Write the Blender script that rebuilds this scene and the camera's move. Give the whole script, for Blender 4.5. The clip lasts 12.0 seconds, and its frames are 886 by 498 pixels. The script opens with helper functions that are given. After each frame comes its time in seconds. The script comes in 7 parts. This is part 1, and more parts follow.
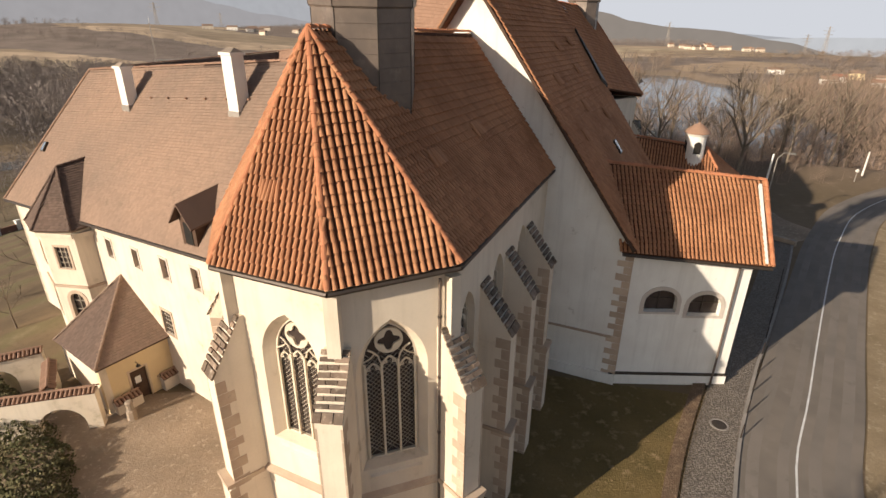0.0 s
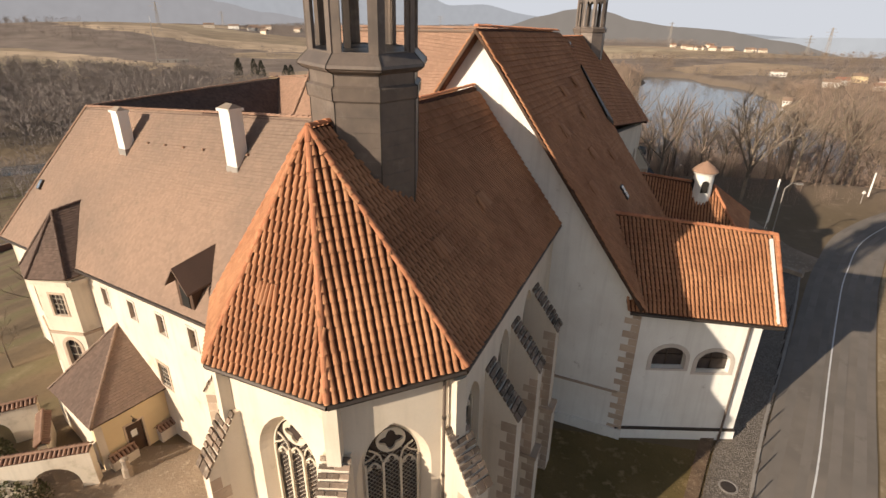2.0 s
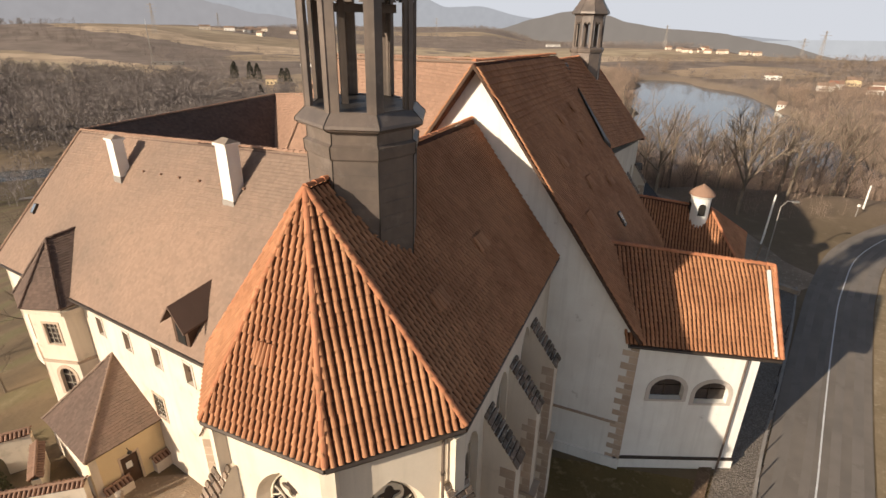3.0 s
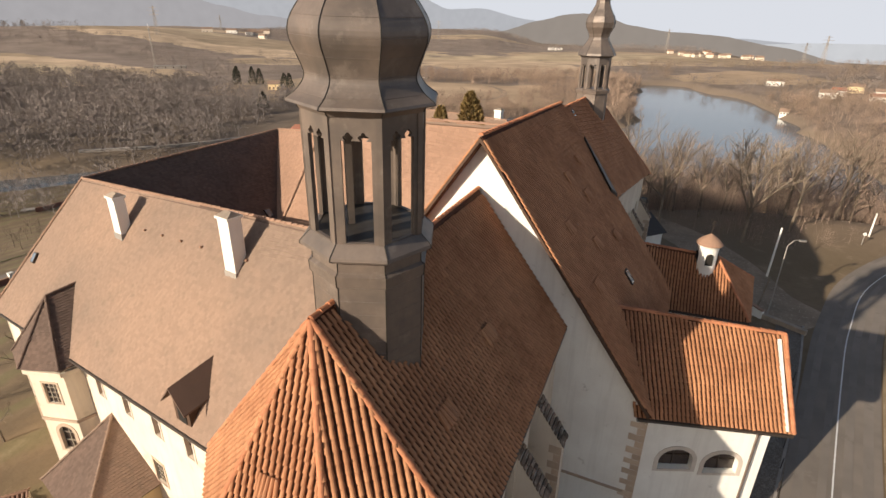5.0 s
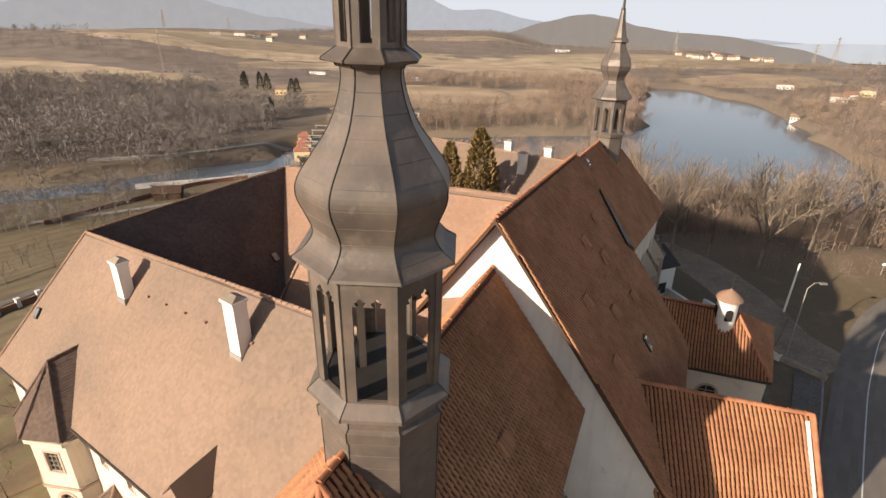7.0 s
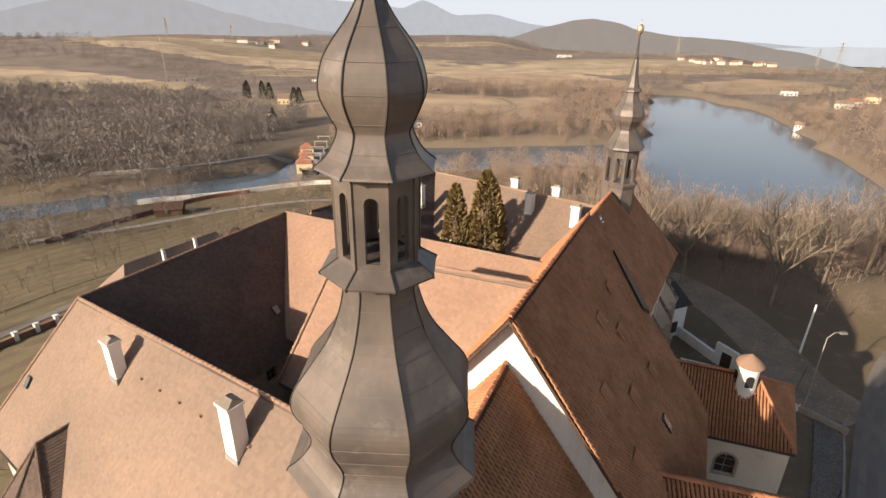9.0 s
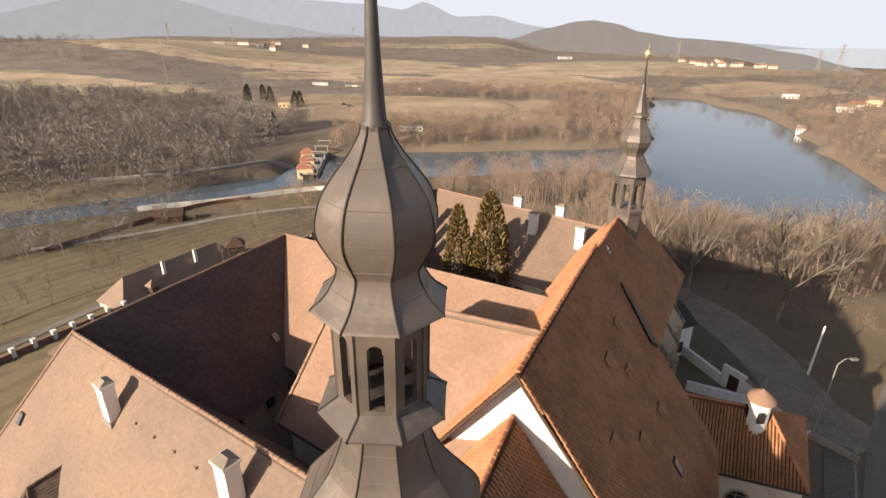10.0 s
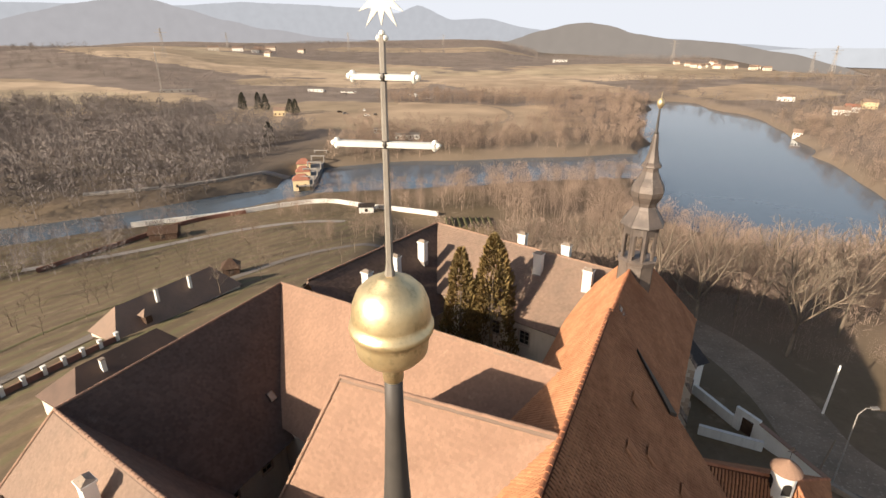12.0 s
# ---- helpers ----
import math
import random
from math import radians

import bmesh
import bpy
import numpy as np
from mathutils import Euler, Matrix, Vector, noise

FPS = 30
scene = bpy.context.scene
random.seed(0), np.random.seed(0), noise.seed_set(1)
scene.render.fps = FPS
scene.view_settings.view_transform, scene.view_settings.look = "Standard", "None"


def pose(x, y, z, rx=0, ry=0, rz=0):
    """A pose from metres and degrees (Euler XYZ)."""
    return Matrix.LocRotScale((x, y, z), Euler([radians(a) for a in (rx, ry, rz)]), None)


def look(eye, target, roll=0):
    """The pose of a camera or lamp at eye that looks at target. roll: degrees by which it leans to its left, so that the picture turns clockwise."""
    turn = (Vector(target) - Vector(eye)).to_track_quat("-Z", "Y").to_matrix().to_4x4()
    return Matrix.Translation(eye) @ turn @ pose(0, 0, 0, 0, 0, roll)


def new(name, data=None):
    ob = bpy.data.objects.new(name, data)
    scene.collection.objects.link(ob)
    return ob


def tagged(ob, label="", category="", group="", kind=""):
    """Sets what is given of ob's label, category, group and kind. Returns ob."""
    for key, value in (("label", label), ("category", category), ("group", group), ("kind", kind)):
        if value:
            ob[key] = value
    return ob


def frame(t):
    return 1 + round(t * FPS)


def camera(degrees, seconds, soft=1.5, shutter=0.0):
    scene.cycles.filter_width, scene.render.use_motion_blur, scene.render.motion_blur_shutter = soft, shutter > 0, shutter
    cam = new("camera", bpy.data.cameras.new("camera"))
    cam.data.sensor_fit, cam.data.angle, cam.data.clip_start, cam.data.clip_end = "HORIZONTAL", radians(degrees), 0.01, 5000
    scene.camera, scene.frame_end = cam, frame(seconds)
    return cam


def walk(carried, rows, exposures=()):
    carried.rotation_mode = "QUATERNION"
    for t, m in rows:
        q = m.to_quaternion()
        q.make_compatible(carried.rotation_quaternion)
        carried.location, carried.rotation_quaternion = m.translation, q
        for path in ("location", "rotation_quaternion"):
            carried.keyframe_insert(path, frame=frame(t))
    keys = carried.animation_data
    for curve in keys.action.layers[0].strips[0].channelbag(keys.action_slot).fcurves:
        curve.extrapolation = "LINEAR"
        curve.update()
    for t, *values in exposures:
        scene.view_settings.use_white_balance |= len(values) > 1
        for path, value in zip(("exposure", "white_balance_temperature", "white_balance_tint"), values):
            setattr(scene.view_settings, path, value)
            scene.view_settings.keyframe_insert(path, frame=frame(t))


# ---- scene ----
# camera
cam = camera(80.87, 12.0)
ROWS = [
    (0.0, 0.011, -0.075, 18.343, 66.522, -0.422, 0.429),
    (0.5, -0.036, 0.450, 18.872, 66.436, -0.492, 0.618),
    (1.0, -0.074, 0.891, 19.448, 66.391, -0.514, 0.710),
    (1.5, -0.108, 1.276, 20.060, 66.353, -0.573, 0.713),
    (2.0, -0.142, 1.631, 20.701, 66.357, -0.590, 0.589),
    (2.5, -0.180, 1.975, 21.365, 66.420, -0.649, 0.404),
    (3.0, -0.225, 2.325, 22.047, 66.504, -0.698, 0.205),
    (5.0, -0.480, 3.993, 24.877, 66.649, -0.855, 0.399),
    (5.5, -0.562, 4.504, 25.600, 66.652, -0.809, 0.717),
    (6.0, -0.649, 5.056, 26.326, 66.667, -0.676, 0.963),
    (6.5, -0.740, 5.646, 27.054, 66.672, -0.701, 1.079),
    (7.0, -0.833, 6.271, 27.785, 66.699, -0.704, 1.092),
    (9.0, -1.198, 9.045, 30.711, 67.122, -0.444, 1.281),
    (9.5, -1.290, 9.783, 31.437, 67.150, -0.527, 1.372),
    (10.0, -1.396, 10.530, 32.155, 67.243, -0.390, 1.339),
    (10.5, -1.507, 11.286, 32.863, 67.252, -0.260, 1.403),
    (11.0, -1.625, 12.048, 33.556, 67.248, -0.032, 1.196),
    (11.5, -1.755, 12.817, 34.228, 67.379, 0.022, 1.030),
    (12.0, -1.908, 13.596, 34.873, 67.509, 0.071, 0.797),
]
walk(cam, [(t, pose(x, y, z, rx, ry, rz)) for t, x, y, z, rx, ry, rz in ROWS],
     [(0.0, 0.36), (3.0, 0.40), (5.0, 0.49), (7.0, 0.60), (9.0, 0.68), (12.0, 0.74)])

# light: low winter sun from behind the convent's outer side, thin haze
SUN_EL, SUN_TO = 21.0, 37.5          # elevation; bearing of the light's travel, degrees from +x
world = bpy.data.worlds.new("winter_sky")
scene.world = world
world.use_nodes = True
wn = world.node_tree
sky = wn.nodes.new("ShaderNodeTexSky")
sky.sky_type = "NISHITA"
sky.sun_disc = False
sky.sun_elevation = radians(SUN_EL)
sky.sun_rotation = radians(270.0 - SUN_TO)
sky.air_density, sky.dust_density, sky.ozone_density = 1.0, 2.0, 1.0
# a ring of pale haze over the whole horizon
wtc, wsep, wmr, wmx = (wn.nodes.new(k) for k in ("ShaderNodeTexCoord", "ShaderNodeSeparateXYZ", "ShaderNodeMapRange", "ShaderNodeMix"))
wmx.data_type = "RGBA"
wn.links.new(wtc.outputs["Generated"], wsep.inputs[0])
wn.links.new(wsep.outputs["Z"], wmr.inputs[0])
wmr.inputs[1].default_value, wmr.inputs[2].default_value = 0.0, 0.45
wmr.inputs[3].default_value, wmr.inputs[4].default_value = 1.0, 0.0
wmr.interpolation_type = "SMOOTHERSTEP"
wn.links.new(wmr.outputs[0], wmx.inputs[0])
wn.links.new(sky.outputs[0], wmx.inputs[6])
wmx.inputs[7].default_value = (6.35, 6.55, 7.05, 1.0)
wn.links.new(wmx.outputs[2], wn.nodes["Background"].inputs[0])
wn.nodes["Background"].inputs[1].default_value = 0.080
sun = new("sun", bpy.data.lights.new("sun", "SUN"))
sun.data.energy, sun.data.angle, sun.data.color = 5.2, radians(0.6), (1.0, 0.875, 0.725)
_e, _b = radians(SUN_EL), radians(SUN_TO)
sun.matrix_world = look((0, 0, 60), (math.cos(_b) * math.cos(_e), math.sin(_b) * math.cos(_e), 60 - math.sin(_e)))

# ---------- materials ----------
def mat(name, c1, c2, rough=0.85, metal=0.0, scale=1.5, fine=30.0, bump=0.25, vary=0.0, c3=None, spot=0.62, spot_scale=6.0, fine_mix=0.25, dist=0.01, streak=None):
    """Two-scale noise between two colours, a third as stains, and variation piece by piece."""
    m = bpy.data.materials.new(name)
    m.use_nodes = True
    nt = m.node_tree
    N, K = nt.nodes, nt.links
    b = N["Principled BSDF"]
    tc = N.new("ShaderNodeTexCoord")
    geo = N.new("ShaderNodeNewGeometry")
    def tex(s, detail, rough_=0.6):
        n = N.new("ShaderNodeTexNoise")
        n.inputs["Scale"].default_value, n.inputs["Detail"].default_value, n.inputs["Roughness"].default_value = s, detail, rough_
        K.new(geo.outputs["Position"], n.inputs["Vector"])
        return n
    def mix(f, a, c):
        x = N.new("ShaderNodeMix")
        x.data_type = "RGBA"
        for sock, val in ((x.inputs[0], f), (x.inputs[6], a), (x.inputs[7], c)):
            if hasattr(val, "links"):
                K.new(val, sock)
            else:
                sock.default_value = val if isinstance(val, float) else (*val, 1.0)
        return x.outputs[2]
    def ramp(src, lo, hi):
        r = N.new("ShaderNodeMapRange")
        r.inputs[1].default_value, r.inputs[2].default_value = lo, hi
        K.new(src, r.inputs[0])
        return r.outputs[0]
    big, small = tex(scale, 3.0), tex(fine, 4.0, 0.7)
    col = mix(ramp(big.outputs[0], 0.35, 0.65), c1, c2)
    dark = tuple(x * 0.62 for x in c1)
    fm = N.new("ShaderNodeMath")
    fm.operation = "MULTIPLY"
    fm.inputs[1].default_value = fine_mix
    K.new(ramp(small.outputs[0], 0.45, 0.75), fm.inputs[0])
    col = mix(fm.outputs[0], col, dark)
    if c3:
        st = tex(spot_scale, 5.0, 0.7)
        col = mix(ramp(st.outputs[0], spot, spot + 0.12), col, c3)
    if streak:
        mp = N.new("ShaderNodeMapping")
        mp.inputs["Scale"].default_value = (2.2, 2.2, 0.16)
        K.new(geo.outputs["Position"], mp.inputs[0])
        sn = tex(1.0, 4.0, 0.65)
        K.new(mp.outputs[0], sn.inputs["Vector"])
        sm = N.new("ShaderNodeMath")
        sm.operation = "MULTIPLY"
        sm.inputs[1].default_value = 0.26
        K.new(ramp(sn.outputs[0], 0.50, 0.74), sm.inputs[0])
        col = mix(sm.outputs[0], col, streak)
    if vary:
        oi = N.new("ShaderNodeObjectInfo")
        add = N.new("ShaderNodeMath")
        add.operation = "ADD"
        K.new(oi.outputs["Random"], add.inputs[0])
        K.new(geo.outputs["Random Per Island"], add.inputs[1])
        fr = N.new("ShaderNodeMath")
        fr.operation = "FRACT"
        K.new(add.outputs[0], fr.inputs[0])
        hs = N.new("ShaderNodeHueSaturation")
        K.new(ramp(fr.outputs[0], -0.0, 1.0), hs.inputs["Value"])
        mr = N.new("ShaderNodeMapRange")
        mr.inputs[3].default_value, mr.inputs[4].default_value = 1.0 - vary, 1.0 + vary
        K.new(fr.outputs[0], mr.inputs[0])
        K.new(mr.outputs[0], hs.inputs["Value"])
        K.new(col, hs.inputs["Color"])
        col = hs.outputs[0]
    K.new(col, b.inputs["Base Color"])
    b.inputs["Roughness"].default_value, b.inputs["Metallic"].default_value = rough, metal
    if rough > 0.6:
        b.inputs["Specular IOR Level"].default_value = 0.15
    if bump:
        bp = N.new("ShaderNodeBump")
        bp.inputs["Strength"].default_value, bp.inputs["Distance"].default_value = bump, dist
        K.new(small.outputs[0], bp.inputs["Height"])
        K.new(bp.outputs[0], b.inputs["Normal"])
    return m


M_TILE = mat("terracotta_barrel", (0.465, 0.222, 0.109), (0.345, 0.154, 0.075), 0.70, 0, 0.5, 25, 0.3, 0.11, (0.31, 0.20, 0.14), 0.64, 4)
# tile bed near black: shade of the gaps between barrels put into the colour
M_TILEBASE = mat("shaded_terracotta_bed", (0.115, 0.046, 0.026), (0.085, 0.036, 0.020), 0.85, 0, 2, 25, 0.3)
M_RIDGE = mat("terracotta_ridge", (0.48, 0.20, 0.10), (0.40, 0.16, 0.08), 0.75, 0, 1.5, 25, 0.3, 0.15)
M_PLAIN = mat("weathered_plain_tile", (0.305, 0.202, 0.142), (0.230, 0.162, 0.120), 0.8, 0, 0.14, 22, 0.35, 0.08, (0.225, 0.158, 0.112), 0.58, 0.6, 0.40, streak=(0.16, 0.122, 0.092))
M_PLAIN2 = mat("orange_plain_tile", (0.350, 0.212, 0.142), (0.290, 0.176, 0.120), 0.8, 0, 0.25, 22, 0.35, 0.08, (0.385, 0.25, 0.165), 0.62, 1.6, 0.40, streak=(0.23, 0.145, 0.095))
# dark old tile; on court-facing slopes it also carries their shade as colour
M_OLD_SHADE = mat("old_and_shaded_tile", (0.165, 0.108, 0.080), (0.125, 0.086, 0.066), 0.8, 0, 0.3, 18, 0.3, 0.14, (0.18, 0.13, 0.10), 0.62, 0.9)
M_PLASTER = mat("cream_plaster", (0.74, 0.635, 0.50), (0.66, 0.55, 0.42), 0.9, 0, 0.35, 12, 0.15, 0, (0.50, 0.41, 0.29), 0.60, 0.7, 0.14, streak=(0.36, 0.295, 0.215))
M_OCHRE = mat("ochre_plaster", (0.72, 0.56, 0.33), (0.66, 0.50, 0.29), 0.9, 0, 0.6, 12, 0.12, 0, (0.50, 0.38, 0.24), 0.68, 1.2, 0.1)
M_STONE = mat("weathered_sandstone", (0.36, 0.28, 0.205), (0.27, 0.215, 0.165), 0.9, 0, 1.4, 18, 0.4, 0.18, (0.13, 0.11, 0.09), 0.6, 3.0)
M_CAP = mat("blackened_cap_stone", (0.27, 0.19, 0.135), (0.13, 0.10, 0.076), 0.9, 0, 0.9, 14, 0.9, 0.40, (0.42, 0.35, 0.27), 0.56, 4.0, dist=0.03)
M_QUOIN = mat("sandstone_quoin", (0.52, 0.40, 0.29), (0.45, 0.33, 0.24), 0.9, 0, 1.4, 18, 0.3, 0.15, (0.30, 0.24, 0.19), 0.62, 3.0)
M_METAL = mat("patinated_copper_sheet", (0.205, 0.156, 0.122), (0.128, 0.103, 0.085), 0.46, 0.30, 0.9, 7, 0.18, 0.12, (0.225, 0.180, 0.146), 0.56, 1.4, 0.35, streak=(0.085, 0.070, 0.060))
M_POLE = mat("dark_pole_sheet", (0.085, 0.072, 0.060), (0.065, 0.056, 0.047), 0.6, 0.15, 1.5, 12, 0.1, 0, (0.12, 0.10, 0.085), 0.62, 3.0)
M_SEAM = mat("dark_sheet_seam", (0.05, 0.042, 0.036), (0.065, 0.055, 0.045), 0.5, 0.5, 3, 20, 0.1)
M_GOLD = mat("gilded_metal", (0.84, 0.66, 0.38), (0.74, 0.56, 0.30), 0.46, 0.80, 5, 22, 0.35, 0, (0.60, 0.45, 0.24), 0.56, 11, 0.35)
M_SILVER = mat("weathered_steel_cross", (0.30, 0.26, 0.21), (0.38, 0.33, 0.27), 0.5, 0.3, 6, 30, 0.2)
M_WHITEGILT = mat("pale_gilt_star", (0.82, 0.78, 0.66), (0.85, 0.80, 0.70), 0.45, 0.2, 6, 30, 0.1)
M_GUTTER = mat("dark_gutter", (0.06, 0.045, 0.035), (0.08, 0.06, 0.045), 0.5, 0.5, 3, 20, 0.1)
M_PIPE = mat("brown_painted_pipe", (0.17, 0.125, 0.095), (0.13, 0.095, 0.075), 0.55, 0.2, 3, 20, 0.1)
M_WOOD = mat("dark_brown_boards", (0.10, 0.06, 0.04), (0.075, 0.045, 0.03), 0.75, 0, 2, 30, 0.3)
M_GLASS = mat("leaded_glass", (0.045, 0.034, 0.030), (0.065, 0.046, 0.038), 0.25, 0, 3, 14, 0.3)
M_LEAD = mat("lead_lattice", (0.42, 0.36, 0.28), (0.32, 0.27, 0.21), 0.6, 0.3, 3, 20, 0.1)
M_WHITE = mat("white_render", (0.82, 0.78, 0.70), (0.75, 0.70, 0.62), 0.9, 0, 0.5, 12, 0.12, 0, (0.52, 0.46, 0.38), 0.64, 1.6, 0.1, streak=(0.42, 0.37, 0.30))
M_SURROUND = mat("pale_stone_surround", (0.58, 0.50, 0.42), (0.50, 0.43, 0.36), 0.9, 0, 1.4, 18, 0.2)
M_TRACERY = mat("pale_tracery_stone", (0.66, 0.57, 0.44), (0.58, 0.49, 0.37), 0.9, 0, 1.4, 18, 0.3, 0, (0.40, 0.33, 0.25), 0.64, 4)
# near black, the shade inside openings as a colour
M_DARK = mat("painted_interior_shade", (0.02, 0.018, 0.016), (0.03, 0.026, 0.022), 0.9)
M_GRASS = mat("winter_grass", (0.20, 0.138, 0.058), (0.125, 0.094, 0.036), 0.95, 0, 0.35, 9, 0.8, 0, (0.27, 0.185, 0.095), 0.54, 1.4, 0.55, 0.08)
M_DIRT = mat("brown_weedy_earth", (0.215, 0.140, 0.088), (0.13, 0.088, 0.058), 0.95, 0, 1.2, 14, 0.9, 0, (0.30, 0.21, 0.135), 0.54, 5.0, 0.6, 0.06)
M_DRYGRASS = mat("dry_verge_grass", (0.33, 0.245, 0.15), (0.24, 0.175, 0.10), 0.95, 0, 0.4, 7, 0.7, 0, (0.40, 0.31, 0.20), 0.55, 1.5, 0.5, 0.06)
M_ASPHALT = mat("worn_asphalt", (0.225, 0.187, 0.152), (0.175, 0.148, 0.122), 0.9, 0, 0.25, 40, 0.25, 0, (0.215, 0.18, 0.15), 0.58, 0.6)
M_WEAR = mat("tyre_worn_asphalt", (0.235, 0.198, 0.165), (0.185, 0.158, 0.132), 0.88, 0, 0.2, 30, 0.25, 0, (0.17, 0.145, 0.12), 0.58, 0.7)
M_COBBLE = mat("grey_cobbles", (0.30, 0.25, 0.205), (0.245, 0.205, 0.17), 0.85, 0, 0.7, 9, 0.8, 0.25, (0.33, 0.28, 0.23), 0.56, 4.5, 0.55, 0.03)
M_GRAVEL = mat("brown_gravel", (0.33, 0.245, 0.17), (0.22, 0.165, 0.115), 0.95, 0, 0.28, 8, 0.9, 0, (0.42, 0.33, 0.24), 0.56, 3.2, 0.6, 0.04)
M_PAINT = mat("road_paint", (0.72, 0.70, 0.66), (0.60, 0.58, 0.54), 0.8, 0, 2, 20, 0.1)
M_PALEBARK = mat("pale_branches", (0.33, 0.255, 0.18), (0.25, 0.19, 0.135), 0.95, 0, 0.6, 8, 0.3, 0.2)
M_BARK = mat("bare_branches", (0.215, 0.165, 0.12), (0.155, 0.12, 0.088), 0.95, 0, 0.6, 8, 0.3, 0.25)
M_TWIG = mat("bare_twigs", (0.30, 0.222, 0.160), (0.215, 0.158, 0.115), 0.95, 0, 0.045, 0.3, 0.0, 0.30)
M_TWIGR = mat("reddish_bare_twigs", (0.37, 0.26, 0.188), (0.275, 0.195, 0.145), 0.95, 0, 0.04, 0.3, 0.0, 0.28)
# dark wood twigs, greyed and lifted a little as painted haze
M_TWIGD = mat("dark_bare_twigs", (0.255, 0.212, 0.188), (0.190, 0.160, 0.145), 0.95, 0, 0.03, 0.12, 0.0, 0.16)
# twigs of the field belts: haze painted in as a paler, greyer brown
M_TWIG_HAZE = mat("hazed_far_twigs", (0.27, 0.218, 0.185), (0.21, 0.172, 0.148), 0.95, 0, 0.01, 0.1, 0.0, 0.22)
M_GRASSBLADE = mat("dry_grass_blades", (0.34, 0.255, 0.16), (0.26, 0.19, 0.12), 0.95, 0, 0.5, 4, 0.0, 0.3)
M_CONIFER = mat("thuja_foliage", (0.25, 0.165, 0.062), (0.165, 0.118, 0.045), 0.9, 0, 1.2, 6, 0.4, 0.40)
M_BRICK = mat("red_brick_panel", (0.27, 0.135, 0.095), (0.21, 0.105, 0.075), 0.9, 0, 1.0, 14, 0.3)
M_CURTAIN = mat("brown_shutter_wood", (0.20, 0.115, 0.070), (0.145, 0.082, 0.050), 0.6, 0, 2.0, 18, 0.2)
M_SPRUCE = mat("spruce_foliage", (0.060, 0.058, 0.042), (0.078, 0.070, 0.050), 0.9, 0, 1.2, 6, 0.4, 0.3)
M_HEDGE = mat("ivy_hedge", (0.085, 0.085, 0.035), (0.14, 0.115, 0.06), 0.85, 0, 1.2, 6, 0.4, 0.35)
M_CONCRETE = mat("weathered_concrete", (0.33, 0.29, 0.25), (0.26, 0.23, 0.20), 0.9, 0, 0.6, 10, 0.2)
M_REDROOF = mat("red_roofing", (0.36, 0.155, 0.10), (0.30, 0.13, 0.085), 0.8, 0, 1, 10, 0.1, 0.15)



def soft_twigs(m):
    """Fine twigs scatter light every way: one common shading direction, towards the open sky."""
    N, K = m.node_tree.nodes, m.node_tree.links
    d = N.new("ShaderNodeCombineXYZ")
    for i, c in enumerate((-0.42, -0.36, 0.83)):
        d.inputs[i].default_value = c
    K.new(d.outputs[0], N["Principled BSDF"].inputs["Normal"])
    N["Principled BSDF"].inputs["Specular IOR Level"].default_value = 0.1


for m in (M_TWIG, M_TWIGR, M_TWIGD, M_TWIG_HAZE):
    soft_twigs(m)


def set_cobbles(m, size, joint):
    """Rounded setts with dark joints over a material's own colour."""
    N, K = m.node_tree.nodes, m.node_tree.links
    b = N["Principled BSDF"]
    col = b.inputs["Base Color"].links[0].from_socket
    gp = N.new("ShaderNodeNewGeometry")
    vo = N.new("ShaderNodeTexVoronoi")
    vo.feature = "DISTANCE_TO_EDGE"
    vo.inputs["Scale"].default_value, vo.inputs["Randomness"].default_value = 1.0 / size, 0.55
    K.new(gp.outputs["Position"], vo.inputs["Vector"])
    mr = N.new("ShaderNodeMapRange")
    mr.inputs[1].default_value, mr.inputs[2].default_value = 0.02, 0.16
    K.new(vo.outputs["Distance"], mr.inputs[0])
    mx = N.new("ShaderNodeMix")
    mx.data_type = "RGBA"
    mx.inputs[6].default_value = (*joint, 1)
    K.new(mr.outputs[0], mx.inputs[0])
    K.new(col, mx.inputs[7])
    K.new(mx.outputs[2], b.inputs["Base Color"])
    bp = N.new("ShaderNodeBump")
    bp.inputs["Strength"].default_value, bp.inputs["Distance"].default_value = 0.9, 0.03
    K.new(mr.outputs[0], bp.inputs["Height"])
    K.new(bp.outputs[0], b.inputs["Normal"])


set_cobbles(M_COBBLE, 0.13, (0.14, 0.115, 0.09))

# ---------- mesh helpers ----------
Z = Vector((0, 0, 1))
BEAR = radians(65.0)
UX, VX = Vector((math.cos(BEAR), math.sin(BEAR), 0)), Vector((-math.sin(BEAR), math.cos(BEAR), 0))
ORG = Vector((-2.888, 17.373, 0))


def L(u, v, z=0.0):
    """A point of the church: u along its axis from the apse, v to its convent side."""
    return ORG + UX * u + VX * v + Z * z


from mathutils import geometry as mgeo


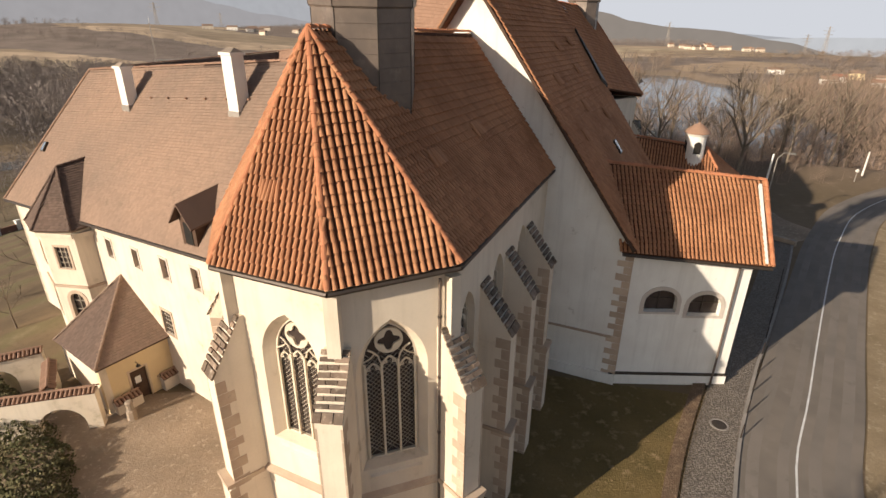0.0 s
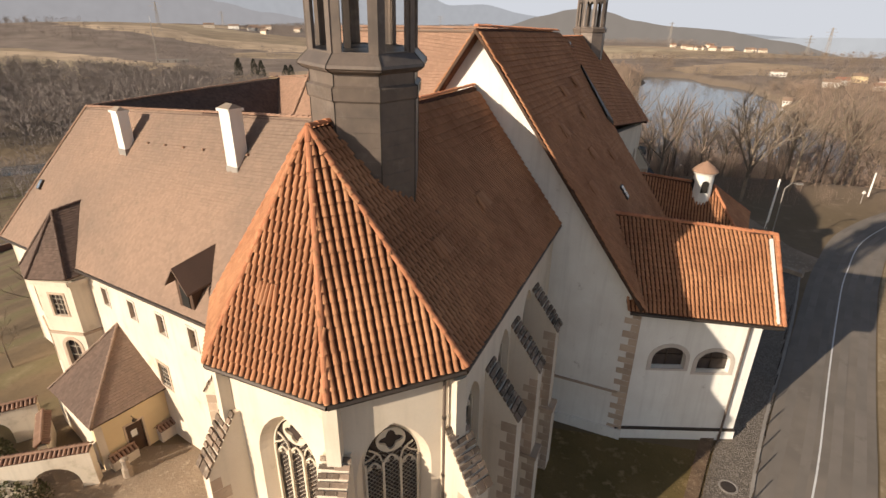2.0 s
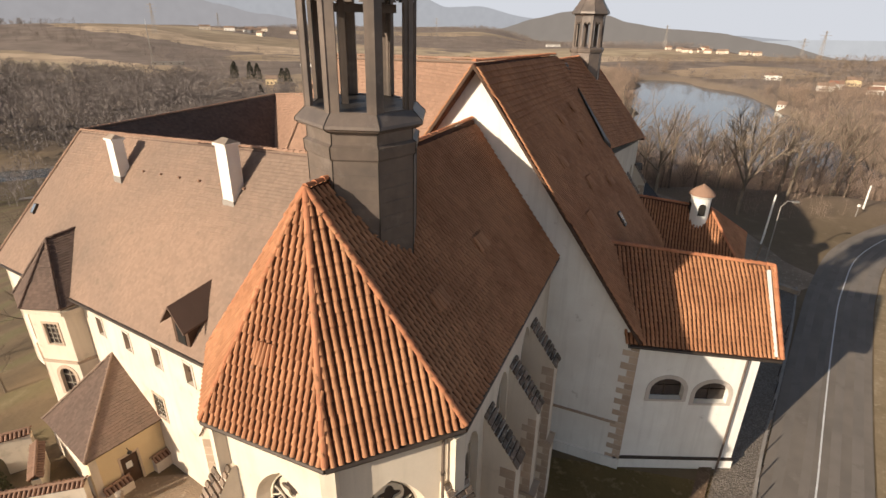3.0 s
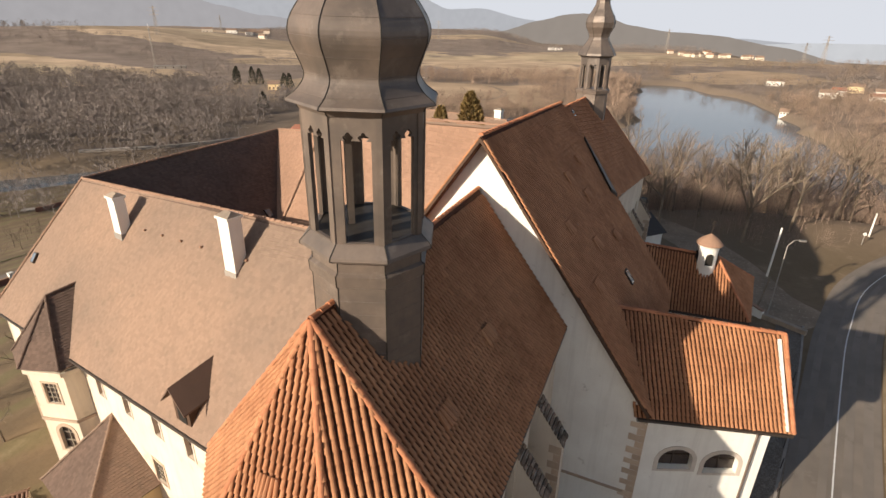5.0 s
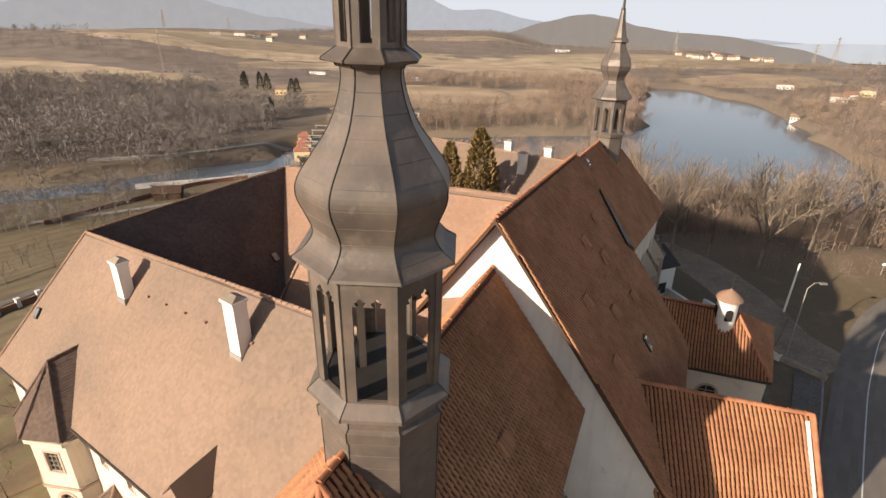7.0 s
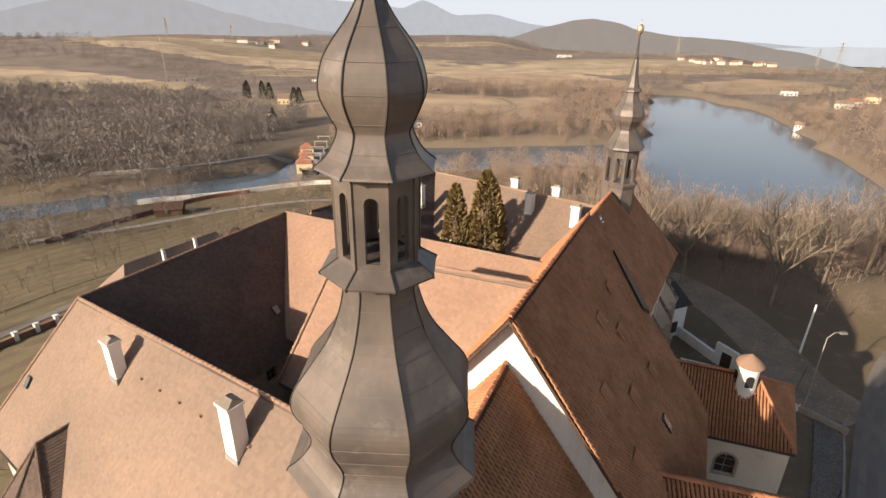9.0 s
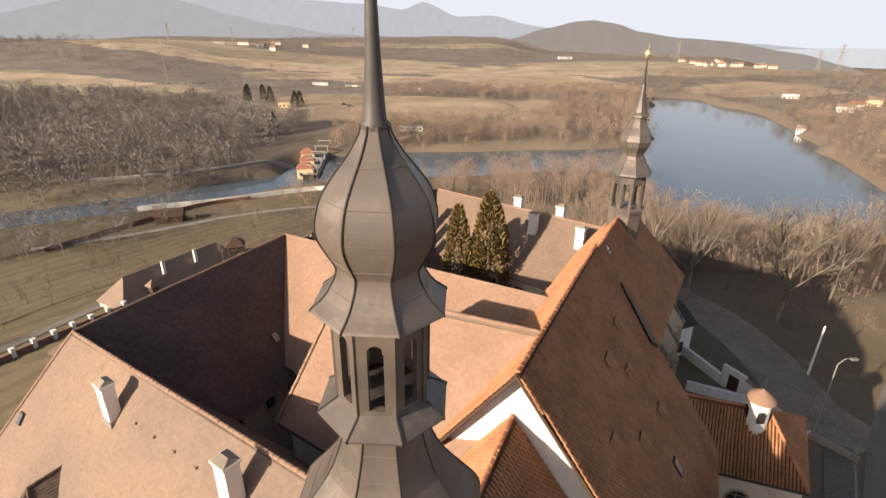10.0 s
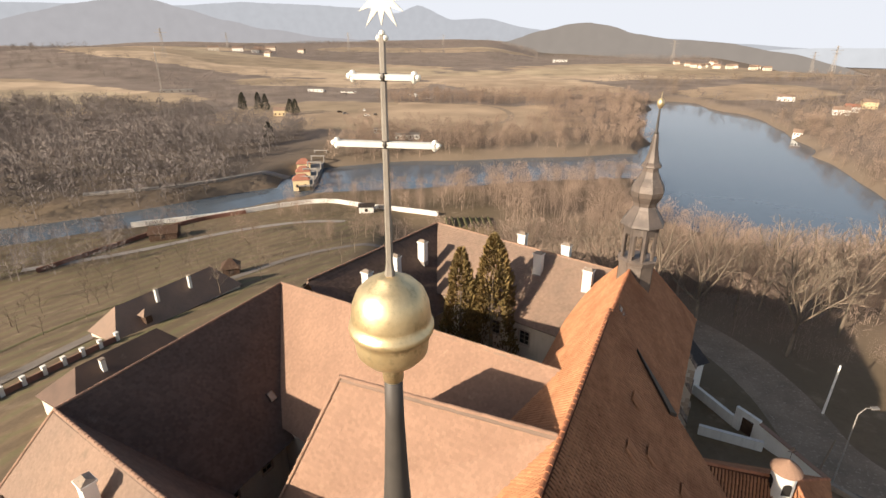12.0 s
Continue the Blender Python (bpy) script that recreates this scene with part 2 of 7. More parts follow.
class MB:
    def __init__(self):
        self.v, self.f = [], []

    def add(self, vs, fs):
        k = len(self.v)
        self.v += [tuple(p) for p in vs]
        self.f += [tuple(i + k for i in f) for f in fs]
        return self

    def obox(self, o, a, b, c):
        o, a, b, c = Vector(o), Vector(a), Vector(b), Vector(c)
        if a.cross(b).dot(c) < 0:
            a, b = b, a
        vs = [o, o + a, o + a + b, o + b, o + c, o + a + c, o + a + b + c, o + b + c]
        return self.add(vs, [(3, 2, 1, 0), (4, 5, 6, 7), (0, 1, 5, 4), (1, 2, 6, 5), (2, 3, 7, 6), (3, 0, 4, 7)])

    def box(self, c, sx, sy, sz, yaw=0.0):
        a, b = Vector((math.cos(yaw), math.sin(yaw), 0)) * sx, Vector((-math.sin(yaw), math.cos(yaw), 0)) * sy
        return self.obox(Vector(c) - a / 2 - b / 2, a, b, Z * sz)

    def prism(self, poly, up):
        n = len(poly)
        poly = [Vector(p) for p in poly]
        up = Vector(up)
        nrm = sum(((poly[i] - poly[0]).cross(poly[i + 1] - poly[0]) for i in range(1, n - 1)), Vector())
        if nrm.dot(up) < 0:
            poly = poly[::-1]
        vs = poly + [p + up for p in poly]
        return self.add(vs, [tuple(range(n))[::-1], tuple(range(n, 2 * n))] + [(i, (i + 1) % n, n + (i + 1) % n, n + i) for i in range(n)])

    def plate(self, loops, org, ex, ey, nrm, th):
        """A flat piece with holes: loops in its plane, the first the outline; th thick, away from nrm."""
        org, ex, ey, nrm = Vector(org), Vector(ex), Vector(ey), Vector(nrm)
        flat = [p for lp in loops for p in lp]
        tris = mgeo.tessellate_polygon([[Vector((p[0], p[1], 0)) for p in lp] for lp in loops])
        P = [org + ex * p[0] + ey * p[1] for p in flat]
        n = len(P)
        vs = P + [p - nrm * th for p in P]
        fs = []
        for a, b, c in tris:
            if (P[b] - P[a]).cross(P[c] - P[a]).dot(nrm) < 0:
                a, b, c = c, b, a
            fs += [(a, b, c), (c + n, b + n, a + n)]
        k = 0
        for j, lp in enumerate(loops):
            m = len(lp)
            area = sum(lp[i][0] * lp[(i + 1) % m][1] - lp[(i + 1) % m][0] * lp[i][1] for i in range(m))
            flip = (area < 0) != (j > 0)
            if ex.cross(ey).dot(nrm) < 0:
                flip = not flip
            for i in range(m):
                a, b = k + i, k + (i + 1) % m
                fs.append((a, b, b + n, a + n) if flip else (b, a, a + n, b + n))
            k += m
        return self.add(vs, fs)

    def lathe(self, prof, n, c, turn=0.0, caps=True):
        c = Vector(c)
        vs, fs = [], []
        for r, z in prof:
            vs += [c + Vector((r * math.cos(turn + 2 * math.pi * i / n), r * math.sin(turn + 2 * math.pi * i / n), z)) for i in range(n)]
        for j in range(len(prof) - 1):
            fs += [(j * n + i, j * n + (i + 1) % n, (j + 1) * n + (i + 1) % n, (j + 1) * n + i) for i in range(n)]
        if caps:
            fs += [tuple(range(n))[::-1], tuple(range((len(prof) - 1) * n, len(prof) * n))]
        return self.add(vs, fs)

    def tube(self, p0, p1, r0, r1=None, n=8, caps=True):
        p0, p1 = Vector(p0), Vector(p1)
        r1 = r0 if r1 is None else r1
        d = (p1 - p0).normalized()
        a = d.orthogonal().normalized()
        b = d.cross(a)
        vs = [p + (a * math.cos(2 * math.pi * i / n) + b * math.sin(2 * math.pi * i / n)) * r for p, r in ((p0, r0), (p1, r1)) for i in range(n)]
        fs = [(i, (i + 1) % n, n + (i + 1) % n, n + i) for i in range(n)]
        if caps:
            fs += [tuple(range(n))[::-1], tuple(range(n, 2 * n))]
        return self.add(vs, fs)


def mesh(name, mb, material, smooth=False):
    me = bpy.data.meshes.new(name)
    me.from_pydata(mb.v, [], mb.f)
    me.materials.append(material)
    if smooth:
        me.polygons.foreach_set("use_smooth", [True] * len(me.polygons))
    me.update()
    return me


def part(name, mb, material, parent=None, label="", kind="", smooth=False):
    ob = new(name, mesh(name, mb, material, smooth))
    ob.parent = parent
    return tagged(ob, label, kind=kind)


def thing(name, label, category, at=(0, 0, 0), group="", kind=""):
    """An empty at the thing's base; parts are given in world places."""
    ob = new(name)
    ob.empty_display_size = 0.3
    return tagged(ob, label, category, group, kind)


def arch(kind, x, z, w, h, n=10):
    """Outline of an opening, counter-clockwise from its lower left; x is its middle, z its sill."""
    a = w / 2
    pts = [(x - a, z), (x + a, z)]
    if kind == "rect":
        pts += [(x + a, z + h), (x - a, z + h)]
    elif kind == "round":
        s = z + h - a
        pts += [(x + a * math.cos(math.pi * i / n), s + a * math.sin(math.pi * i / n)) for i in range(n + 1)]
    elif kind == "segment":
        s = z + h * 0.45
        pts += [(x + a * math.cos(math.pi * i / n), s + h * 0.55 * math.sin(math.pi * i / n)) for i in range(n + 1)]
    elif kind == "lancet":
        s = z + h - w * 0.80
        r = w * 0.89
        top = math.acos((r - a) / r)
        m = n // 2
        right = [(x + a - r + r * math.cos(top * i / m), s + r * math.sin(top * i / m)) for i in range(m + 1)]
        pts += right + [(2 * x - p[0], p[1]) for p in right[-2::-1]]
    return pts


def wall(name, p0, p1, z0, z1, material, parent, holes=(), th=0.5, label="", outline=None, slope=0.0):
    """A wall from p0 to p1, its outer face to the right of that way; holes: outlines in (along, height)."""
    p0, p1 = Vector((p0[0], p0[1], 0)), Vector((p1[0], p1[1], 0))
    ex = (p1 - p0).normalized()
    w = (p1 - p0).length
    out = outline or [(0, z0), (w, z0), (w, z1 + slope), (0, z1)]
    return part(name, MB().plate([out, *holes], p0, ex, Z, ex.cross(Z), th), material, parent, label)


def face_of(p0, p1):
    p0, p1 = Vector((p0[0], p0[1], 0)), Vector((p1[0], p1[1], 0))
    ex = (p1 - p0).normalized()
    return p0, ex, ex.cross(Z)


# ---------- roofing ----------
def poly_span(poly, s):
    """Where the convex outline is crossed at the height s."""
    xs = []
    for i in range(len(poly)):
        (x0, y0), (x1, y1) = poly[i], poly[(i + 1) % len(poly)]
        if (y0 - s) * (y1 - s) < 0 or (y0 == s) != (y1 == s):
            if y1 != y0:
                xs.append(x0 + (x1 - x0) * (s - y0) / (y1 - y0))
    return (min(xs), max(xs)) if len(xs) > 1 else None


def half_pipe(r, length, seg=6, taper=0.82, lift=0.03):
    """One barrel tile, its hump up, lower end at the origin; y runs up the roof."""
    vs, fs = [], []
    for y, k, h in ((0.0, 1.0, lift), (length, taper, 0.0)):
        vs += [(-r * k * math.cos(math.pi * i / seg), y, h + r * 1.0 * k * math.sin(math.pi * i / seg)) for i in range(seg + 1)]
    for i in range(seg):
        fs.append((i + 1, i, seg + 1 + i, seg + 2 + i))
    fs.append(tuple(range(seg + 1)))
    return np.array(vs), fs


def plain_tile(w, length, th=0.034):
    vs = [(-w / 2, 0, th), (w / 2, 0, th), (w / 2, length, 0.004), (-w / 2, length, 0.004), (-w / 2, 0, 0), (w / 2, 0, 0)]
    return np.array(vs), [(0, 1, 2, 3), (4, 5, 1, 0)]


def slope(pts, kind, parent, name="roof", mat_tile=None, base=None, seed=1, thick=0.16, singles=0, step=None, label=""):
    """A roof slope: a slab through pts (first two along the eave), tiled with barrels or plain tiles."""
    rng = np.random.RandomState(seed)
    P = [Vector(p) for p in pts]
    ex = (P[1] - P[0]).normalized()
    nrm = (P[1] - P[0]).cross(P[2] - P[0]).normalized()
    if nrm.z < 0:
        nrm = -nrm
    ey = nrm.cross(ex)
    if ey.z < 0:
        ex, ey = -ex, -ey
    o = P[0]
    flat = [((p - o).dot(ex), (p - o).dot(ey)) for p in P]
    # a fourth corner off the plane bends the slope along the diagonal from the first to the third
    h3 = (P[3] - o).dot(nrm) if len(P) == 4 else 0.0
    mb = MB()
    if len(P) == 4:
        for tri in ((0, 1, 2), (0, 2, 3)):
            mb.prism([P[i] for i in tri], -nrm * thick)
    else:
        mb.prism(P, -nrm * thick)
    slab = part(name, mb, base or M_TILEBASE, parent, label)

    def bend(x, y):
        """How far the bent half lies off the plane."""
        if len(P) < 4:
            return x * 0.0
        (ax, ay), (bx, by) = flat[2], flat[3]
        return np.maximum(0.0, (ax * y - ay * x) / (ax * by - ay * bx)) * h3

    pw, ps = step or ((0.205, 0.31) if kind == "barrel" else (0.19, 0.17))
    tv, tf = half_pipe(0.076, ps * 1.12, 5, 0.78, 0.052) if kind == "barrel" else plain_tile(pw * 0.97, ps * 1.2)
    smax = max(p[1] for p in flat)
    place = []
    x00 = min(p[0] for p in flat)
    for j in range(int(smax / ps)):
        s = j * ps
        sp = poly_span(flat, s + ps * 0.5)
        if not sp:
            continue
        off = 0.5 * (j % 2) if kind != "barrel" else 0.0
        i0, i1 = math.ceil((sp[0] - x00) / pw - off - 0.3), math.floor((sp[1] - x00) / pw - off + 0.3)
        place += [(x00 + (i + off) * pw, s) for i in range(i0, i1 + 1)]
    if not place:
        return slab
    B = np.array([list(ex), list(ey), list(nrm)])
    q = np.array(place)
    n = len(q)
    jit = rng.normal(0, 1, (n, 3)) * ((0.0035, 0.010, 0.003) if kind == "barrel" else (0.003, 0.006, 0.003))
    tw = rng.normal(0, 0.010 if kind == "barrel" else 0.012, n)
    if singles:
        me = bpy.data.meshes.new("tile")
        me.from_pydata([tuple(v) for v in tv], [], tf)
        me.materials.append(mat_tile or M_TILE)
        rot = Matrix((ex, ey, nrm)).transposed().to_4x4()
        for k in range(min(n, singles)):
            ob = new("tile", me)
            ob.parent = slab
            ob.matrix_basis = Matrix.Translation(o + ex * (q[k, 0] + jit[k, 0]) + ey * (q[k, 1] + jit[k, 1]) + nrm * (0.004 + abs(jit[k, 2]))) @ rot @ pose(0, 0, 0, 0, 0, math.degrees(tw[k]))
        q, jit, tw, n = q[singles:], jit[singles:], tw[singles:], max(0, n - singles)
    if n:
        V0 = np.repeat(tv[None], n, 0)
        c, s_ = np.cos(tw)[:, None], np.sin(tw)[:, None]
        X0, Y0 = V0[:, :, 0] * c - V0[:, :, 1] * s_, V0[:, :, 0] * s_ + V0[:, :, 1] * c
        V0[:, :, 0], V0[:, :, 1] = X0 + (q[:, 0] + jit[:, 0])[:, None], Y0 + (q[:, 1] + jit[:, 1])[:, None]
        V0[:, :, 2] += 0.004 + np.abs(jit[:, 2])[:, None] + bend(V0[:, :, 0], V0[:, :, 1])
        W0 = V0.reshape(-1, 3) @ B + np.array(o)
        m = len(tv)
        fs = [tuple(i + k * m for i in f) for k in range(n) for f in tf]
        me = bpy.data.meshes.new("tiles")
        me.from_pydata(W0.tolist(), [], fs)
        me.materials.append(mat_tile or M_TILE)
        ob = new("tiles", me)
        ob.parent = slab
        tagged(ob, kind="stuff")
    return slab


def ridge_caps(p0, p1, parent, r=0.13, step=0.38, material=None, name="ridge_tiles"):
    """A row of half-round caps along a ridge or hip."""
    p0, p1 = Vector(p0), Vector(p1)
    d = p1 - p0
    n = max(1, round(d.length / step))
    ex = d.normalized()
    side = ex.cross(Z).normalized()
    up = side.cross(ex)
    mb = MB()
    rng = random.Random(n)
    for k in range(n):
        a = p0 + d * (k / n) + up * rng.uniform(-0.008, 0.008)
        vs = []
        for y, f in ((0, 1.0), (step * 1.08, 0.86)):
            vs += [a + ex * y + (side * math.cos(math.pi * i / 6) * r + up * (math.sin(math.pi * i / 6) * r + (0.02 if y == 0 else 0))) * f for i in range(7)]
        mb.add(vs, [(i, i + 1, 8 + i, 7 + i) for i in range(6)] + [tuple(range(6, -1, -1))])
    return part(name, mb, material or M_RIDGE, parent, kind="stuff")


def gutter(p0, p1, parent, r=0.09):
    return part("gutter", MB().tube(p0, p1, r, n=8), M_GUTTER, parent)


# ---------- the church ----------
church = thing("church", "cream plastered gothic church with orange barrel-tiled roofs beside a road", "church")
ZE = 11.9
e0, e1, e2, e3 = L(-2.3, 4.75, 11.8), L(-4.95, 2.15, 11.76), L(-4.95, -2.1, 11.86), L(-2.3, -4.76, 12.08)
e4, e5 = L(10.9, -4.15, 11.75), L(10.9, 4.9, 11.8)
apex, apj = L(-2.55, -0.3, 18.15), L(10.75, 0.55, 17.9)
slope([e2, e1, apex], "barrel", church, "chancel_roof", seed=1, singles=150)
slope([e2, e3, apex], "barrel", church, "chancel_roof", seed=2, singles=150)
slope([e3, e4, apj, apex], "barrel", church, "chancel_roof", seed=3)
slope([e1, e0, apex], "barrel", church, "chancel_roof", seed=4)
slope([e0, e5, apj, apex], "barrel", church, "chancel_roof", seed=5)
for a, b in ((e1, apex), (e2, apex), (e3, apex), (e0, apex), (apex, apj)):
    ridge_caps(a + Z * 0.05, b + Z * 0.05, church, 0.098)
for a, b in ((e1, e2), (e2, e3), (e3, e4), (e0, e1)):
    gutter(a - Z * 0.12, b - Z * 0.12, church)

c0, c1, c2, c3 = L(-2.15, 4.4), L(-4.6, 1.95), L(-4.6, -1.95), L(-2.15, -4.4)
c4, c5 = L(10.9, -3.9), L(10.9, 4.5)
WE = arch("lancet", 2.1, 5.4, 2.25, 5.05, 14)
WSE = arch("lancet", 1.62, 4.9, 2.25, 5.55, 14)
SW = [arch("lancet", x, 5.4, 1.4, 4.9) for x in (1.55, 4.9, 8.3)]
wall("wall", c1, c2, -1.2, 11.7, M_PLASTER, church, [WE], 0.7)
wall("wall", c2, c3, -1.2, 11.8, M_PLASTER, church, [WSE], 0.7)
wall("wall", c3, c4, -1.2, 11.8, M_PLASTER, church, SW, 0.7)
wall("wall", c0, c1, -1.2, 11.7, M_PLASTER, church, [], 0.7)
wall("wall", c5, c0, -1.2, 11.7, M_PLASTER, church, [], 0.7)


def tracery_window(p0, p1, x, z, w, h, parent, depth=0.30, lattice=True, lights=3, splay=False):
    """A lancet window set back in its wall: stone tracery, mullions, leaded glass and a sloping sill."""
    o, ex, n = face_of(p0, p1)
    back = o - n * depth
    out = arch("lancet", x, z, w + 0.04, h, 14)
    lw = (w - 0.16) / lights
    spring = z + h - w * 0.80
    rim = arch("lancet", x, z + 0.06, w - 0.12, h - 0.12, 14)
    frame_ = part("window", MB().plate([out, rim], back, ex, Z, n, 0.16), M_TRACERY, parent, "sandstone tracery window with leaded panes")
    def at(p):
        return back + ex * p[0] + Z * p[1] - n * 0.02
    def run(pts, r):
        mb = MB()
        for p, q in zip(pts, pts[1:]):
            mb.tube(at(p), at(q), r, n=6)
        return mb
    # cusped heads of the lights
    for k in range(lights):
        cx = x - w / 2 + 0.08 + lw * (k + 0.5)
        top = spring + (0.16 if k == 1 and lights == 3 else -0.02)
        head = arch("lancet", cx, top - lw * 0.9, lw - 0.03, lw * 0.95, 8)[2:]
        part("light_head", run(head, 0.036), M_TRACERY, frame_)
        for s_ in (-1, 1):
            part("cusp", run([(cx + s_ * lw * 0.44, top - lw * 0.42), (cx + s_ * lw * 0.16, top - lw * 0.36), (cx + s_ * lw * 0.24, top - lw * 0.12)], 0.024), M_TRACERY, frame_)
    # quatrefoil in a ring, and curved bars beside it
    def ring(cx, cz, r, m, lobes=0):
        return [(cx + r * (1 + (0.26 * math.cos(lobes * 2 * math.pi * i / m) if lobes else 0)) * math.cos(2 * math.pi * i / m),
                 cz + r * (1 + (0.26 * math.cos(lobes * 2 * math.pi * i / m) if lobes else 0)) * math.sin(2 * math.pi * i / m)) for i in range(m)]
    cz, rr = z + h - w * 0.37, w * 0.255
    part("quatrefoil", MB().plate([ring(x, cz, rr, 24), ring(x, cz, rr * 0.66, 32, 4)], back - n * 0.01, ex, Z, n, 0.10), M_TRACERY, frame_)
    for s_ in (-1, 1):
        part("tracery_bar", run([(x + s_ * w * 0.17, spring + w * 0.02), (x + s_ * w * 0.20, spring + w * 0.14), (x + s_ * w * 0.30, spring + w * 0.25), (x + s_ * w * 0.38, spring + w * 0.30)], 0.032), M_TRACERY, frame_)
        part("tracery_bar", run([(x + s_ * w * 0.46, spring + w * 0.06), (x + s_ * w * 0.34, spring + w * 0.12), (x + s_ * w * 0.24, spring + w * 0.22)], 0.026), M_TRACERY, frame_)
    part("pane", MB().plate([out], back - n * 0.09, ex, Z, n, 0.03), M_GLASS, frame_, "dark leaded glass")
    for k in range(lights + 1):
        cx = x - w / 2 + 0.08 + lw * k
        part("mullion", MB().obox(back + ex * (cx - 0.035) + n * 0.0 + Z * (z + 0.05), ex * 0.07, n * 0.07, Z * (spring - z)), M_TRACERY, frame_)
    if lattice:
        mb = MB()
        for k in range(lights):
            a, b = x - w / 2 + 0.10 + lw * k, x - w / 2 + 0.06 + lw * (k + 1)
            zz = z + 0.05
            while zz < spring:
                for s in (0, 1):
                    q0, q1 = (a, b) if s else (b, a)
                    A, B_ = back + ex * q0 + Z * zz - n * 0.08, back + ex * q1 + Z * (zz + (b - a)) - n * 0.08
                    mb.tube(A, B_, 0.015, n=3, caps=False)
                zz += 0.17
        part("lead_lattice", mb, M_LEAD, frame_)
    sill = MB().add([back + ex * (x - w / 2) + Z * z, back + ex * (x + w / 2) + Z * z, back + ex * (x + w / 2) + n * (depth + 0.08) + Z * (z - 0.35), back + ex * (x - w / 2) + n * (depth + 0.08) + Z * (z - 0.35),
                     back + ex * (x - w / 2) + Z * (z - 0.45), back + ex * (x + w / 2) + Z * (z - 0.45), back + ex * (x + w / 2) + n * (depth + 0.08) + Z * (z - 0.45), back + ex * (x - w / 2) + n * (depth + 0.08) + Z * (z - 0.45)],
                    [(3, 2, 1, 0), (4, 5, 6, 7), (2, 3, 7, 6), (1, 2, 6, 5), (0, 1, 5, 4), (3, 0, 4, 7)])
    part("sill", sill, M_PLASTER, frame_)
    if splay:
        # splayed plaster reveal from the wall's face back to the frame
        a_, b_ = arch("lancet", x, z - 0.1, w + 0.5, h + 0.4, 14), arch("lancet", x, z, w + 0.02, h, 14)
        m_ = len(a_)
        vs = [o + ex * p[0] + Z * p[1] for p in a_] + [back + ex * p[0] + Z * p[1] for p in b_]
        part("reveal", MB().add(vs, [(i, (i + 1) % m_, m_ + (i + 1) % m_, m_ + i) for i in range(m_)]), M_PLASTER, frame_)
    return frame_


tracery_window(c1, c2, 2.1, 5.5, 1.75, 4.65, church, 0.36, splay=True)
tracery_window(c2, c3, 1.62, 5.0, 1.75, 5.15, church, 0.36, splay=True)
for x in (1.55, 4.9, 8.3):
    tracery_window(c3, c4, x, 5.4, 1.4, 4.9, church, 0.3, False, 2)
# drip course round the apse
for a, b in ((c0, c1), (c1, c2), (c2, c3), (c3, c4)):
    o, ex, n = face_of(a, b)
    ln = (Vector(b) - Vector(a)).length
    mb = MB()
    prof = [(0.0, 3.95), (0.16, 3.80), (0.16, 3.72), (0.0, 3.66)]
    vs = [o + ex * t + n * d + Z * z for t in (-0.06, ln + 0.06) for d, z in prof]
    mb.add(vs, [(0, 1, 5, 4), (1, 2, 6, 5), (2, 3, 7, 6), (3, 2, 1, 0), (4, 5, 6, 7)])
    part("drip_course", mb, M_QUOIN, church)
    part("plinth", MB().obox(o - Z * 1.2 - n * 0.05, ex * ln, n * 0.2, Z * 2.0), M_QUOIN, church)


def buttress(at, out, proj, w, zt, zo, z0, parent, seed):
    """A stepped buttress with a sloping cap of stone slabs and quoins on its edges."""
    rng = random.Random(seed)
    out = Vector(out).normalized()
    side = Z.cross(out)
    at = Vector(at) - out * 0.3
    pr = proj + 0.3
    prof = [(0, z0), (pr + 0.22, z0), (pr + 0.22, 3.55), (pr, 3.85), (pr, zo), (0.3, zt), (0, zt)]
    b = part("buttress", MB().prism([at + out * d + Z * z - side * w / 2 for d, z in prof], side * w), M_PLASTER, parent)
    a0, a1 = at + out * 0.3 + Z * zt, at + out * pr + Z * zo
    run = a1 - a0
    nrm = run.cross(side).normalized()
    if nrm.z < 0:
        nrm = -nrm
    rows = 9
    for j in range(rows):
        cut = rng.choice((0.42, 0.5, 0.58))
        for s0, s1 in (((0, cut), (cut, 1)) if j % 2 else ((0, 0.3), (0.3, 0.68), (0.68, 1))):
            p = a0 + run * (j / rows) + side * (-w / 2 - 0.05 + (w + 0.1) * s0 + 0.014) + nrm * rng.uniform(0.0, 0.02)
            part("cap_stone", MB().obox(p, run * (1.0 / rows - rng.uniform(0.03, 0.05) + (0.08 if j == rows - 1 else 0)), side * ((w + 0.1) * (s1 - s0) - 0.028), nrm * rng.uniform(0.05, 0.085)), M_CAP, b)
    z, k = z0, 0
    while z < zo - 0.5:
        h = rng.uniform(0.34, 0.5)
        e = pr + (0.22 if z < 3.5 else 0)
        ln = 0.55 if k % 2 else 0.32
        for s in (-1, 1):
            part("quoin", MB().obox(at + out * (e - ln) + side * s * (w / 2 - 0.06 if s > 0 else w / 2 - 0.06) + Z * (z + 0.012), out * (ln + 0.006), side * s * 0.066, Z * (h - 0.02)), M_QUOIN, b)
        z += h
        k += 1
    dr = MB().obox(at + out * 0.3 - side * (w / 2 + 0.07) + Z * 3.72, out * (pr - 0.02), side * (w + 0.14), Z * 0.16)
    part("drip_course", dr, M_QUOIN, b)
    return b


def bis(a):
    return -UX * math.cos(radians(a)) - VX * math.sin(radians(a))


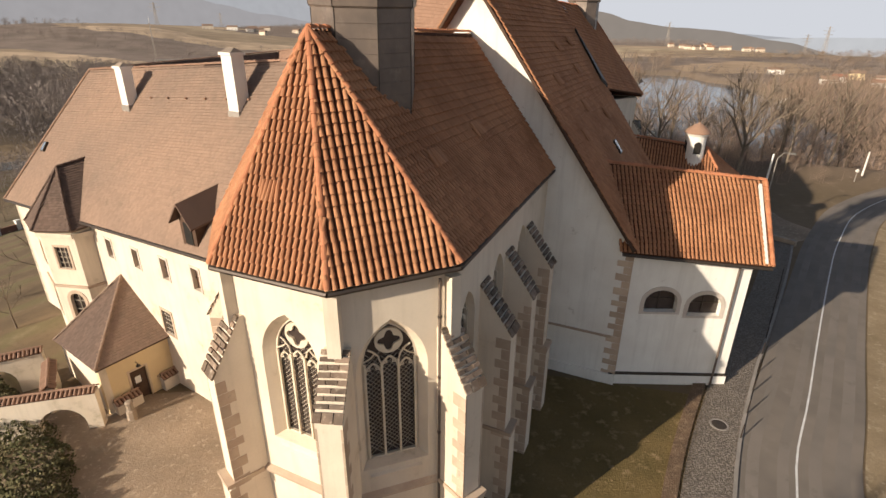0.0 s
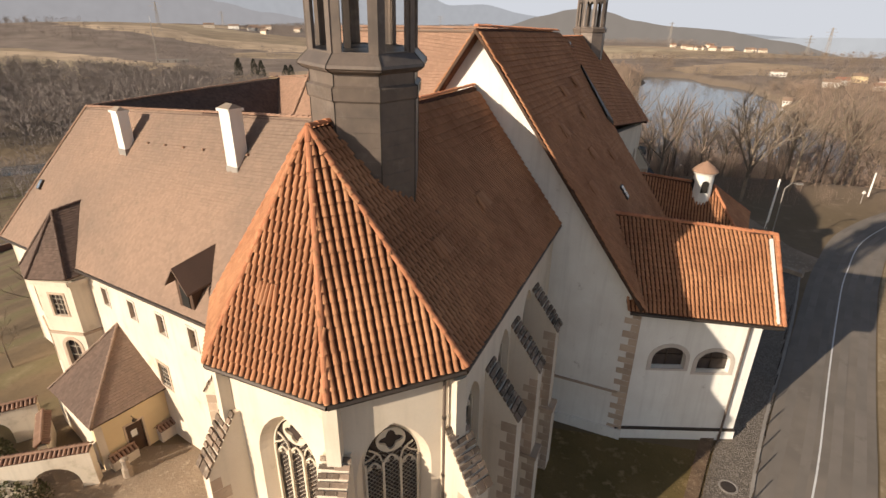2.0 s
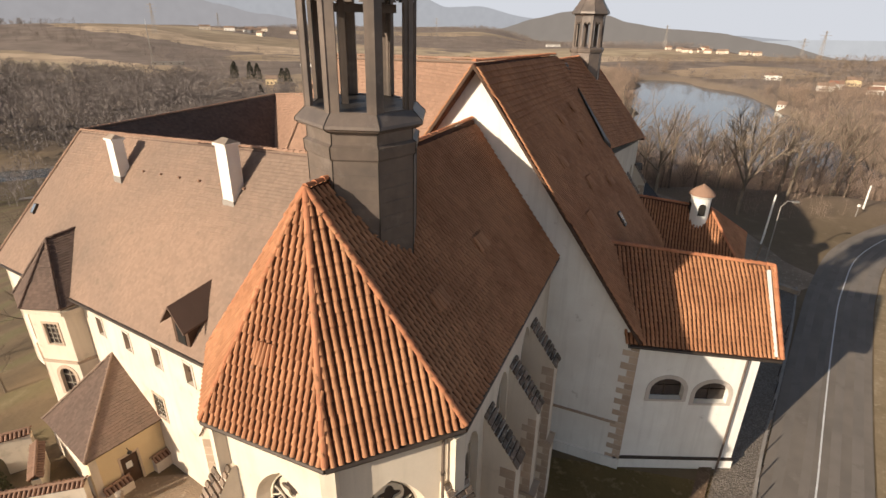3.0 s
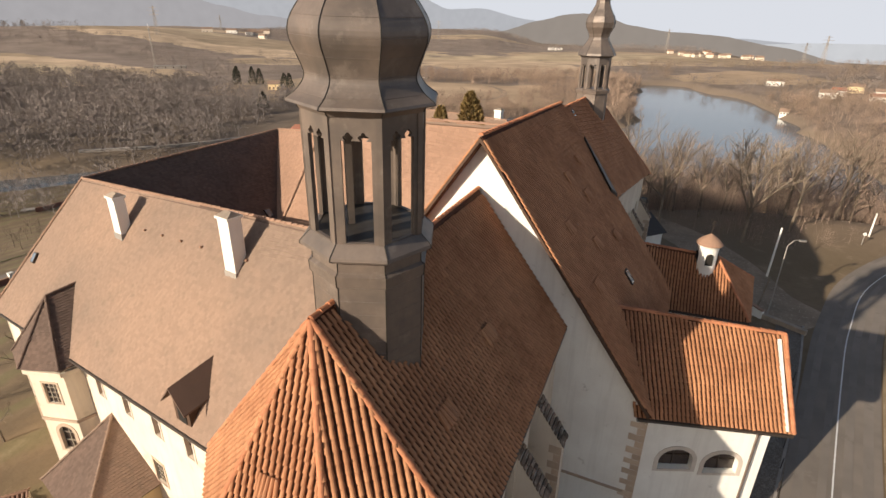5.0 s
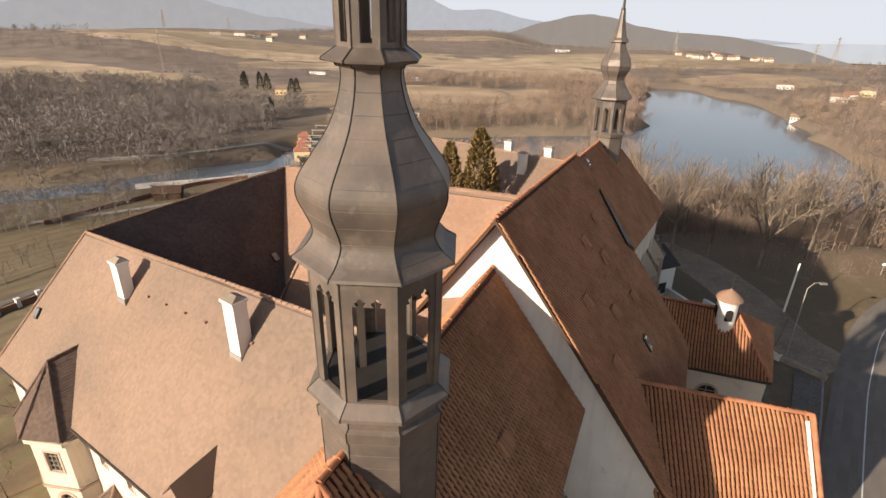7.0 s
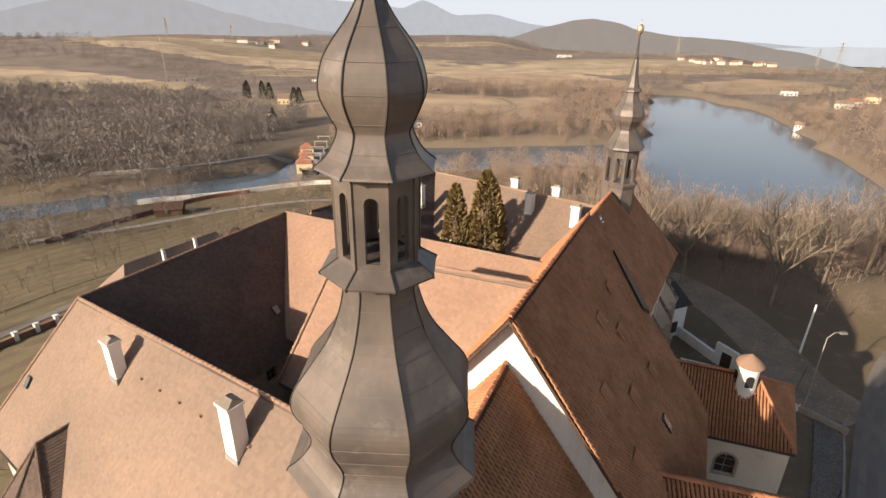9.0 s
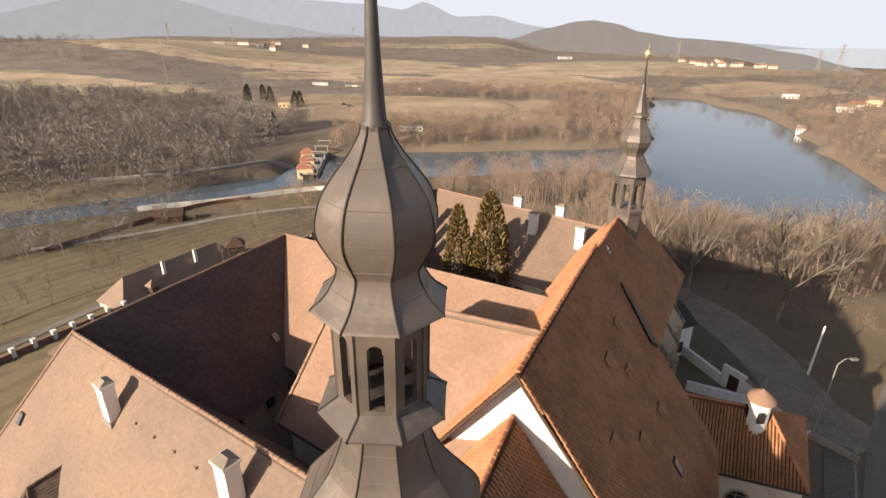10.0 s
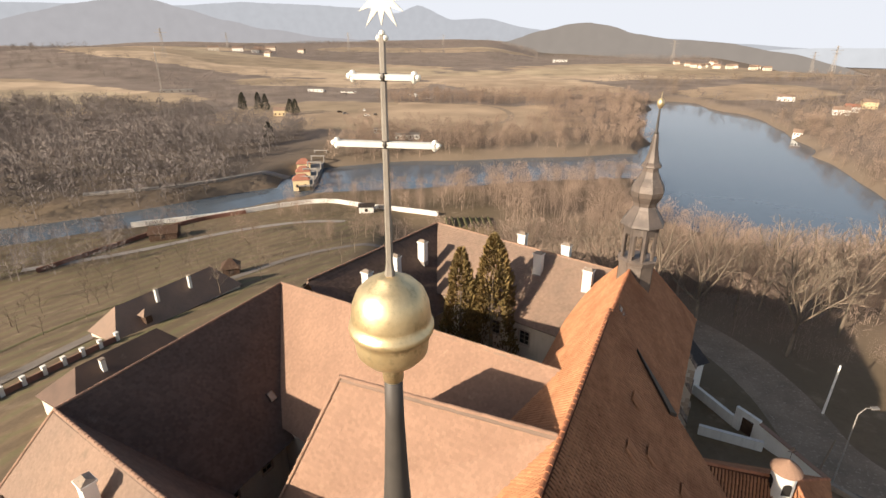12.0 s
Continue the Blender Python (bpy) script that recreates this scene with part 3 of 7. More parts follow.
buttress(L(-4.6, 1.95), bis(-22.5), 1.05, 0.78, 10.0, 8.2, -1.2, church, 1)
buttress(L(-4.6, -1.95), bis(22.5), 1.4, 0.78, 9.75, 8.4, -1.2, church, 2)
buttress(L(-2.15, -4.4), bis(67.5), 1.15, 0.78, 9.9, 8.2, -1.2, church, 3)
for k, u in enumerate((1.0, 4.0, 7.2)):
    buttress(L(u, -4.3 + 0.035 * u), -VX, 1.25, 0.75, 9.95, 8.2, -1.2, church, 5 + k)
for k, u in enumerate((-2.15,)):
    buttress(L(u, 4.4), bis(-67.5), 1.1, 0.78, 9.9, 8.2, -1.2, church, 9)
# narrow corner strips between the buttresses and the eaves
for p, a in ((c1, -22.5), (c2, 22.5), (c3, 67.5), (c0, -67.5)):
    d = bis(a)
    sd = Z.cross(d)
    part("corner_strip", MB().obox(Vector((p.x, p.y, 9.3)) - d * 0.2 - sd * 0.2, d * 0.46, sd * 0.4, Z * 2.34), M_PLASTER, church)
# downpipe with its brackets
dp_ = c2 + (c3 - c2) * 0.89 + face_of(c2, c3)[2] * 0.13
pipe = part("downpipe", MB().tube(dp_ - Z * 0.5, dp_ + Z * 11.6, 0.05, n=8), M_PIPE, church)
for k in range(5):
    part("bracket", MB().lathe([(0.07, 1.5 + 2.2 * k), (0.07, 1.58 + 2.2 * k)], 8, Vector((dp_.x, dp_.y, 0))), M_GUTTER, pipe)

# nave
gt = L(10.0, 0.3, 20.45)
nr = L(24.9, 0.35, 20.12)
slope([L(10.35, -8.6, 8.23), L(24.9, -8.6, 8.06), nr, gt], "barrel", church, "nave_roof", seed=11)
slope([L(24.9, 9.2, 8.0), L(10.35, 9.2, 8.0), gt, nr], "barrel", church, "nave_roof", seed=12)
ridge_caps(gt + Z * 0.05, nr + Z * 0.05, church, 0.115)
g0, g1 = L(10.55, 8.8), L(10.75, -8.55)
gl = (g1 - g0).length
wall("gable_wall", g0, g1, -0.4, 8, M_WHITE, church, [], 0.6, outline=[(0, -0.4), (gl, -0.4), (gl, 8.2), (8.5, 20.25), (0, 8.2)])
wall("wall", L(10.75, -8.55), L(24.8, -8.55), -0.6, 7.8, M_PLASTER, church, [], 0.6)
wall("gable_wall", L(24.7, -8.55), L(24.7, 8.6), 0, 8, M_PLASTER, church, [], 0.5, outline=[(0, -0.5), (17.1, -0.5), (17.1, 8.0), (8.9, 19.85), (0, 7.9)])
# verge boards of the gable
for a, b in ((gt, L(10.35, -8.95, 7.75)), (gt, L(10.35, 9.2, 8.0))):
    part("verge", MB().obox(a - UX * 0.08 - Z * 0.22, (b - a) * (0.955 if b.x > 5 else 0.985), UX * 0.1, Z * 0.2), M_WOOD, church)
# quoins of the nave corner
rng = random.Random(4)
z, k = 0.2, 0
while z < 7.8:
    h = rng.uniform(0.32, 0.42)
    ln = 0.75 if k % 2 else 0.4
    o, ex, n = face_of(g0, g1)
    part("quoin", MB().obox(Vector(g1) - ex * ln - n * 0.05 + Z * z, ex * (ln + 0.006), n * 0.056, Z * (h - 0.015)), M_QUOIN, church)
    z += h
    k += 1
# western part with the second turret
r2a, r2b = L(24.6, 0.3, 19.75), L(36.0, 0.1, 19.6)
slope([L(24.75, -4.15, 14.2), L(41.5, -5.0, 12.1), r2b, r2a], "barrel", church, "west_roof", seed=13)
slope([L(41.6, -5.05, 11.95), L(41.6, 5.0, 11.9), r2b], "barrel", church, "west_roof", seed=14)
slope([L(41.6, 5.0, 11.9), L(24.7, 5.0, 12.1), r2a, r2b], "barrel", church, "west_roof", seed=15)
ridge_caps(r2a + Z * 0.05, r2b + Z * 0.05, church, 0.11)
ridge_caps(L(41.6, -5.05, 12.0), r2b + Z * 0.06, church, 0.14)
# added dark plate, a wedge that widens down to the corner between nave and west roof
vt, va, vb, vc = L(24.72, -1.45, 17.93), L(24.28, -2.75, 16.17), L(23.95, -3.75, 14.82), L(24.62, -4.15, 14.28)
vm = L(24.72, -2.9, 15.98)
vz = Z * 0.24
part("lead_valley", MB().prism([vt, va, vm], vz).prism([va, vb, vc, vm], vz), M_SEAM, church, "dark wedge in the roof valley")
wall("wall", L(24.9, -3.6), L(41.2, -4.6), -0.6, 13.3, M_PLASTER, church, [arch("lancet", x, 5.5, 1.3, 4.5) for x in (6.4, 10.4, 14.1)], 0.6, slope=-1.5)
for x in (6.4, 10.4, 14.1):
    tracery_window(L(24.9, -3.6), L(41.2, -4.6), x, 5.5, 1.3, 4.5, church, 0.3, False, 2)
wall("wall", L(41.2, -4.55), L(41.2, 4.6), -0.6, 11.9, M_PLASTER, church, [], 0.6)
wall("wall", L(41.2, 4.6), L(27.8, 4.6), -0.6, 11.9, M_PLASTER, church, [], 0.6)
for k, u in enumerate((29.6, 33.2, 37.0, 41.0)):
    buttress(L(u, -3.6 - (u - 24.9) * 0.0613), -VX, 1.2, 0.75, 9.6, 7.9, -0.6, church, 30 + k)


# roof vents: small humps of tile
def vent(p0, pe, pr, tu, ts, parent, w=0.9, ln=0.6):
    """A swept hump on a slope: eave corner p0, along pe, up pr; at tu and ts of those."""
    p0, pe, pr = Vector(p0), Vector(pe), Vector(pr)
    ex = (pe - p0).normalized()
    nrm = (pe - p0).cross(pr - p0).normalized()
    if nrm.z < 0:
        nrm = -nrm
    ey = nrm.cross(ex)
    if ey.z < 0:
        ey = -ey
    c = p0 + (pe - p0) * tu + (pr - p0) * ts
    mb = MB()
    n = 5
    for i in range(n):
        x = (i - (n - 1) / 2) * w / n
        hgt = 0.15 * math.cos(x / w * 2.6) + 0.045
        a, b = c + ex * x + nrm * hgt, c + ex * x * 0.9 + ey * ln + nrm * 0.07
        d = (b - a)
        sd = ex * (w / n * 0.52)
        vs = []
        for q, f in ((a, 1.0), (b, 0.8)):
            vs += [q + sd * math.cos(math.pi * j / 5) * f + nrm * 0.08 * math.sin(math.pi * j / 5) for j in range(6)]
        mb.add(vs, [(j, j + 1, 7 + j, 6 + j) for j in range(5)])
    v = part("roof_vent", mb, M_TILE, parent)
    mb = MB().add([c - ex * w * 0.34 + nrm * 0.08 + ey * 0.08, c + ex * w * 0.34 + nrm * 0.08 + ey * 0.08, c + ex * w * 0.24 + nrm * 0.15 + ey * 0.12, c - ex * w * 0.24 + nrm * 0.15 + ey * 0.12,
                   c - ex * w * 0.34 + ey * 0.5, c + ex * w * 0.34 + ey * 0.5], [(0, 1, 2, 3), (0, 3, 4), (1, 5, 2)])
    # mouth takes the darkened bed colour as its shade
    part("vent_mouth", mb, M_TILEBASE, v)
    return v


vent(e2, e1, apex, 0.40, 0.31, church, 0.7)
vent(e3, e4, apex, 0.17, 0.36, church)
vent(e3, e4, apex, 0.50, 0.40, church)
ns0, ns1 = L(10.35, -8.95, 7.75), L(24.9, -8.95, 7.58)
for tu, ts in ((0.24, 0.60), (0.51, 0.72), (0.61, 0.62), (0.41, 0.48), (0.75, 0.74), (0.19, 0.40), (0.67, 0.42)):
    vent(ns0, ns1, gt, tu, ts, church, 0.9, 0.7)


def skylight(p0, pe, pr, tu, ts, parent, w=0.6, h=0.9):
    p0, pe, pr = Vector(p0), Vector(pe), Vector(pr)
    ex = (pe - p0).normalized()
    nrm = (pe - p0).cross(pr - p0).normalized()
    if nrm.z < 0:
        nrm = -nrm
    ey = nrm.cross(ex)
    if ey.z < 0:
        ey = -ey
    c = p0 + (pe - p0) * tu + (pr - p0) * ts
    f = part("skylight", MB().obox(c, ex * w, ey * h, nrm * 0.16), M_GUTTER, parent, "small metal-framed roof light")
    part("pane", MB().obox(c + ex * 0.06 + ey * 0.06 + nrm * 0.162, ex * (w - 0.12), ey * (h - 0.12), nrm * 0.01), M_SKYGLASS, f, "glass reflecting the sky")


M_SKYGLASS = mat("roof_light_glass", (0.30, 0.34, 0.38), (0.26, 0.30, 0.34), 0.12, 0.6, 3, 10, 0.02)
skylight(ns0, ns1, gt, 0.51, 0.28, church)
skylight(L(27.7, -4.95, 12.1), L(41.6, -4.95, 11.9), r2a, 0.10, 0.86, church, 0.6, 1.0)


# ---------- turrets ----------
def ogee(pts, n=3):
    """A smooth run of (radius, height) through pts."""
    P = [Vector(p) for p in pts]
    out = []
    for k in range(len(P) - 1):
        p, a, b, q = P[max(k - 1, 0)], P[k], P[k + 1], P[min(k + 2, len(P) - 1)]
        for i in range(n):
            t = i / n
            v = 0.5 * (2 * a + (b - p) * t + (2 * p - 5 * a + 4 * b - q) * t * t + (3 * a - p - 3 * b + q) * t ** 3)
            out.append((v.x, v.y))
    return out + [tuple(P[-1])]



def turret(name, label, c, zs, turn, profile_low, lantern, profile_mid, lantern2, profile_top, pole, gold, cross, k=1.0, lean=(0.0, 0.0)):
    """An octagonal ridge turret of sheet metal: shaft, open lantern, bulb, small lantern, onion, pole, ball and cross."""
    c = Vector(c)
    t = thing(name, label, "church turret")

    def shell(nm, prof, lab="", seams=True):
        ob = part(nm, MB().lathe([(r * k, zs + (z - zs)) for r, z in prof], 8, Vector((c.x, c.y, 0)), turn), M_METAL, t, lab)
        if seams:
            for i in range(8):
                a = turn + 2 * math.pi * i / 8
                mb = MB()
                for (ra, za), (rb, zb) in zip(prof, prof[1:]):
                    mb.tube(Vector((c.x + ra * k * math.cos(a), c.y + ra * k * math.sin(a), za)), Vector((c.x + rb * k * math.cos(a), c.y + rb * k * math.sin(a), zb)), 0.013 * k + 0.003, n=5, caps=False)
                part("seam", mb, M_SEAM, ob)
            # horizontal sheet laps
            mb = MB()
            last = prof[0][1]
            for (ra, za), (rb, zb) in zip(prof, prof[1:]):
                while zb - last > 0.40 and zb > za:
                    last += 0.40
                    f = min(1.0, max(0.0, (last - za) / (zb - za)))
                    r, z = (ra + (rb - ra) * f) * k, za + (zb - za) * f
                    mb.lathe([(r + 0.003, z - 0.010), (r + 0.010, z - 0.002), (r + 0.003, z + 0.005)], 8, Vector((c.x, c.y, 0)), turn, False)
            if mb.v:
                part("lapped_sheet", mb, M_METAL, ob, kind="stuff")
        return ob

    def open_stage(zb, zt, r, post, head):
        ap = r * math.cos(math.pi / 8)
        for i in range(8):
            a = turn + 2 * math.pi * (i + 0.5) / 8
            n = Vector((math.cos(a), math.sin(a), 0))
            ex = Z.cross(n)
            hw = r * math.sin(math.pi / 8)
            o = Vector((c.x, c.y, 0)) + n * ap
            if hw > 0.4:
                hole_w = hw * 2 - post * 2
                def trefoil(cx, z0_, r):
                    lobes = ((0.95, 0.0, -0.5, 1.9), (0.0, 0.95, 0.3, 2.84), (-0.95, 0.0, 1.2, 3.64))
                    return [(cx - r * 0.9, z0_), (cx + r * 0.9, z0_)] + [(cx + r * (a_ + 0.75 * math.cos(t0 + (t1 - t0) * j / 5)), z0_ + r * (1.1 + b_ + 0.75 * math.sin(t0 + (t1 - t0) * j / 5))) for a_, b_, t0, t1 in lobes for j in range(6)]
                zh = zt - head - 0.10
                tr_, tl_ = (trefoil(s * hole_w * 0.25, zh, hole_w * 0.10) for s in (1, -1))
                holes = [[(-hole_w / 2, zb + 0.06), (hole_w / 2, zb + 0.06), (hole_w / 2, zh)] + tr_[1:] + [tr_[0]] + tl_[1:] + [tl_[0]] + [(-hole_w / 2, zh)]]
            else:
                holes = [arch("round", 0, zb + 0.12, hw * 0.85, zt - zb - head - 0.12, 8)]
            out = [(-hw, zb), (hw, zb), (hw, zt), (-hw, zt)]
            pl = part("lantern_panel", MB().plate([out, *holes], o, ex, Z, n, 0.10), M_METAL, t)
            part("corner_post", MB().obox(o + ex * (hw - post * 0.55) - n * 0.12 + Z * zb, ex * post * 0.6, n * 0.15, Z * (zt - zb)), M_METAL, pl)
        if r > 0.9:
            # timber bell frame inside the open stage
            for dx, dy in ((0.28, 0.1), (-0.3, -0.05)):
                part("frame_post", MB().box((c.x + dx * r, c.y + dy * r, zb), 0.17, 0.17, (zt - zb) * 0.86, turn), M_METAL, t)
            part("frame_beam", MB().box((c.x, c.y + 0.03, zb + (zt - zb) * 0.72), r * 1.25, 0.20, 0.20, 0.15), M_METAL, t)
        part("lantern_floor", MB().lathe([(r * 0.98, zb - 0.05), (r * 0.98, zb + 0.04)], 8, Vector((c.x, c.y, 0)), turn), M_SEAM, t)

    shell("shaft", profile_low)
    open_stage(*lantern)
    shell("bulb", profile_mid)
    if lantern2:
        open_stage(*lantern2)
        shell("onion", profile_top)
    pr = part("pole", MB().lathe(pole, 12, Vector((c.x, c.y, 0))), M_POLE, t, smooth=True)
    part("gilded_ball", MB().lathe(gold, 28, Vector((c.x, c.y, 0))), M_GOLD, t, "gilded hollow ball with a raised band", smooth=True)
    if cross:
        cross(t, c)
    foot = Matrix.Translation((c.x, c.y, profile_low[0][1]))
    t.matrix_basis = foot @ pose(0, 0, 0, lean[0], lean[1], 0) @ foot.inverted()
    return t


SPX, SPY = -2.55, 17.27


def patriarch_cross(t, c):
    ax = Vector((1.0, -0.06, 0)).normalized()
    ay = Vector((0.06, 1.0, 0))
    def bar(p, a, w, h):
        return MB().obox(p - a * w / 2 - ay * 0.018 - Z * h / 2, a * w, ay * 0.036, Z * h)
    part("cross_shaft", MB().lathe([(0.035, 33.52), (0.03, 33.6), (0.021, 33.66), (0.016, 34.9)], 6, Vector((c.x, c.y, 0))), M_SILVER, t)
    def bud(mb, p, d, s):
        for q in (p + d * s, p + Z * s * 0.8, p - Z * s * 0.8) if abs(d.z) < 0.5 else (p + d * s, p + ax * s * 0.8, p - ax * s * 0.8):
            mb.lathe([(0.001, -0.018), (0.012, -0.012), (0.017, 0), (0.012, 0.012), (0.001, 0.018)], 8, q)
    for zc, w in ((34.36, 0.52), (34.70, 0.31)):
        p = Vector((c.x, c.y, zc))
        mb = bar(p, ax, w, 0.028)
        for s in (-1, 1):
            bud(mb, p + ax * s * w / 2, ax * s, 0.018)
        part("cross_arm", mb, M_WHITEGILT, t, "pale weathered metal cross arm with trefoil ends")
        part("rivet", MB().lathe([(0.02, zc - 0.02), (0.024, zc), (0.02, zc + 0.02)], 8, Vector((c.x, c.y, 0))), M_SEAM, t)
    mb = MB()
    bud(mb, Vector((c.x, c.y, 34.88)), Z, 0.02)
    part("cross_finial", mb, M_WHITEGILT, t)
    # star: twelve flat rays
    zc, mb = 35.06, MB()
    pts = []
    for i in range(24):
        r = (0.15 if i % 4 == 0 else 0.125) if i % 2 == 0 else 0.06
        pts.append((r * math.cos(math.pi * i / 12), r * math.sin(math.pi * i / 12)))
    mb.plate([pts], Vector((c.x, c.y - 0.01, zc)), ax, Z, -ay, 0.02)
    part("star", mb, M_WHITEGILT, t, "many-rayed pale gilt star")


turret("ridge_turret", "tall brown sheet-metal ridge turret with onion domes, gilded ball and cross", (SPX, SPY, 0), 0.0, radians(21.5),
       [(1.58, 15.2), (1.58, 18.78), (1.64, 18.83), (1.66, 19.14), (1.55, 19.2), (1.55, 19.5), (1.74, 19.58), (1.85, 19.66), (1.83, 19.74), (1.55, 20.0)],
       (19.97, 23.18, 1.53, 0.24, 0.53),
       [(1.57, 23.08), (1.63, 23.20), (1.87, 23.26)] + ogee([(1.84, 23.32), (1.61, 23.47), (1.44, 23.67), (1.38, 23.83), (1.41, 23.99), (1.51, 24.25), (1.63, 24.55), (1.65, 24.82), (1.54, 25.1), (1.25, 25.5), (0.90, 26.0), (0.70, 26.5), (0.62, 26.85), (0.615, 27.0), (0.62, 27.08)]) + [(0.70, 27.10), (0.72, 27.16), (0.96, 27.20), (0.97, 27.24), (0.66, 27.44)],
       (27.40, 28.85, 0.66, 0.10, 0.28),
       [(0.68, 28.78), (0.71, 28.86), (0.93, 28.89)] + ogee([(0.91, 28.92), (0.74, 29.06), (0.61, 29.26), (0.56, 29.4), (0.57, 29.48), (0.66, 29.65), (0.75, 29.85), (0.77, 30.02), (0.74, 30.2), (0.67, 30.4), (0.54, 30.6), (0.34, 30.85), (0.20, 31.08), (0.17, 31.2)]),
       [(0.15, 31.1), (0.17, 31.16), (0.17, 31.22), (0.135, 31.26), (0.115, 31.5), (0.085, 32.0), (0.065, 32.5), (0.06, 32.9)],
       [(0.068, 32.82), (0.07, 32.944), (0.108, 32.972), (0.18, 33.001), (0.225, 33.057), (0.236, 33.152), (0.236, 33.2), (0.261, 33.209), (0.266, 33.233), (0.261, 33.257), (0.243, 33.267), (0.245, 33.314), (0.236, 33.39), (0.207, 33.466), (0.153, 33.523), (0.09, 33.551), (0.081, 33.566), (0.045, 33.58)],
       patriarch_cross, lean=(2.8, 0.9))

S2 = L(33.2, -0.15, 0)
turret("ridge_turret", "slender sheet-metal ridge turret with a bulb and small gilded ball", S2, 0.0, radians(65 + 22.5),
       [(1.22, 17.4), (1.22, 20.0), (1.32, 20.05), (1.36, 20.3), (1.18, 20.4)],
       (20.35, 22.75, 1.15, 0.17, 0.55),
       [(1.2, 22.7), (1.25, 22.8), (1.48, 22.85), (1.44, 23.0), (1.10, 23.5), (0.82, 23.95), (0.74, 24.15), (0.80, 24.4), (1.05, 24.85), (1.12, 25.2), (1.02, 25.6), (0.70, 26.1), (0.52, 26.5), (0.50, 26.75), (0.68, 26.82), (0.66, 26.92), (0.48, 27.1), (0.28, 27.9), (0.17, 28.8), (0.13, 29.0)],
       None, None,
       [(0.16, 28.95), (0.16, 29.05), (0.10, 29.1), (0.05, 30.55)],
       [(0.05, 30.5), (0.15, 30.6), (0.22, 30.75), (0.23, 30.9), (0.18, 31.05), (0.06, 31.15), (0.02, 31.2), (0.015, 31.5)],
       None)


# ---------- annex beside the nave ----------
annex = thing("annex", "low cream annex with an orange barrel-tiled roof and two arched windows", "building")
a0, a1, a2 = Vector((9.0, 23.72, 0)), Vector((15.5, 23.62, 0)), Vector((17.1, 29.6, 0))
rl, rr = Vector((7.9, 27.9, 11.5)), Vector((16.55, 26.1, 10.95))
el, er = Vector((8.75, 23.3, 8.1)), Vector((16.0, 22.95, 7.55))
br, bl = Vector((17.8, 29.9, 7.5)), Vector((10.0, 31.5, 8.0))
slope([el, er, rr, rl], "barrel", annex, "roof", seed=21)
slope([br, bl, rl, rr], "barrel", annex, "roof", seed=22)
ridge_caps(rl + Z * 0.06, rr + Z * 0.06, annex, 0.14)
ridge_caps(er + Z * 0.05, rr + Z * 0.05, annex, 0.12)
gutter(el - Z * 0.12, er - Z * 0.12, annex)
vx = (el - er).normalized()
vn = vx.cross(er - rr).normalized() if vx.cross(er - rr).z > 0 else -vx.cross(er - rr).normalized()
part("verge_fillet", MB().obox(er + vx * 0.28 + (rr - er) * 0.02, (rr - er) * 0.93, vx * 0.12, vn * 0.15), M_WHITE, annex, "white mortar fillet along the roof's edge")
wall("wall", a0, a1, -0.6, 7.75, M_WHITE, annex, [arch("segment", 2.25, 4.55, 1.7, 1.3), arch("segment", 4.55, 4.35, 1.7, 1.3)], 0.55, slope=-0.25)
al = (a2 - a1).length
wall("gable_wall", a1, a2, -0.6, 7.4, M_WHITE, annex, [], 0.5, outline=[(0, -0.6), (al, -0.6), (al, 7.4), (2.75, 10.7), (0, 7.4)])


def plain_window(p0, p1, kind, x, z, w, h, parent, surround=0.14, bars=(1, 2), depth=0.16, material=None, sub="window", bar=None, pane=None):
    """A window in an opening: stone surround, recessed dark glass, glazing bars."""
    o, ex, n = face_of(p0, p1)
    grow = arch(kind, x, z - surround * 0.6, w + 2 * surround, h + surround * 1.6)
    hole = arch(kind, x, z, w - 0.02, h - 0.01)
    f = part(sub, MB().plate([grow, hole], o + n * 0.03, ex, Z, n, 0.034), material or M_QUOIN, parent)
    part("pane", MB().plate([arch(kind, x, z - 0.02, w + 0.04, h + 0.04)], o - n * depth, ex, Z, n, 0.03), pane or M_GLASS, f, "dark glass" if pane is None else "brown wooden casement")
    for i in range(1, bars[0] + 1):
        part("glazing_bar", MB().obox(o - n * depth + ex * (x - w / 2 + w * i / (bars[0] + 1) - 0.02) + Z * z, ex * 0.04, n * 0.05, Z * h * 0.97), bar or M_LEAD, f)
    for i in range(1, bars[1] + 1):
        part("glazing_bar", MB().obox(o - n * depth + ex * (x - w / 2) + Z * (z + h * i / (bars[1] + 1) - 0.02), ex * w, n * 0.045, Z * 0.04), bar or M_LEAD, f)
    return f


for x, z in ((2.25, 4.55), (4.55, 4.35)):
    plain_window(a0, a1, "segment", x, z, 1.7, 1.3, annex, 0.2, (1, 1), 0.35, M_SURROUND, bar=M_GUTTER)
o, ex, n = face_of(a0, a1)
part("plinth", MB().obox(o + ex * 0.1 - Z * 0.6, ex * 6.45, n * 0.12, Z * 1.25), M_WHITE, annex)
part("drip_course", MB().obox(o + ex * 0.1 + Z * 0.65, ex * 6.45, n * 0.17, Z * 0.08), M_GUTTER, annex)
dp = o + ex * 5.75 + n * 0.19
part("downpipe", MB().tube(dp + Z * 0.0, dp + Z * 7.3, 0.055, n=8), M_PIPE, annex)
go, gex, gn = face_of(g0, g1)
part("plinth", MB().obox(go + gex * 9 - Z * 0.6, gex * (gl - 9), gn * 0.12, Z * 1.25), M_WHITE, church)
part("drip_course", MB().obox(go + gex * 9 + Z * 2.95, gex * (gl - 9.5), gn * 0.12, Z * 0.09), M_QUOIN, church)

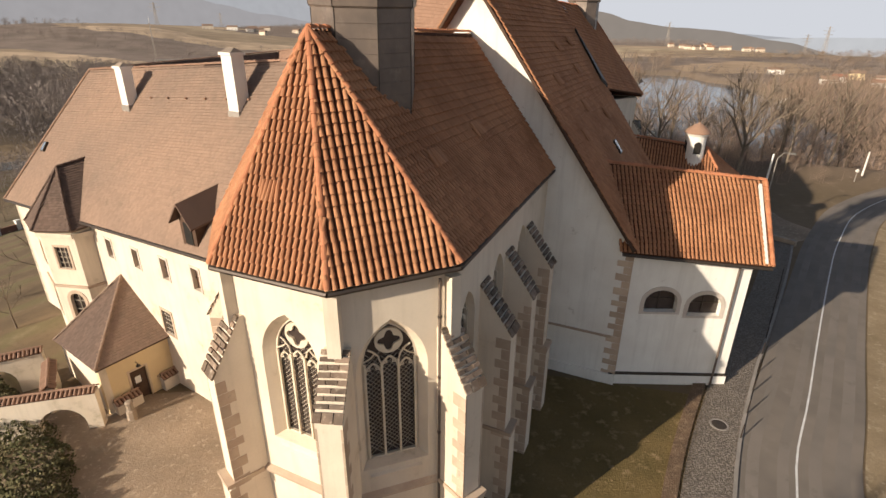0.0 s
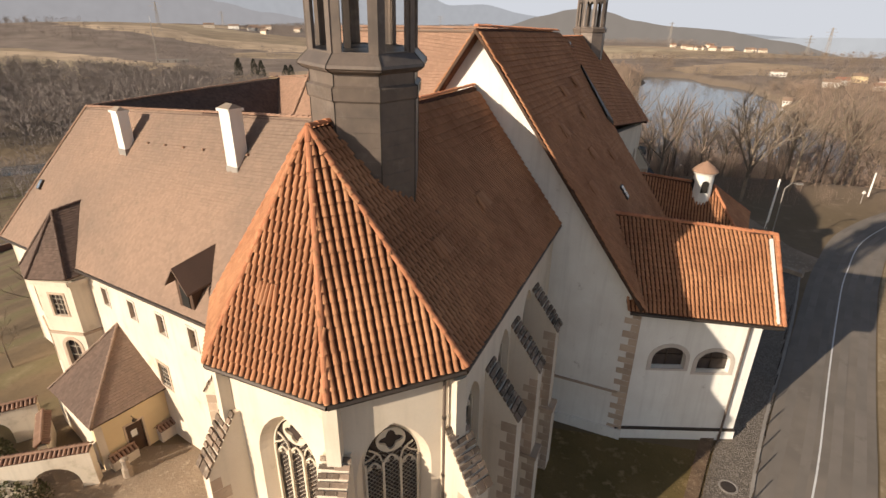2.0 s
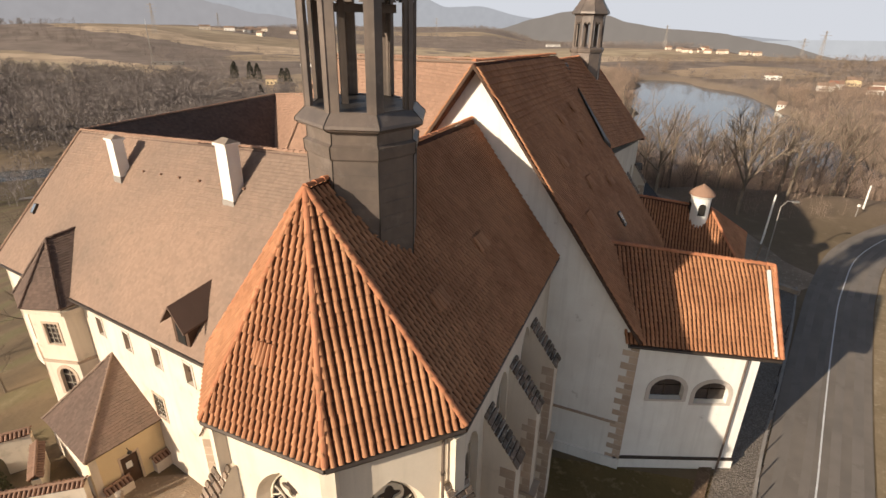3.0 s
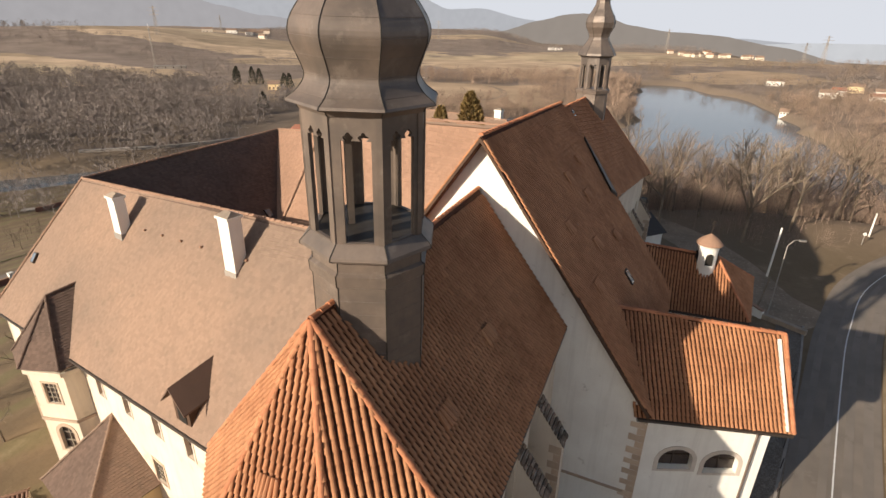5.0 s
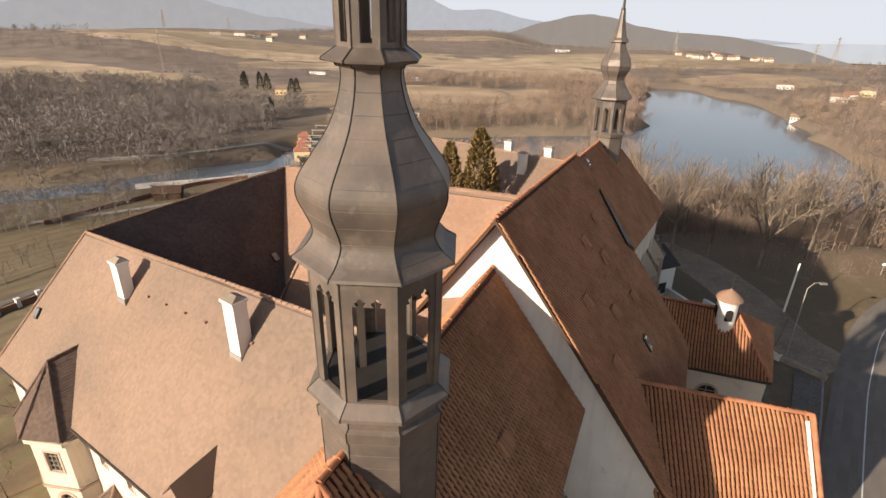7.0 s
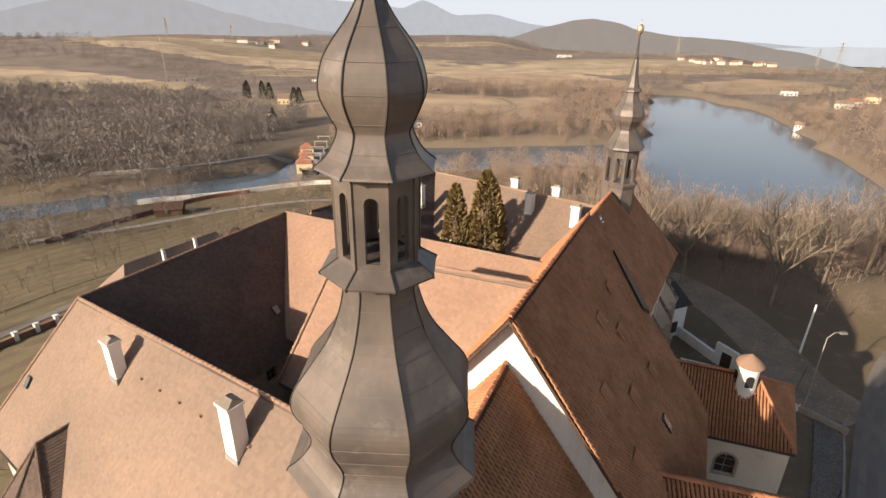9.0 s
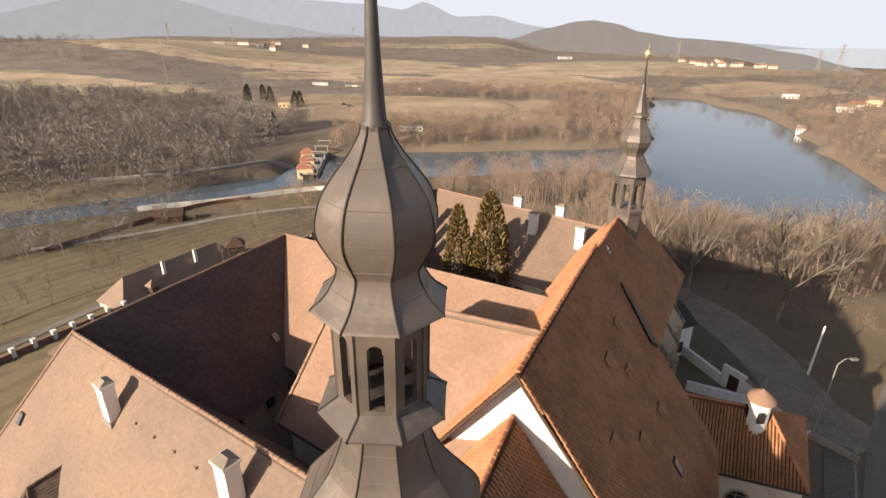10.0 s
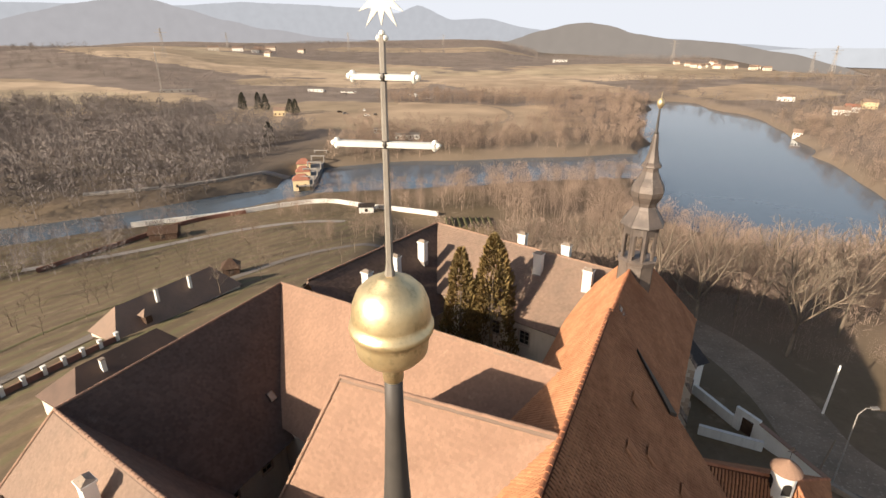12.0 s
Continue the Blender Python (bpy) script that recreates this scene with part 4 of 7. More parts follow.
# ---------- chapel with the cupola ----------
chapel = thing("chapel", "small cream chapel with a hipped tile roof and a white cupola", "chapel")
lf, rf, rb, lb = Vector((14.3, 35.4, 7.2)), Vector((19.9, 33.85, 7.0)), Vector((23.5, 40.2, 7.2)), Vector((13.5, 42.5, 7.2))
cl, cr = Vector((12.3, 37.9, 11.1)), Vector((18.6, 37.1, 10.3))
slope([lf, rf, cr, cl], "barrel", chapel, "roof", seed=31)
slope([rf, rb, cr], "barrel", chapel, "roof", seed=32)
slope([rb, lb, cl, cr], "barrel", chapel, "roof", seed=33)
for a, b in ((rf, cr), (rb, cr), (cl, cr)):
    ridge_caps(a + Z * 0.05, b + Z * 0.05, chapel, 0.12)
inn = lambda p, q: Vector((p.x + (q.x - p.x) * 0.05, p.y + (q.y - p.y) * 0.05, 0))
mid = (lf + rf + rb + lb) / 4
cw = [inn(p, mid) for p in (lf, rf, rb, lb)]
for a, b in ((0, 1), (1, 2), (2, 3)):
    wall("wall", cw[a], cw[b], -1.0, 7.1, M_PLASTER, chapel, [arch("round", 2.2, 4.2, 1.2, 1.7)] if a == 0 else [], 0.4)
plain_window(cw[0], cw[1], "round", 2.2, 4.2, 1.2, 1.7, chapel, 0.14, (1, 2), 0.25)
gutter(lf - Z * 0.1, rf - Z * 0.1, chapel)
CU = Vector((17.75, 36.95, 0))
cup = part("cupola", MB().lathe([(0.66, 9.0), (0.66, 11.2), (0.74, 11.25), (0.79, 11.38), (0.72, 11.42)], 20, CU), M_WHITE, chapel, "round white lantern cupola")
part("cupola_roof", MB().lathe([(0.86, 11.38), (0.85, 11.45), (0.64, 11.68), (0.34, 11.92), (0.1, 12.06), (0.04, 12.12)], 20, CU), M_PLAIN2, cup, "rounded tile cap")
for ang in (-100, -10, 80, 170):
    d = Vector((math.cos(radians(ang)), math.sin(radians(ang)), 0))
    q = Z.cross(d)
    # no hole: a near-black plate paints the shaded inside
    part("opening", MB().plate([arch("round", 0, 10.0, 0.46, 0.85)], CU + d * 0.668, q, Z, d, 0.06), M_DARK, cup, "near-black arched plate, painted shade of an opening")
mb = MB().tube(CU + Z * 12.1, CU + Z * 13.1, 0.02, n=6)
mb.obox(CU + Vector((-0.24, -0.015, 12.72)), (0.48, 0, 0), (0, 0.03, 0), (0, 0, 0.04))
mb.obox(CU + Vector((-0.15, -0.015, 12.9)), (0.30, 0, 0), (0, 0.03, 0), (0, 0, 0.04))
part("cupola_cross", mb, M_GUTTER, cup)

# ---------- convent ----------
A0, DW, NW = Vector((-6.65, 25.0, 0)), Vector((-0.826, 0.563, 0)).normalized(), Vector((-0.563, -0.826, 0)).normalized()


def W(a, p, z=None):
    """A point of the east wing: a along its ridge from the church, p out towards the yard."""
    if z is None:
        z = (16.7 - 0.07 * a) if p == 0 else (8.95 - 0.083 * a)
    return A0 + DW * a + NW * p + Z * z


wing = thing("convent_wing", "long cream convent wing with a steep weathered brown tile roof", "building")
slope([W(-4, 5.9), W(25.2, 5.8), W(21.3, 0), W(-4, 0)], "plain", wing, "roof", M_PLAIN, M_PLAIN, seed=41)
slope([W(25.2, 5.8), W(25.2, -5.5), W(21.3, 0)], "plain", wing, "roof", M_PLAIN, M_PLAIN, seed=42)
# court side of the same roof, its shade put into a darker tile colour
slope([W(25.2, -5.5), W(-4, -5.9), W(-4, 0), W(21.3, 0)], "plain", wing, "roof", M_OLD_SHADE, M_OLD_SHADE, seed=43, step=(0.3, 0.25))
ridge_caps(W(-4, 0) + Z * 0.05, W(21.3, 0) + Z * 0.05, wing, 0.105, material=M_PLAIN2)
ridge_caps(W(25.2, 5.8) + Z * 0.05, W(21.3, 0) + Z * 0.05, wing, 0.10, material=M_PLAIN2)
gutter(W(-4, 5.95) - Z * 0.08, W(25.2, 5.85) - Z * 0.08, wing)
HOLES = [(11.2, 5.95, 0.62, 1.1), (8.25, 6.1, 0.62, 1.1), (5.35, 6.25, 0.62, 1.15), (2.5, 6.5, 0.62, 1.15)]
w0, w1 = W(24.8, 5.45, 0), W(-4, 5.45, 0)
wl = (w1 - w0).length
hol = [arch("rect", 24.8 - a, z, w, h) for a, z, w, h in HOLES] + [arch("rect", 24.8 - 6.3, 2.6, 0.95, 1.45)] + [arch("rect", 24.8 - a, 5.0, 0.62, 1.1) for a in (19.5, 22.0)]
wall("wall", w0, w1, -1.3, 6.8, M_PLASTER, wing, hol, 0.6, slope=2.4)
for a, z, w, h in HOLES:
    plain_window(w0, w1, "rect", 24.8 - a, z, w, h, wing, 0.12, (1, 1), 0.2, M_SURROUND, bar=M_WOOD, pane=M_CURTAIN)
plain_window(w0, w1, "rect", 24.8 - 6.3, 2.6, 0.95, 1.45, wing, 0.14, (3, 4), 0.12)
for a in (19.5, 22.0):
    plain_window(w0, w1, "rect", 24.8 - a, 5.0, 0.62, 1.1, wing, 0.12, (1, 2), 0.2)
wall("wall", W(24.8, -5.2, 0), W(24.8, 5.45, 0), -1.3, 6.7, M_PLASTER, wing, [], 0.5)


def chimney(base, top, w, d, yaw, parent_label="white rendered chimney rising from a tiled roof", seed=0):
    t = thing("chimney", parent_label, "chimney", group="roof chimneys")
    base = Vector(base)
    h = top - base.z
    body = part("flue", MB().box(base - Z * 0.8, w, d, h + 0.8, yaw), M_WHITE, t)
    part("collar", MB().box(base + Z * (h - 0.02), w + 0.14, d + 0.14, 0.12, yaw), M_WHITE, t)
    cap = MB()
    a, b = Vector((math.cos(yaw), math.sin(yaw), 0)) * (w / 2 + 0.05), Vector((-math.sin(yaw), math.cos(yaw), 0)) * (d / 2 + 0.05)
    c = base + Z * (h + 0.1)
    cap.add([c - a - b, c + a - b, c + a + b, c - a + b, c - a * 0.55 + Z * 0.2, c + a * 0.55 + Z * 0.2], [(0, 1, 5, 4), (2, 3, 4, 5), (1, 2, 5), (3, 0, 4), (3, 2, 1, 0)])
    part("cap", cap, M_STONE, t)
    part("flashing", MB().box(base - Z * 0.75, w + 0.08, d + 0.08, 0.36, yaw), M_CONCRETE, t)
    return t


yw = math.atan2(DW.y, DW.x)
chimney(W(13.5, 1.5, 14.2), 15.85, 0.75, 0.6, yw)
chimney(W(3.0, 1.45, 14.8), 16.95, 0.78, 0.66, yw)
# dormer
dm = part("dormer", MB().prism([W(2.45, 5.7, 8.6), W(1.3, 5.7, 8.7), W(1.3, 5.7, 10.35), W(1.87, 5.7, 10.95), W(2.45, 5.7, 10.3)], -NW * 2.8), M_WOOD, wing, "boarded roof dormer with a small gabled roof")
for aa in (2.75, 1.0):
    pts = [W(1.87, 6.05, 11.05), W(aa, 6.05, 10.05), W(aa, 3.4, 10.45), W(1.87, 3.1, 11.6)]
    part("dormer_roof", MB().prism(pts, Z * 0.09), M_OLD_SHADE, dm)
# flat near-black plate for the shaded inside of the dormer
part("dormer_opening", MB().plate([arch("rect", 0, 0, 0.6, 1.0)], W(1.87, 5.73, 9.15), -DW, Z, NW, 0.03), M_DARK, dm)
# snow guards and vents along the roof
for a in range(2, 14):
    part("roof_hook", MB().box(W(a * 0.92 + 0.5, 5.3, 9.45 - 0.083 * a + 0.18), 0.2, 0.08, 0.07, yw), M_GUTTER, wing)
for a in range(1, 9):
    part("vent_tile", MB().box(W(a * 1.8 + 0.6, 1.3, 15.05 - 0.07 * a * 1.8), 0.14, 0.12, 0.09, yw), M_PLAIN2, wing)
skylight(W(25.2, 5.8), W(20, 5.8, 7.29), W(21.3, 0), 0.18, 0.38, wing, 0.5, 0.7)

# polygonal stair tower
tower = thing("stair_tower", "polygonal cream stair tower with a dark tiled hip roof", "tower")
ta, tb, tcn, td = Vector((-25.1, 28.9, 7.3)), Vector((-23.4, 27.1, 7.38)), Vector((-20.95, 26.8, 7.5)), Vector((-19.6, 28.3, 7.75))
t1, t2 = Vector((-23.0, 29.85, 10.35)), Vector((-21.5, 31.7, 10.75))
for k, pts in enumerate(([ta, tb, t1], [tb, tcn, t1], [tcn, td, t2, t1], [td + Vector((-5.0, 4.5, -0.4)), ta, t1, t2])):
    slope(pts, "plain", tower, "roof", M_OLD_SHADE, M_OLD_SHADE, seed=50 + k)
for a, b in ((tb, t1), (tcn, t1), (ta, t1), (t1, t2)):
    ridge_caps(a + Z * 0.04, b + Z * 0.04, tower, 0.09, material=M_OLD_SHADE)
tm = Vector((-22.2, 29.6, 0))
tw = [Vector((p.x, p.y, 0)) + (tm - Vector((p.x, p.y, 0))).normalized() * 0.35 for p in (ta, tb, tcn, td)]
for k in range(3):
    ln = (tw[k + 1] - tw[k]).length
    hs = [] if k == 2 else [arch("rect", ln * 0.52, 5.0, 0.85 if k == 1 else 0.5, 1.35), arch("round", ln * 0.55, 1.6, 0.95 if k == 1 else 0.5, 1.75)]
    wall("wall", tw[k], tw[k + 1], -1.5, 7.4, M_PLASTER, tower, hs, 0.4)
    if hs:
        plain_window(tw[k], tw[k + 1], "rect", ln * 0.52, 5.0, 0.85 if k == 1 else 0.5, 1.35, tower, 0.12, (2, 3), 0.12)
        plain_window(tw[k], tw[k + 1], "round", ln * 0.55, 1.6, 0.95 if k == 1 else 0.5, 1.75, tower, 0.2, (1, 2), 0.2)
    oo, xx, nn = face_of(tw[k], tw[k + 1])
    part("string_course", MB().obox(oo + Z * 3.75 - xx * 0.04, xx * (ln + 0.08), nn * 0.09, Z * 0.16), M_QUOIN, tower)
    part("cornice", MB().obox(oo + Z * 7.0 - xx * 0.08, xx * (ln + 0.16), nn * 0.22, Z * 0.26), M_PLASTER, tower)

# gatehouse
gate = thing("gatehouse", "small ochre gatehouse with a hipped brown tile roof", "gatehouse")
gA, gB, gC, gH, gD = Vector((-22.6, 25.3, 1.3)), Vector((-17.4, 21.15, 2.25)), Vector((-15.05, 24.4, 2.4)), Vector((-18.5, 26.5, 4.95)), Vector((-20.5, 28.6, 1.6))
for k, pts in enumerate(([gA, gB, gH], [gB, gC, gH], [gD, gA, gH])):
    slope(pts, "plain", gate, "roof", M_OLD_SHADE if k != 1 else M_PLAIN, M_OLD_SHADE, seed=60 + k)
for a in (gA, gB, gC):
    ridge_caps(a + Z * 0.04, gH + Z * 0.04, gate, 0.08, material=M_PLAIN)
gm = Vector((-18.8, 24.9, 0))
gw = [Vector((p.x, p.y, 0)) + (gm - Vector((p.x, p.y, 0))).normalized() * 0.35 for p in (gA, gB, gC)]
wall("wall", gw[0], gw[1], -1.3, 1.25, M_PLASTER, gate, [], 0.35, slope=0.85)
gln = (gw[2] - gw[1]).length
wall("wall", gw[1], gw[2], -1.3, 2.1, M_OCHRE, gate, [arch("rect", 1.75, -0.85, 0.85, 2.0)], 0.35, slope=0.12)
oo, xx, nn = face_of(gw[1], gw[2])
dr = part("door", MB().obox(oo + xx * 1.33 - nn * 0.15 - Z * 0.85, xx * 0.84, nn * 0.06, Z * 1.99), M_WOOD, gate, "dark brown wooden door with a pinned notice")
part("notice", MB().obox(oo + xx * 1.55 - nn * 0.088 + Z * 0.25, xx * 0.3, nn * 0.004, Z * 0.42), M_WHITE, dr)
part("door_frame", MB().plate([arch("rect", 1.75, -0.85, 1.05, 2.1), arch("rect", 1.75, -0.86, 0.85, 2.0)], oo + nn * 0.03, xx, Z, nn, 0.035), M_QUOIN, dr)
lamp = thing("wall_lamp", "small dark lamp over the gatehouse door", "lamp")
part("bracket", MB().tube(oo + xx * 1.75 + Z * 1.6, oo + xx * 1.75 + nn * 0.3 + Z * 1.62, 0.02, n=6), M_GUTTER, lamp)
part("shade", MB().lathe([(0.03, 1.62), (0.13, 1.48), (0.12, 1.46)], 10, oo + xx * 1.75 + nn * 0.3), M_GUTTER, lamp)


def low_wall(p0, p1, z0, z1, th, label, holes=(), coping=True, material=None, seed=1, coping_r=0.30):
    """A garden wall with a saddle of tiles."""
    p0, p1 = Vector((*p0, 0)), Vector((*p1, 0))
    t = thing("garden_wall", label, "wall", kind="structure")
    wall("wall", p0, p1, z0, z1, material or M_PLASTER, t, holes, th)
    if coping:
        ex = (p1 - p0).normalized()
        n = ex.cross(Z)
        for s in (-1, 1):
            m = p0 - n * th / 2 + Z * (z1 + 0.26)
            eo = n * s * coping_r
            slope([m + eo - Z * 0.24, m + (p1 - p0) + eo - Z * 0.24, m + (p1 - p0), m], "barrel", t, "coping", M_PLAIN2, seed=seed, thick=0.05, step=(0.2, 0.30))
        ridge_caps(p0 - n * th / 2 + Z * (z1 + 0.27), p1 - n * th / 2 + Z * (z1 + 0.27), t, 0.085, material=M_PLAIN2)
    return t


gk0, gk1 = (-22.2, 19.3), (-17.35, 20.65)
gkl = math.hypot(gk1[0] - gk0[0], gk1[1] - gk0[1])
low_wall(gk0, gk1, -1.4, 1.35, 0.5, "cream garden wall with an arched gateway and tile coping", [arch("round", gkl - 1.75, -1.38, 2.1, 2.05)])
low_wall((-17.0, 21.4), (-16.3, 22.5), -1.3, -0.15, 0.45, "short cream parapet with tile coping", seed=3)
low_wall((-15.6, 23.5), (-15.0, 24.5), -1.3, -0.05, 0.45, "short cream parapet with tile coping", seed=4)
low_wall((-27.5, 21.5), (-22.6, 24.2), -1.4, 1.2, 0.5, "cream garden wall with an arched gateway and tile coping", [arch("round", 3.2, -1.38, 2.0, 2.1)], seed=5)
low_wall((-22.4, 24.0), (-20.8, 21.6), -1.4, 0.6, 0.4, "cream yard wall with tile coping", seed=6)

# inner ranges round the first court
R1, RC = W(21.3, 0), Vector((-15.9, 52.2, 15.75))
north = thing("convent_wing", "convent range with steep dark brown tile roof along a courtyard", "building")
DN = (RC - R1)
DN.z = 0
DN.normalize()
NI = Vector((DN.y, -DN.x, 0))
NIh = 6.8
# slope turned from the sun: shade painted by the darker tile
slope([R1 + NI * NIh + Z * (7.4 - R1.z) - DN * 0.0, RC + NI * NIh + Z * (7.8 - RC.z), RC, R1], "plain", north, "roof", M_OLD_SHADE, M_OLD_SHADE, seed=71, step=(0.22, 0.2))
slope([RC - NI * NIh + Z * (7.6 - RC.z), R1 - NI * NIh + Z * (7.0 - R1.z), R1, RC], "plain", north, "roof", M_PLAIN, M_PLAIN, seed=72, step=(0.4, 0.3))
ridge_caps(R1 + Z * 0.05, RC + Z * 0.05, north, 0.105, material=M_PLAIN2)
n0, n1 = R1 + NI * 5.5, RC + NI * 5.5
nl = ((n1 - n0) * Vector((1, 1, 0))).length
nh = [arch("rect", 3 + 3.0 * i, 5.4, 0.9, 1.3) for i in range(5)]
wall("wall", n0, n1, -1, 7.4, M_PLASTER, north, nh, 0.4)
for i in range(5):
    plain_window(n0, n1, "rect", 3 + 3.0 * i, 5.4, 0.9, 1.3, north, 0.1, (1, 2), 0.15)
skylight(R1 + NI * NIh + Z * (7.4 - R1.z), RC + NI * NIh + Z * (7.8 - RC.z), R1, 0.62, 0.30, north, 0.6, 0.8)

west = thing("convent_wing", "convent range with an orange-brown tile roof joining the nave", "building")
RW = Vector((4.4, 36.9, 18.0))
DX = (RW - RC)
DX.z = 0
DX.normalize()
NX = Vector((DX.y, -DX.x, 0))
slope([RC + NX * 6 + Z * (8.2 - RC.z), RW + NX * 6 + Z * (9.5 - RW.z), RW, RC], "plain", west, "roof", M_PLAIN2, M_PLAIN, seed=73)
slope([RW - NX * 6 + Z * (9.5 - RW.z), RC - NX * 6 + Z * (8.2 - RC.z), RC, RW], "plain", west, "roof", M_PLAIN2, M_PLAIN, seed=74, step=(0.4, 0.3))
ridge_caps(RC + Z * 0.05, RW + Z * 0.05, west, 0.105, material=M_PLAIN2)
wall("wall", RC + NX * 5.6, RW + NX * 5.6, -1, 8.3, M_PLASTER, west, [], 0.4)

inner = thing("convent_wing", "hipped orange-brown tile roof of an inner range beside the nave", "building")
ia, ib = Vector((-6.9, 33.3, 20.3)), Vector((2.3, 29.6, 20.35))
ic, idd, ie, ig = Vector((-10.7, 32.6, 12.6)), Vector((-0.5, 25.6, 13.0)), Vector((-6.5, 39.0, 12.6)), Vector((4.5, 35.0, 13.0))
slope([ic, idd, ib, ia], "plain", inner, "roof", M_PLAIN2, M_PLAIN, seed=75)
slope([ie, ic, ia], "plain", inner, "roof", M_PLAIN2, M_PLAIN, seed=76)
slope([ig, ie, ia, ib], "plain", inner, "roof", M_PLAIN2, M_PLAIN, seed=77, step=(0.4, 0.3))
for a, b in ((ia, ib), (ic, ia), (ie, ia)):
    ridge_caps(a + Z * 0.05, b + Z * 0.05, inner, 0.105, material=M_PLAIN2)
for a, b in ((ic, idd), (ie, ic)):
    wall("wall", a + (b - a) * 0.03 + (ig - ic) * 0.03, b + (a - b) * 0.03 + (ig - ic) * 0.03, -1, 12.5, M_PLASTER, inner, [], 0.4)
gutter(ic - Z * 0.1, idd - Z * 0.1, inner)

# second court
far = thing("convent_wing", "far convent range round a second court with brown tile roofs", "building")
fa, fb, fc = Vector((-13.9, 53.0, 15.6)), Vector((-3.3, 67.8, 15.5)), Vector((13.0, 55.2, 15.5))
d1 = (fb - fa).normalized()
n1_ = Vector((d1.y, -d1.x, 0))
d2 = (fc - fb).normalized()
n2_ = Vector((d2.y, -d2.x, 0))
# inner slope darkened by tile colour for the shade on it
slope([fa + n1_ * 6 - Z * 6, fb + n1_ * 6 - Z * 6, fb, fa], "plain", far, "roof", M_OLD_SHADE, M_OLD_SHADE, seed=81, step=(0.3, 0.25))
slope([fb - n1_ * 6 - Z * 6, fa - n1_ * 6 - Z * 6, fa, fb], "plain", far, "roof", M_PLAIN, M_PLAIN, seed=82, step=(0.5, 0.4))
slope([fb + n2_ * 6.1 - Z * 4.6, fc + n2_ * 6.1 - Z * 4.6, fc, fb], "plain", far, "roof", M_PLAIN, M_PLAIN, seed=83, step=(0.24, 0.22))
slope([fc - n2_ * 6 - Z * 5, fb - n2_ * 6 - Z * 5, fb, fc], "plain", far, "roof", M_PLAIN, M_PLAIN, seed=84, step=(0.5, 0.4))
ridge_caps(fa + Z * 0.05, fb + Z * 0.05, far, 0.105, material=M_PLAIN2)
ridge_caps(fb + Z * 0.05, fc + Z * 0.05, far, 0.105, material=M_PLAIN2)
f0, f1 = fb + n2_ * 5.7, fc + n2_ * 5.7
fl = ((f1 - f0) * Vector((1, 1, 0))).length
wall("wall", f0, f1, -2, 10.9, M_PLASTER, far, [arch("rect", x, 8.6, 1.0, 1.4) for x in (8.5, 11.6, 14.7)], 0.4)
for x in (8.5, 11.6, 14.7):
    plain_window(f0, f1, "rect", x, 8.6, 1.0, 1.4, far, 0.14, (1, 2), 0.15)
wall("wall", fa + n1_ * 5.6, fb + n1_ * 5.6, -2, 9.5, M_PLASTER, far, [], 0.4)
for b_, tp in ((fb + d2 * 18.6 + n2_ * 2.0, 15.8), (fb + d2 * 13.6 + n2_ * 1.8, 16.0), (fb + d2 * 10.2 - n2_ * 1.0, 16.3), (fb + d2 * 15.0 - n2_ * 1.0, 16.3),
               (fa + d1 * 4.6 + n1_ * 2.4, 15.3), (fa + d1 * 8.6 + n1_ * 2.3, 15.4), (fa + d1 * 12.8 + n1_ * 2.2, 15.5)):
    chimney(Vector((b_.x, b_.y, tp - 1.6)), tp, 0.80, 0.62, yw)

# ---------- ground ----------
LAKE = -30.0
HILL = [Vector((0, -60)), Vector((2, 35)), Vector((15, 50)), Vector((40, 60))]


def seg_dist(p, a, b):
    t = max(0.0, min(1.0, (p - a).dot(b - a) / (b - a).length_squared))
    return (p - a - (b - a) * t).length


def smooth(x, a, b):
    t = max(0.0, min(1.0, (x - a) / (b - a)))
    return t * t * (3 - 2 * t)


WATER = [(Vector((172, 345)), Vector((206, 465)), 44.0), (Vector((125, 208)), Vector((155, 305)), 46.0), (Vector((-55, 257)), Vector((100, 287)), 27.0),
         (Vector((208, 470)), Vector((216, 545)), 27.0), (Vector((-120, 195)), Vector((-76, 230)), 12.0), (Vector((-220, 140)), Vector((-120, 195)), 12.0), (Vector((-76, 230)), Vector((-40, 258)), 12.0)]
HILLS = [(-27, 1450, 26, 300), (-9, 1750, 16, 330), (3, 2000, 12, 280), (26, 1500, 14, 320), (-36, 1050, 24, 240)]


# open fields: middle, half-length, half-width, turn in degrees
FIELDS = [(-330, 930, 330, 150, -14), (70, 720, 95, 170, 25), (-50, 430, 140, 75, -8), (-400, 530, 170, 75, -20), (420, 930, 330, 170, 12),
          (-700, 1250, 260, 160, 0), (-60, 1500, 300, 110, 5), (330, 600, 90, 60, 30), (-150, 690, 130, 45, -6)]


def open_field(x, y):
    """1 well inside an open field, 0 at its hedge, below 0 in the woods between."""
    best = -1.0
    for cx, cy, a, b, tn in FIELDS:
        c, s_ = math.cos(radians(tn)), math.sin(radians(tn))
        u, v = ((x - cx) * c + (y - cy) * s_) / a, (-(x - cx) * s_ + (y - cy) * c) / b
        best = max(best, 1.0 - (u ** 4 + v ** 4) ** 0.25)
    return best


